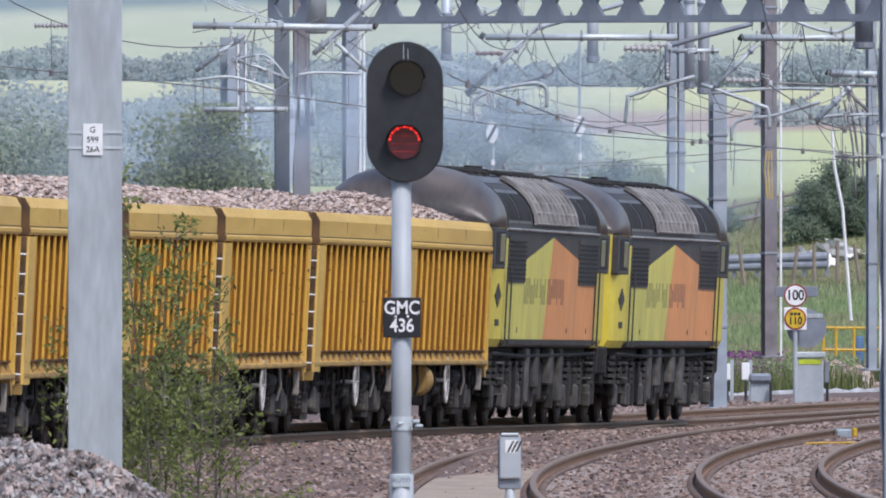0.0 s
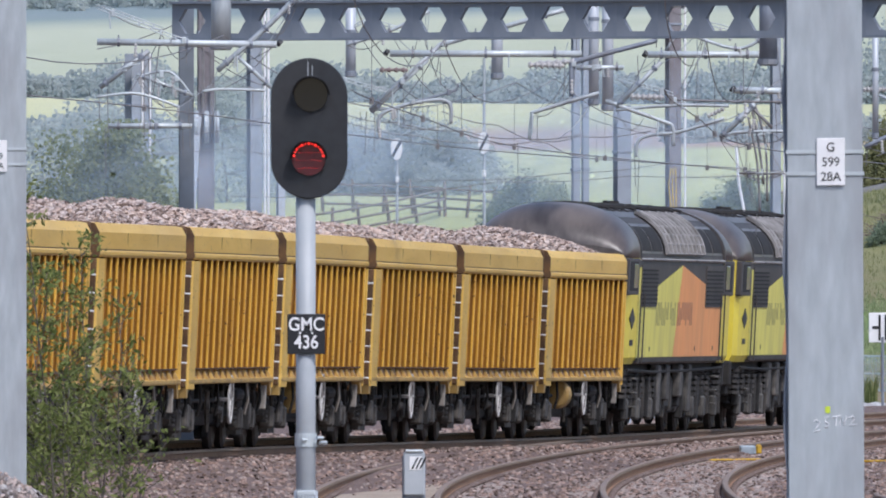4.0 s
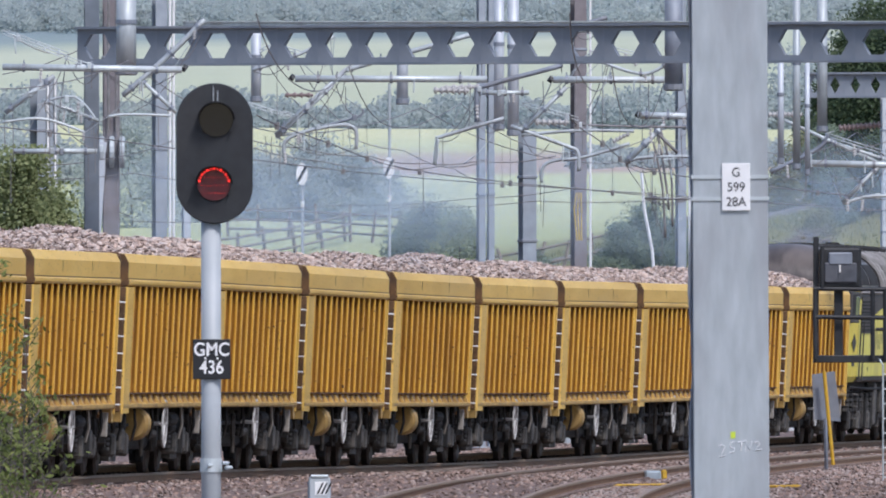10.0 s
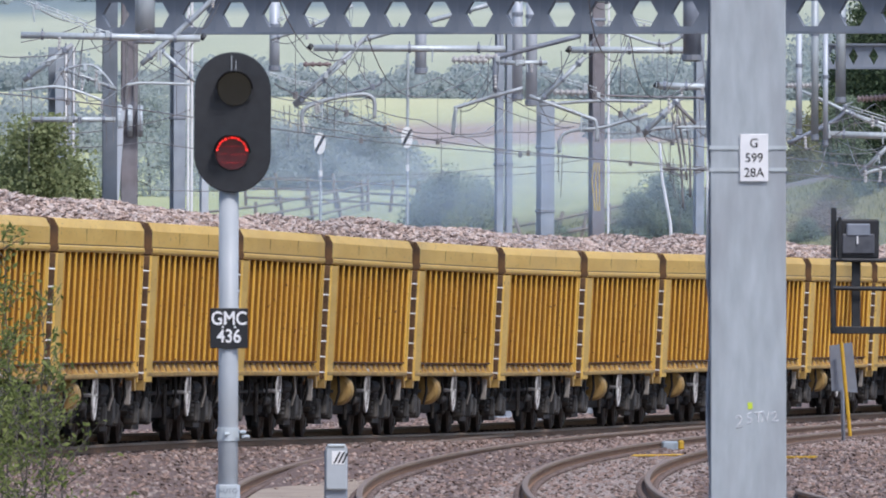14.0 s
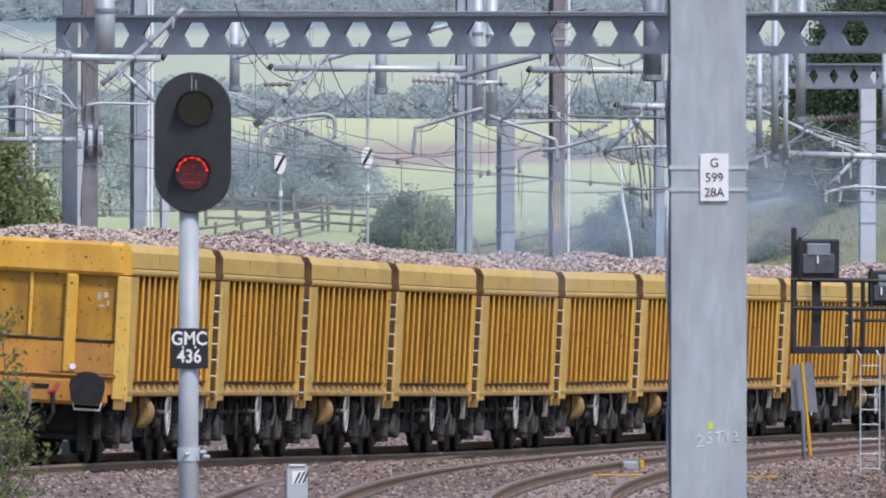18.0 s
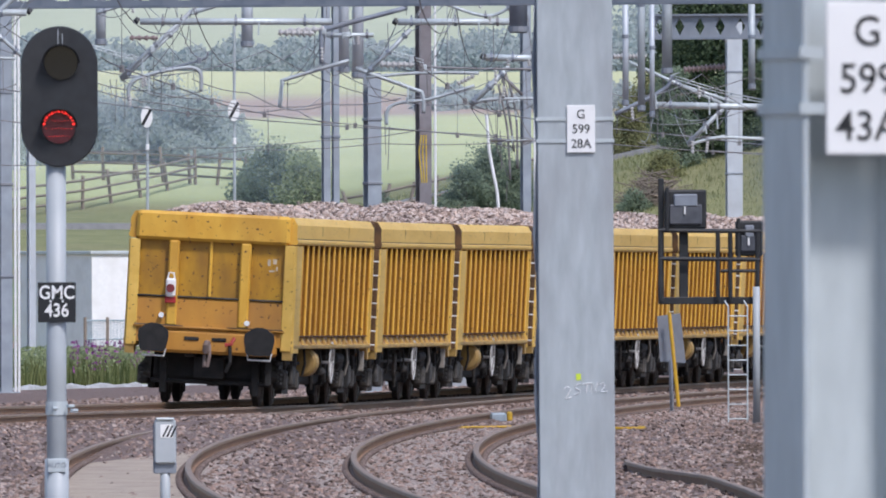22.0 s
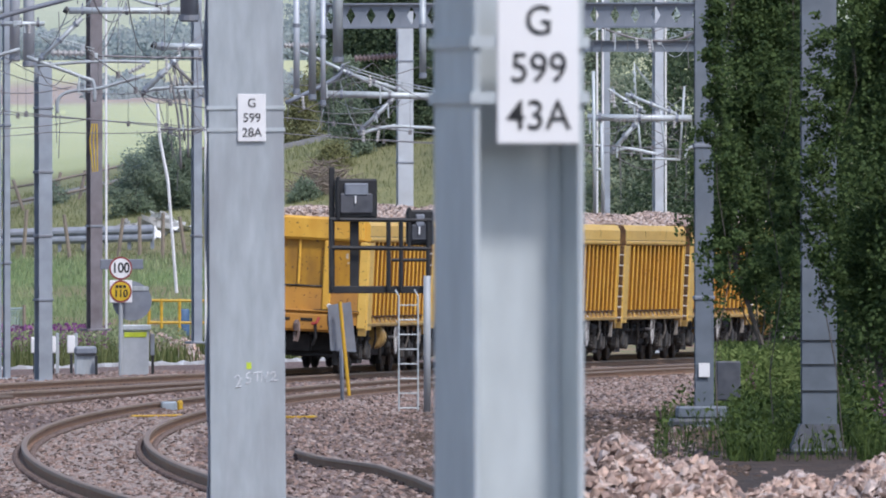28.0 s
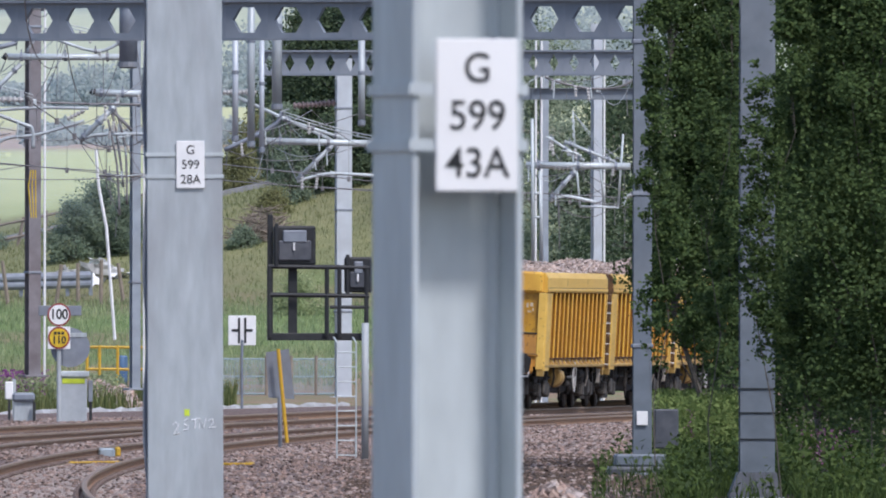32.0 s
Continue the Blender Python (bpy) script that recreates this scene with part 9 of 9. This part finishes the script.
def exhaust():
    """Each puff leaves a chimney, drifts back along the train and thins out by spreading behind the wires."""
    rnd = random.Random(3)
    plan = []
    for k in range(5):
        plan.append((-400 + 225 * k + rnd.uniform(-20, 20), rnd.uniform(-30, 80), 372 + 13 * k, rnd.uniform(1.5, 2.1), rnd.uniform(0.10, 0.35), 52.0))
    # thicker smoke where the locomotives have just gone by
    for k in range(2):
        plan.append((-560 + 330 * k, 20 - 30 * k, 316 + 4 * k, 1.7, 0.2, 52.0))
    # stale smoke that hangs over the slope
    for k in range(3):
        plan.append((-60 + 280 * k, 60 + 25 * (k % 2), 596 + 8 * k, 3.4, 0.03, 3.0))
    for u, v, d, r, w, pace in plan:
        ob = new("exhaust_puff", PUFF if pace > 10 else THIN_PUFF)
        ob.scale = (r * 1.35, r, r)
        ob.visible_shadow = False
        tagged(ob, "thin blue-grey diesel exhaust haze drifting over the train", "smoke", "exhaust puffs")
        PUFFS.append((ob, u, v, d, w, pace))
    # fresh exhaust over the roofs of the locomotives
    for back, up, r in ((-4.5, 5.2, 1.4), (13.0, 5.3, 1.5)):
        ob = new("exhaust_puff", PUFF)
        ob.scale = (r * 1.5, r, r)
        ob.visible_shadow = False
        tagged(ob, "fresh blue-grey exhaust over a locomotive's roof", "smoke", "exhaust puffs")
        FOLLOW.append((ob, FIRST + back, up))


exhaust()


def drift():
    """The haze follows the locomotives up the line and hangs low behind the wagons."""
    for ob, u, v, d, w, pace in PUFFS:
        rows = []
        for t in (0, 4, 8, 12, 16, 20, 26, 32):
            if pace < 10:
                rows.append((float(t), facing((u + pace * t) / 36.5, d, hgt(v, d) + w * t)))
            else:
                rows.append((float(t), facing((u + pace * t + 130 * max(0, t - 16)) / 36.5, d + 2.0 * t, hgt(v + 5 * min(t, 16), d) + w * 0.05 * t)))
        walk(ob, rows)
    for ob, ahead, up in FOLLOW:
        walk(ob, [(0.5 * k, Matrix.Translation(on_main(tail_at(0.5 * k) + ahead) + Vector((0.2 * math.sin(k * 0.7), 0, up + 0.15 * math.sin(k * 0.9))))) for k in range(65)])

motions()
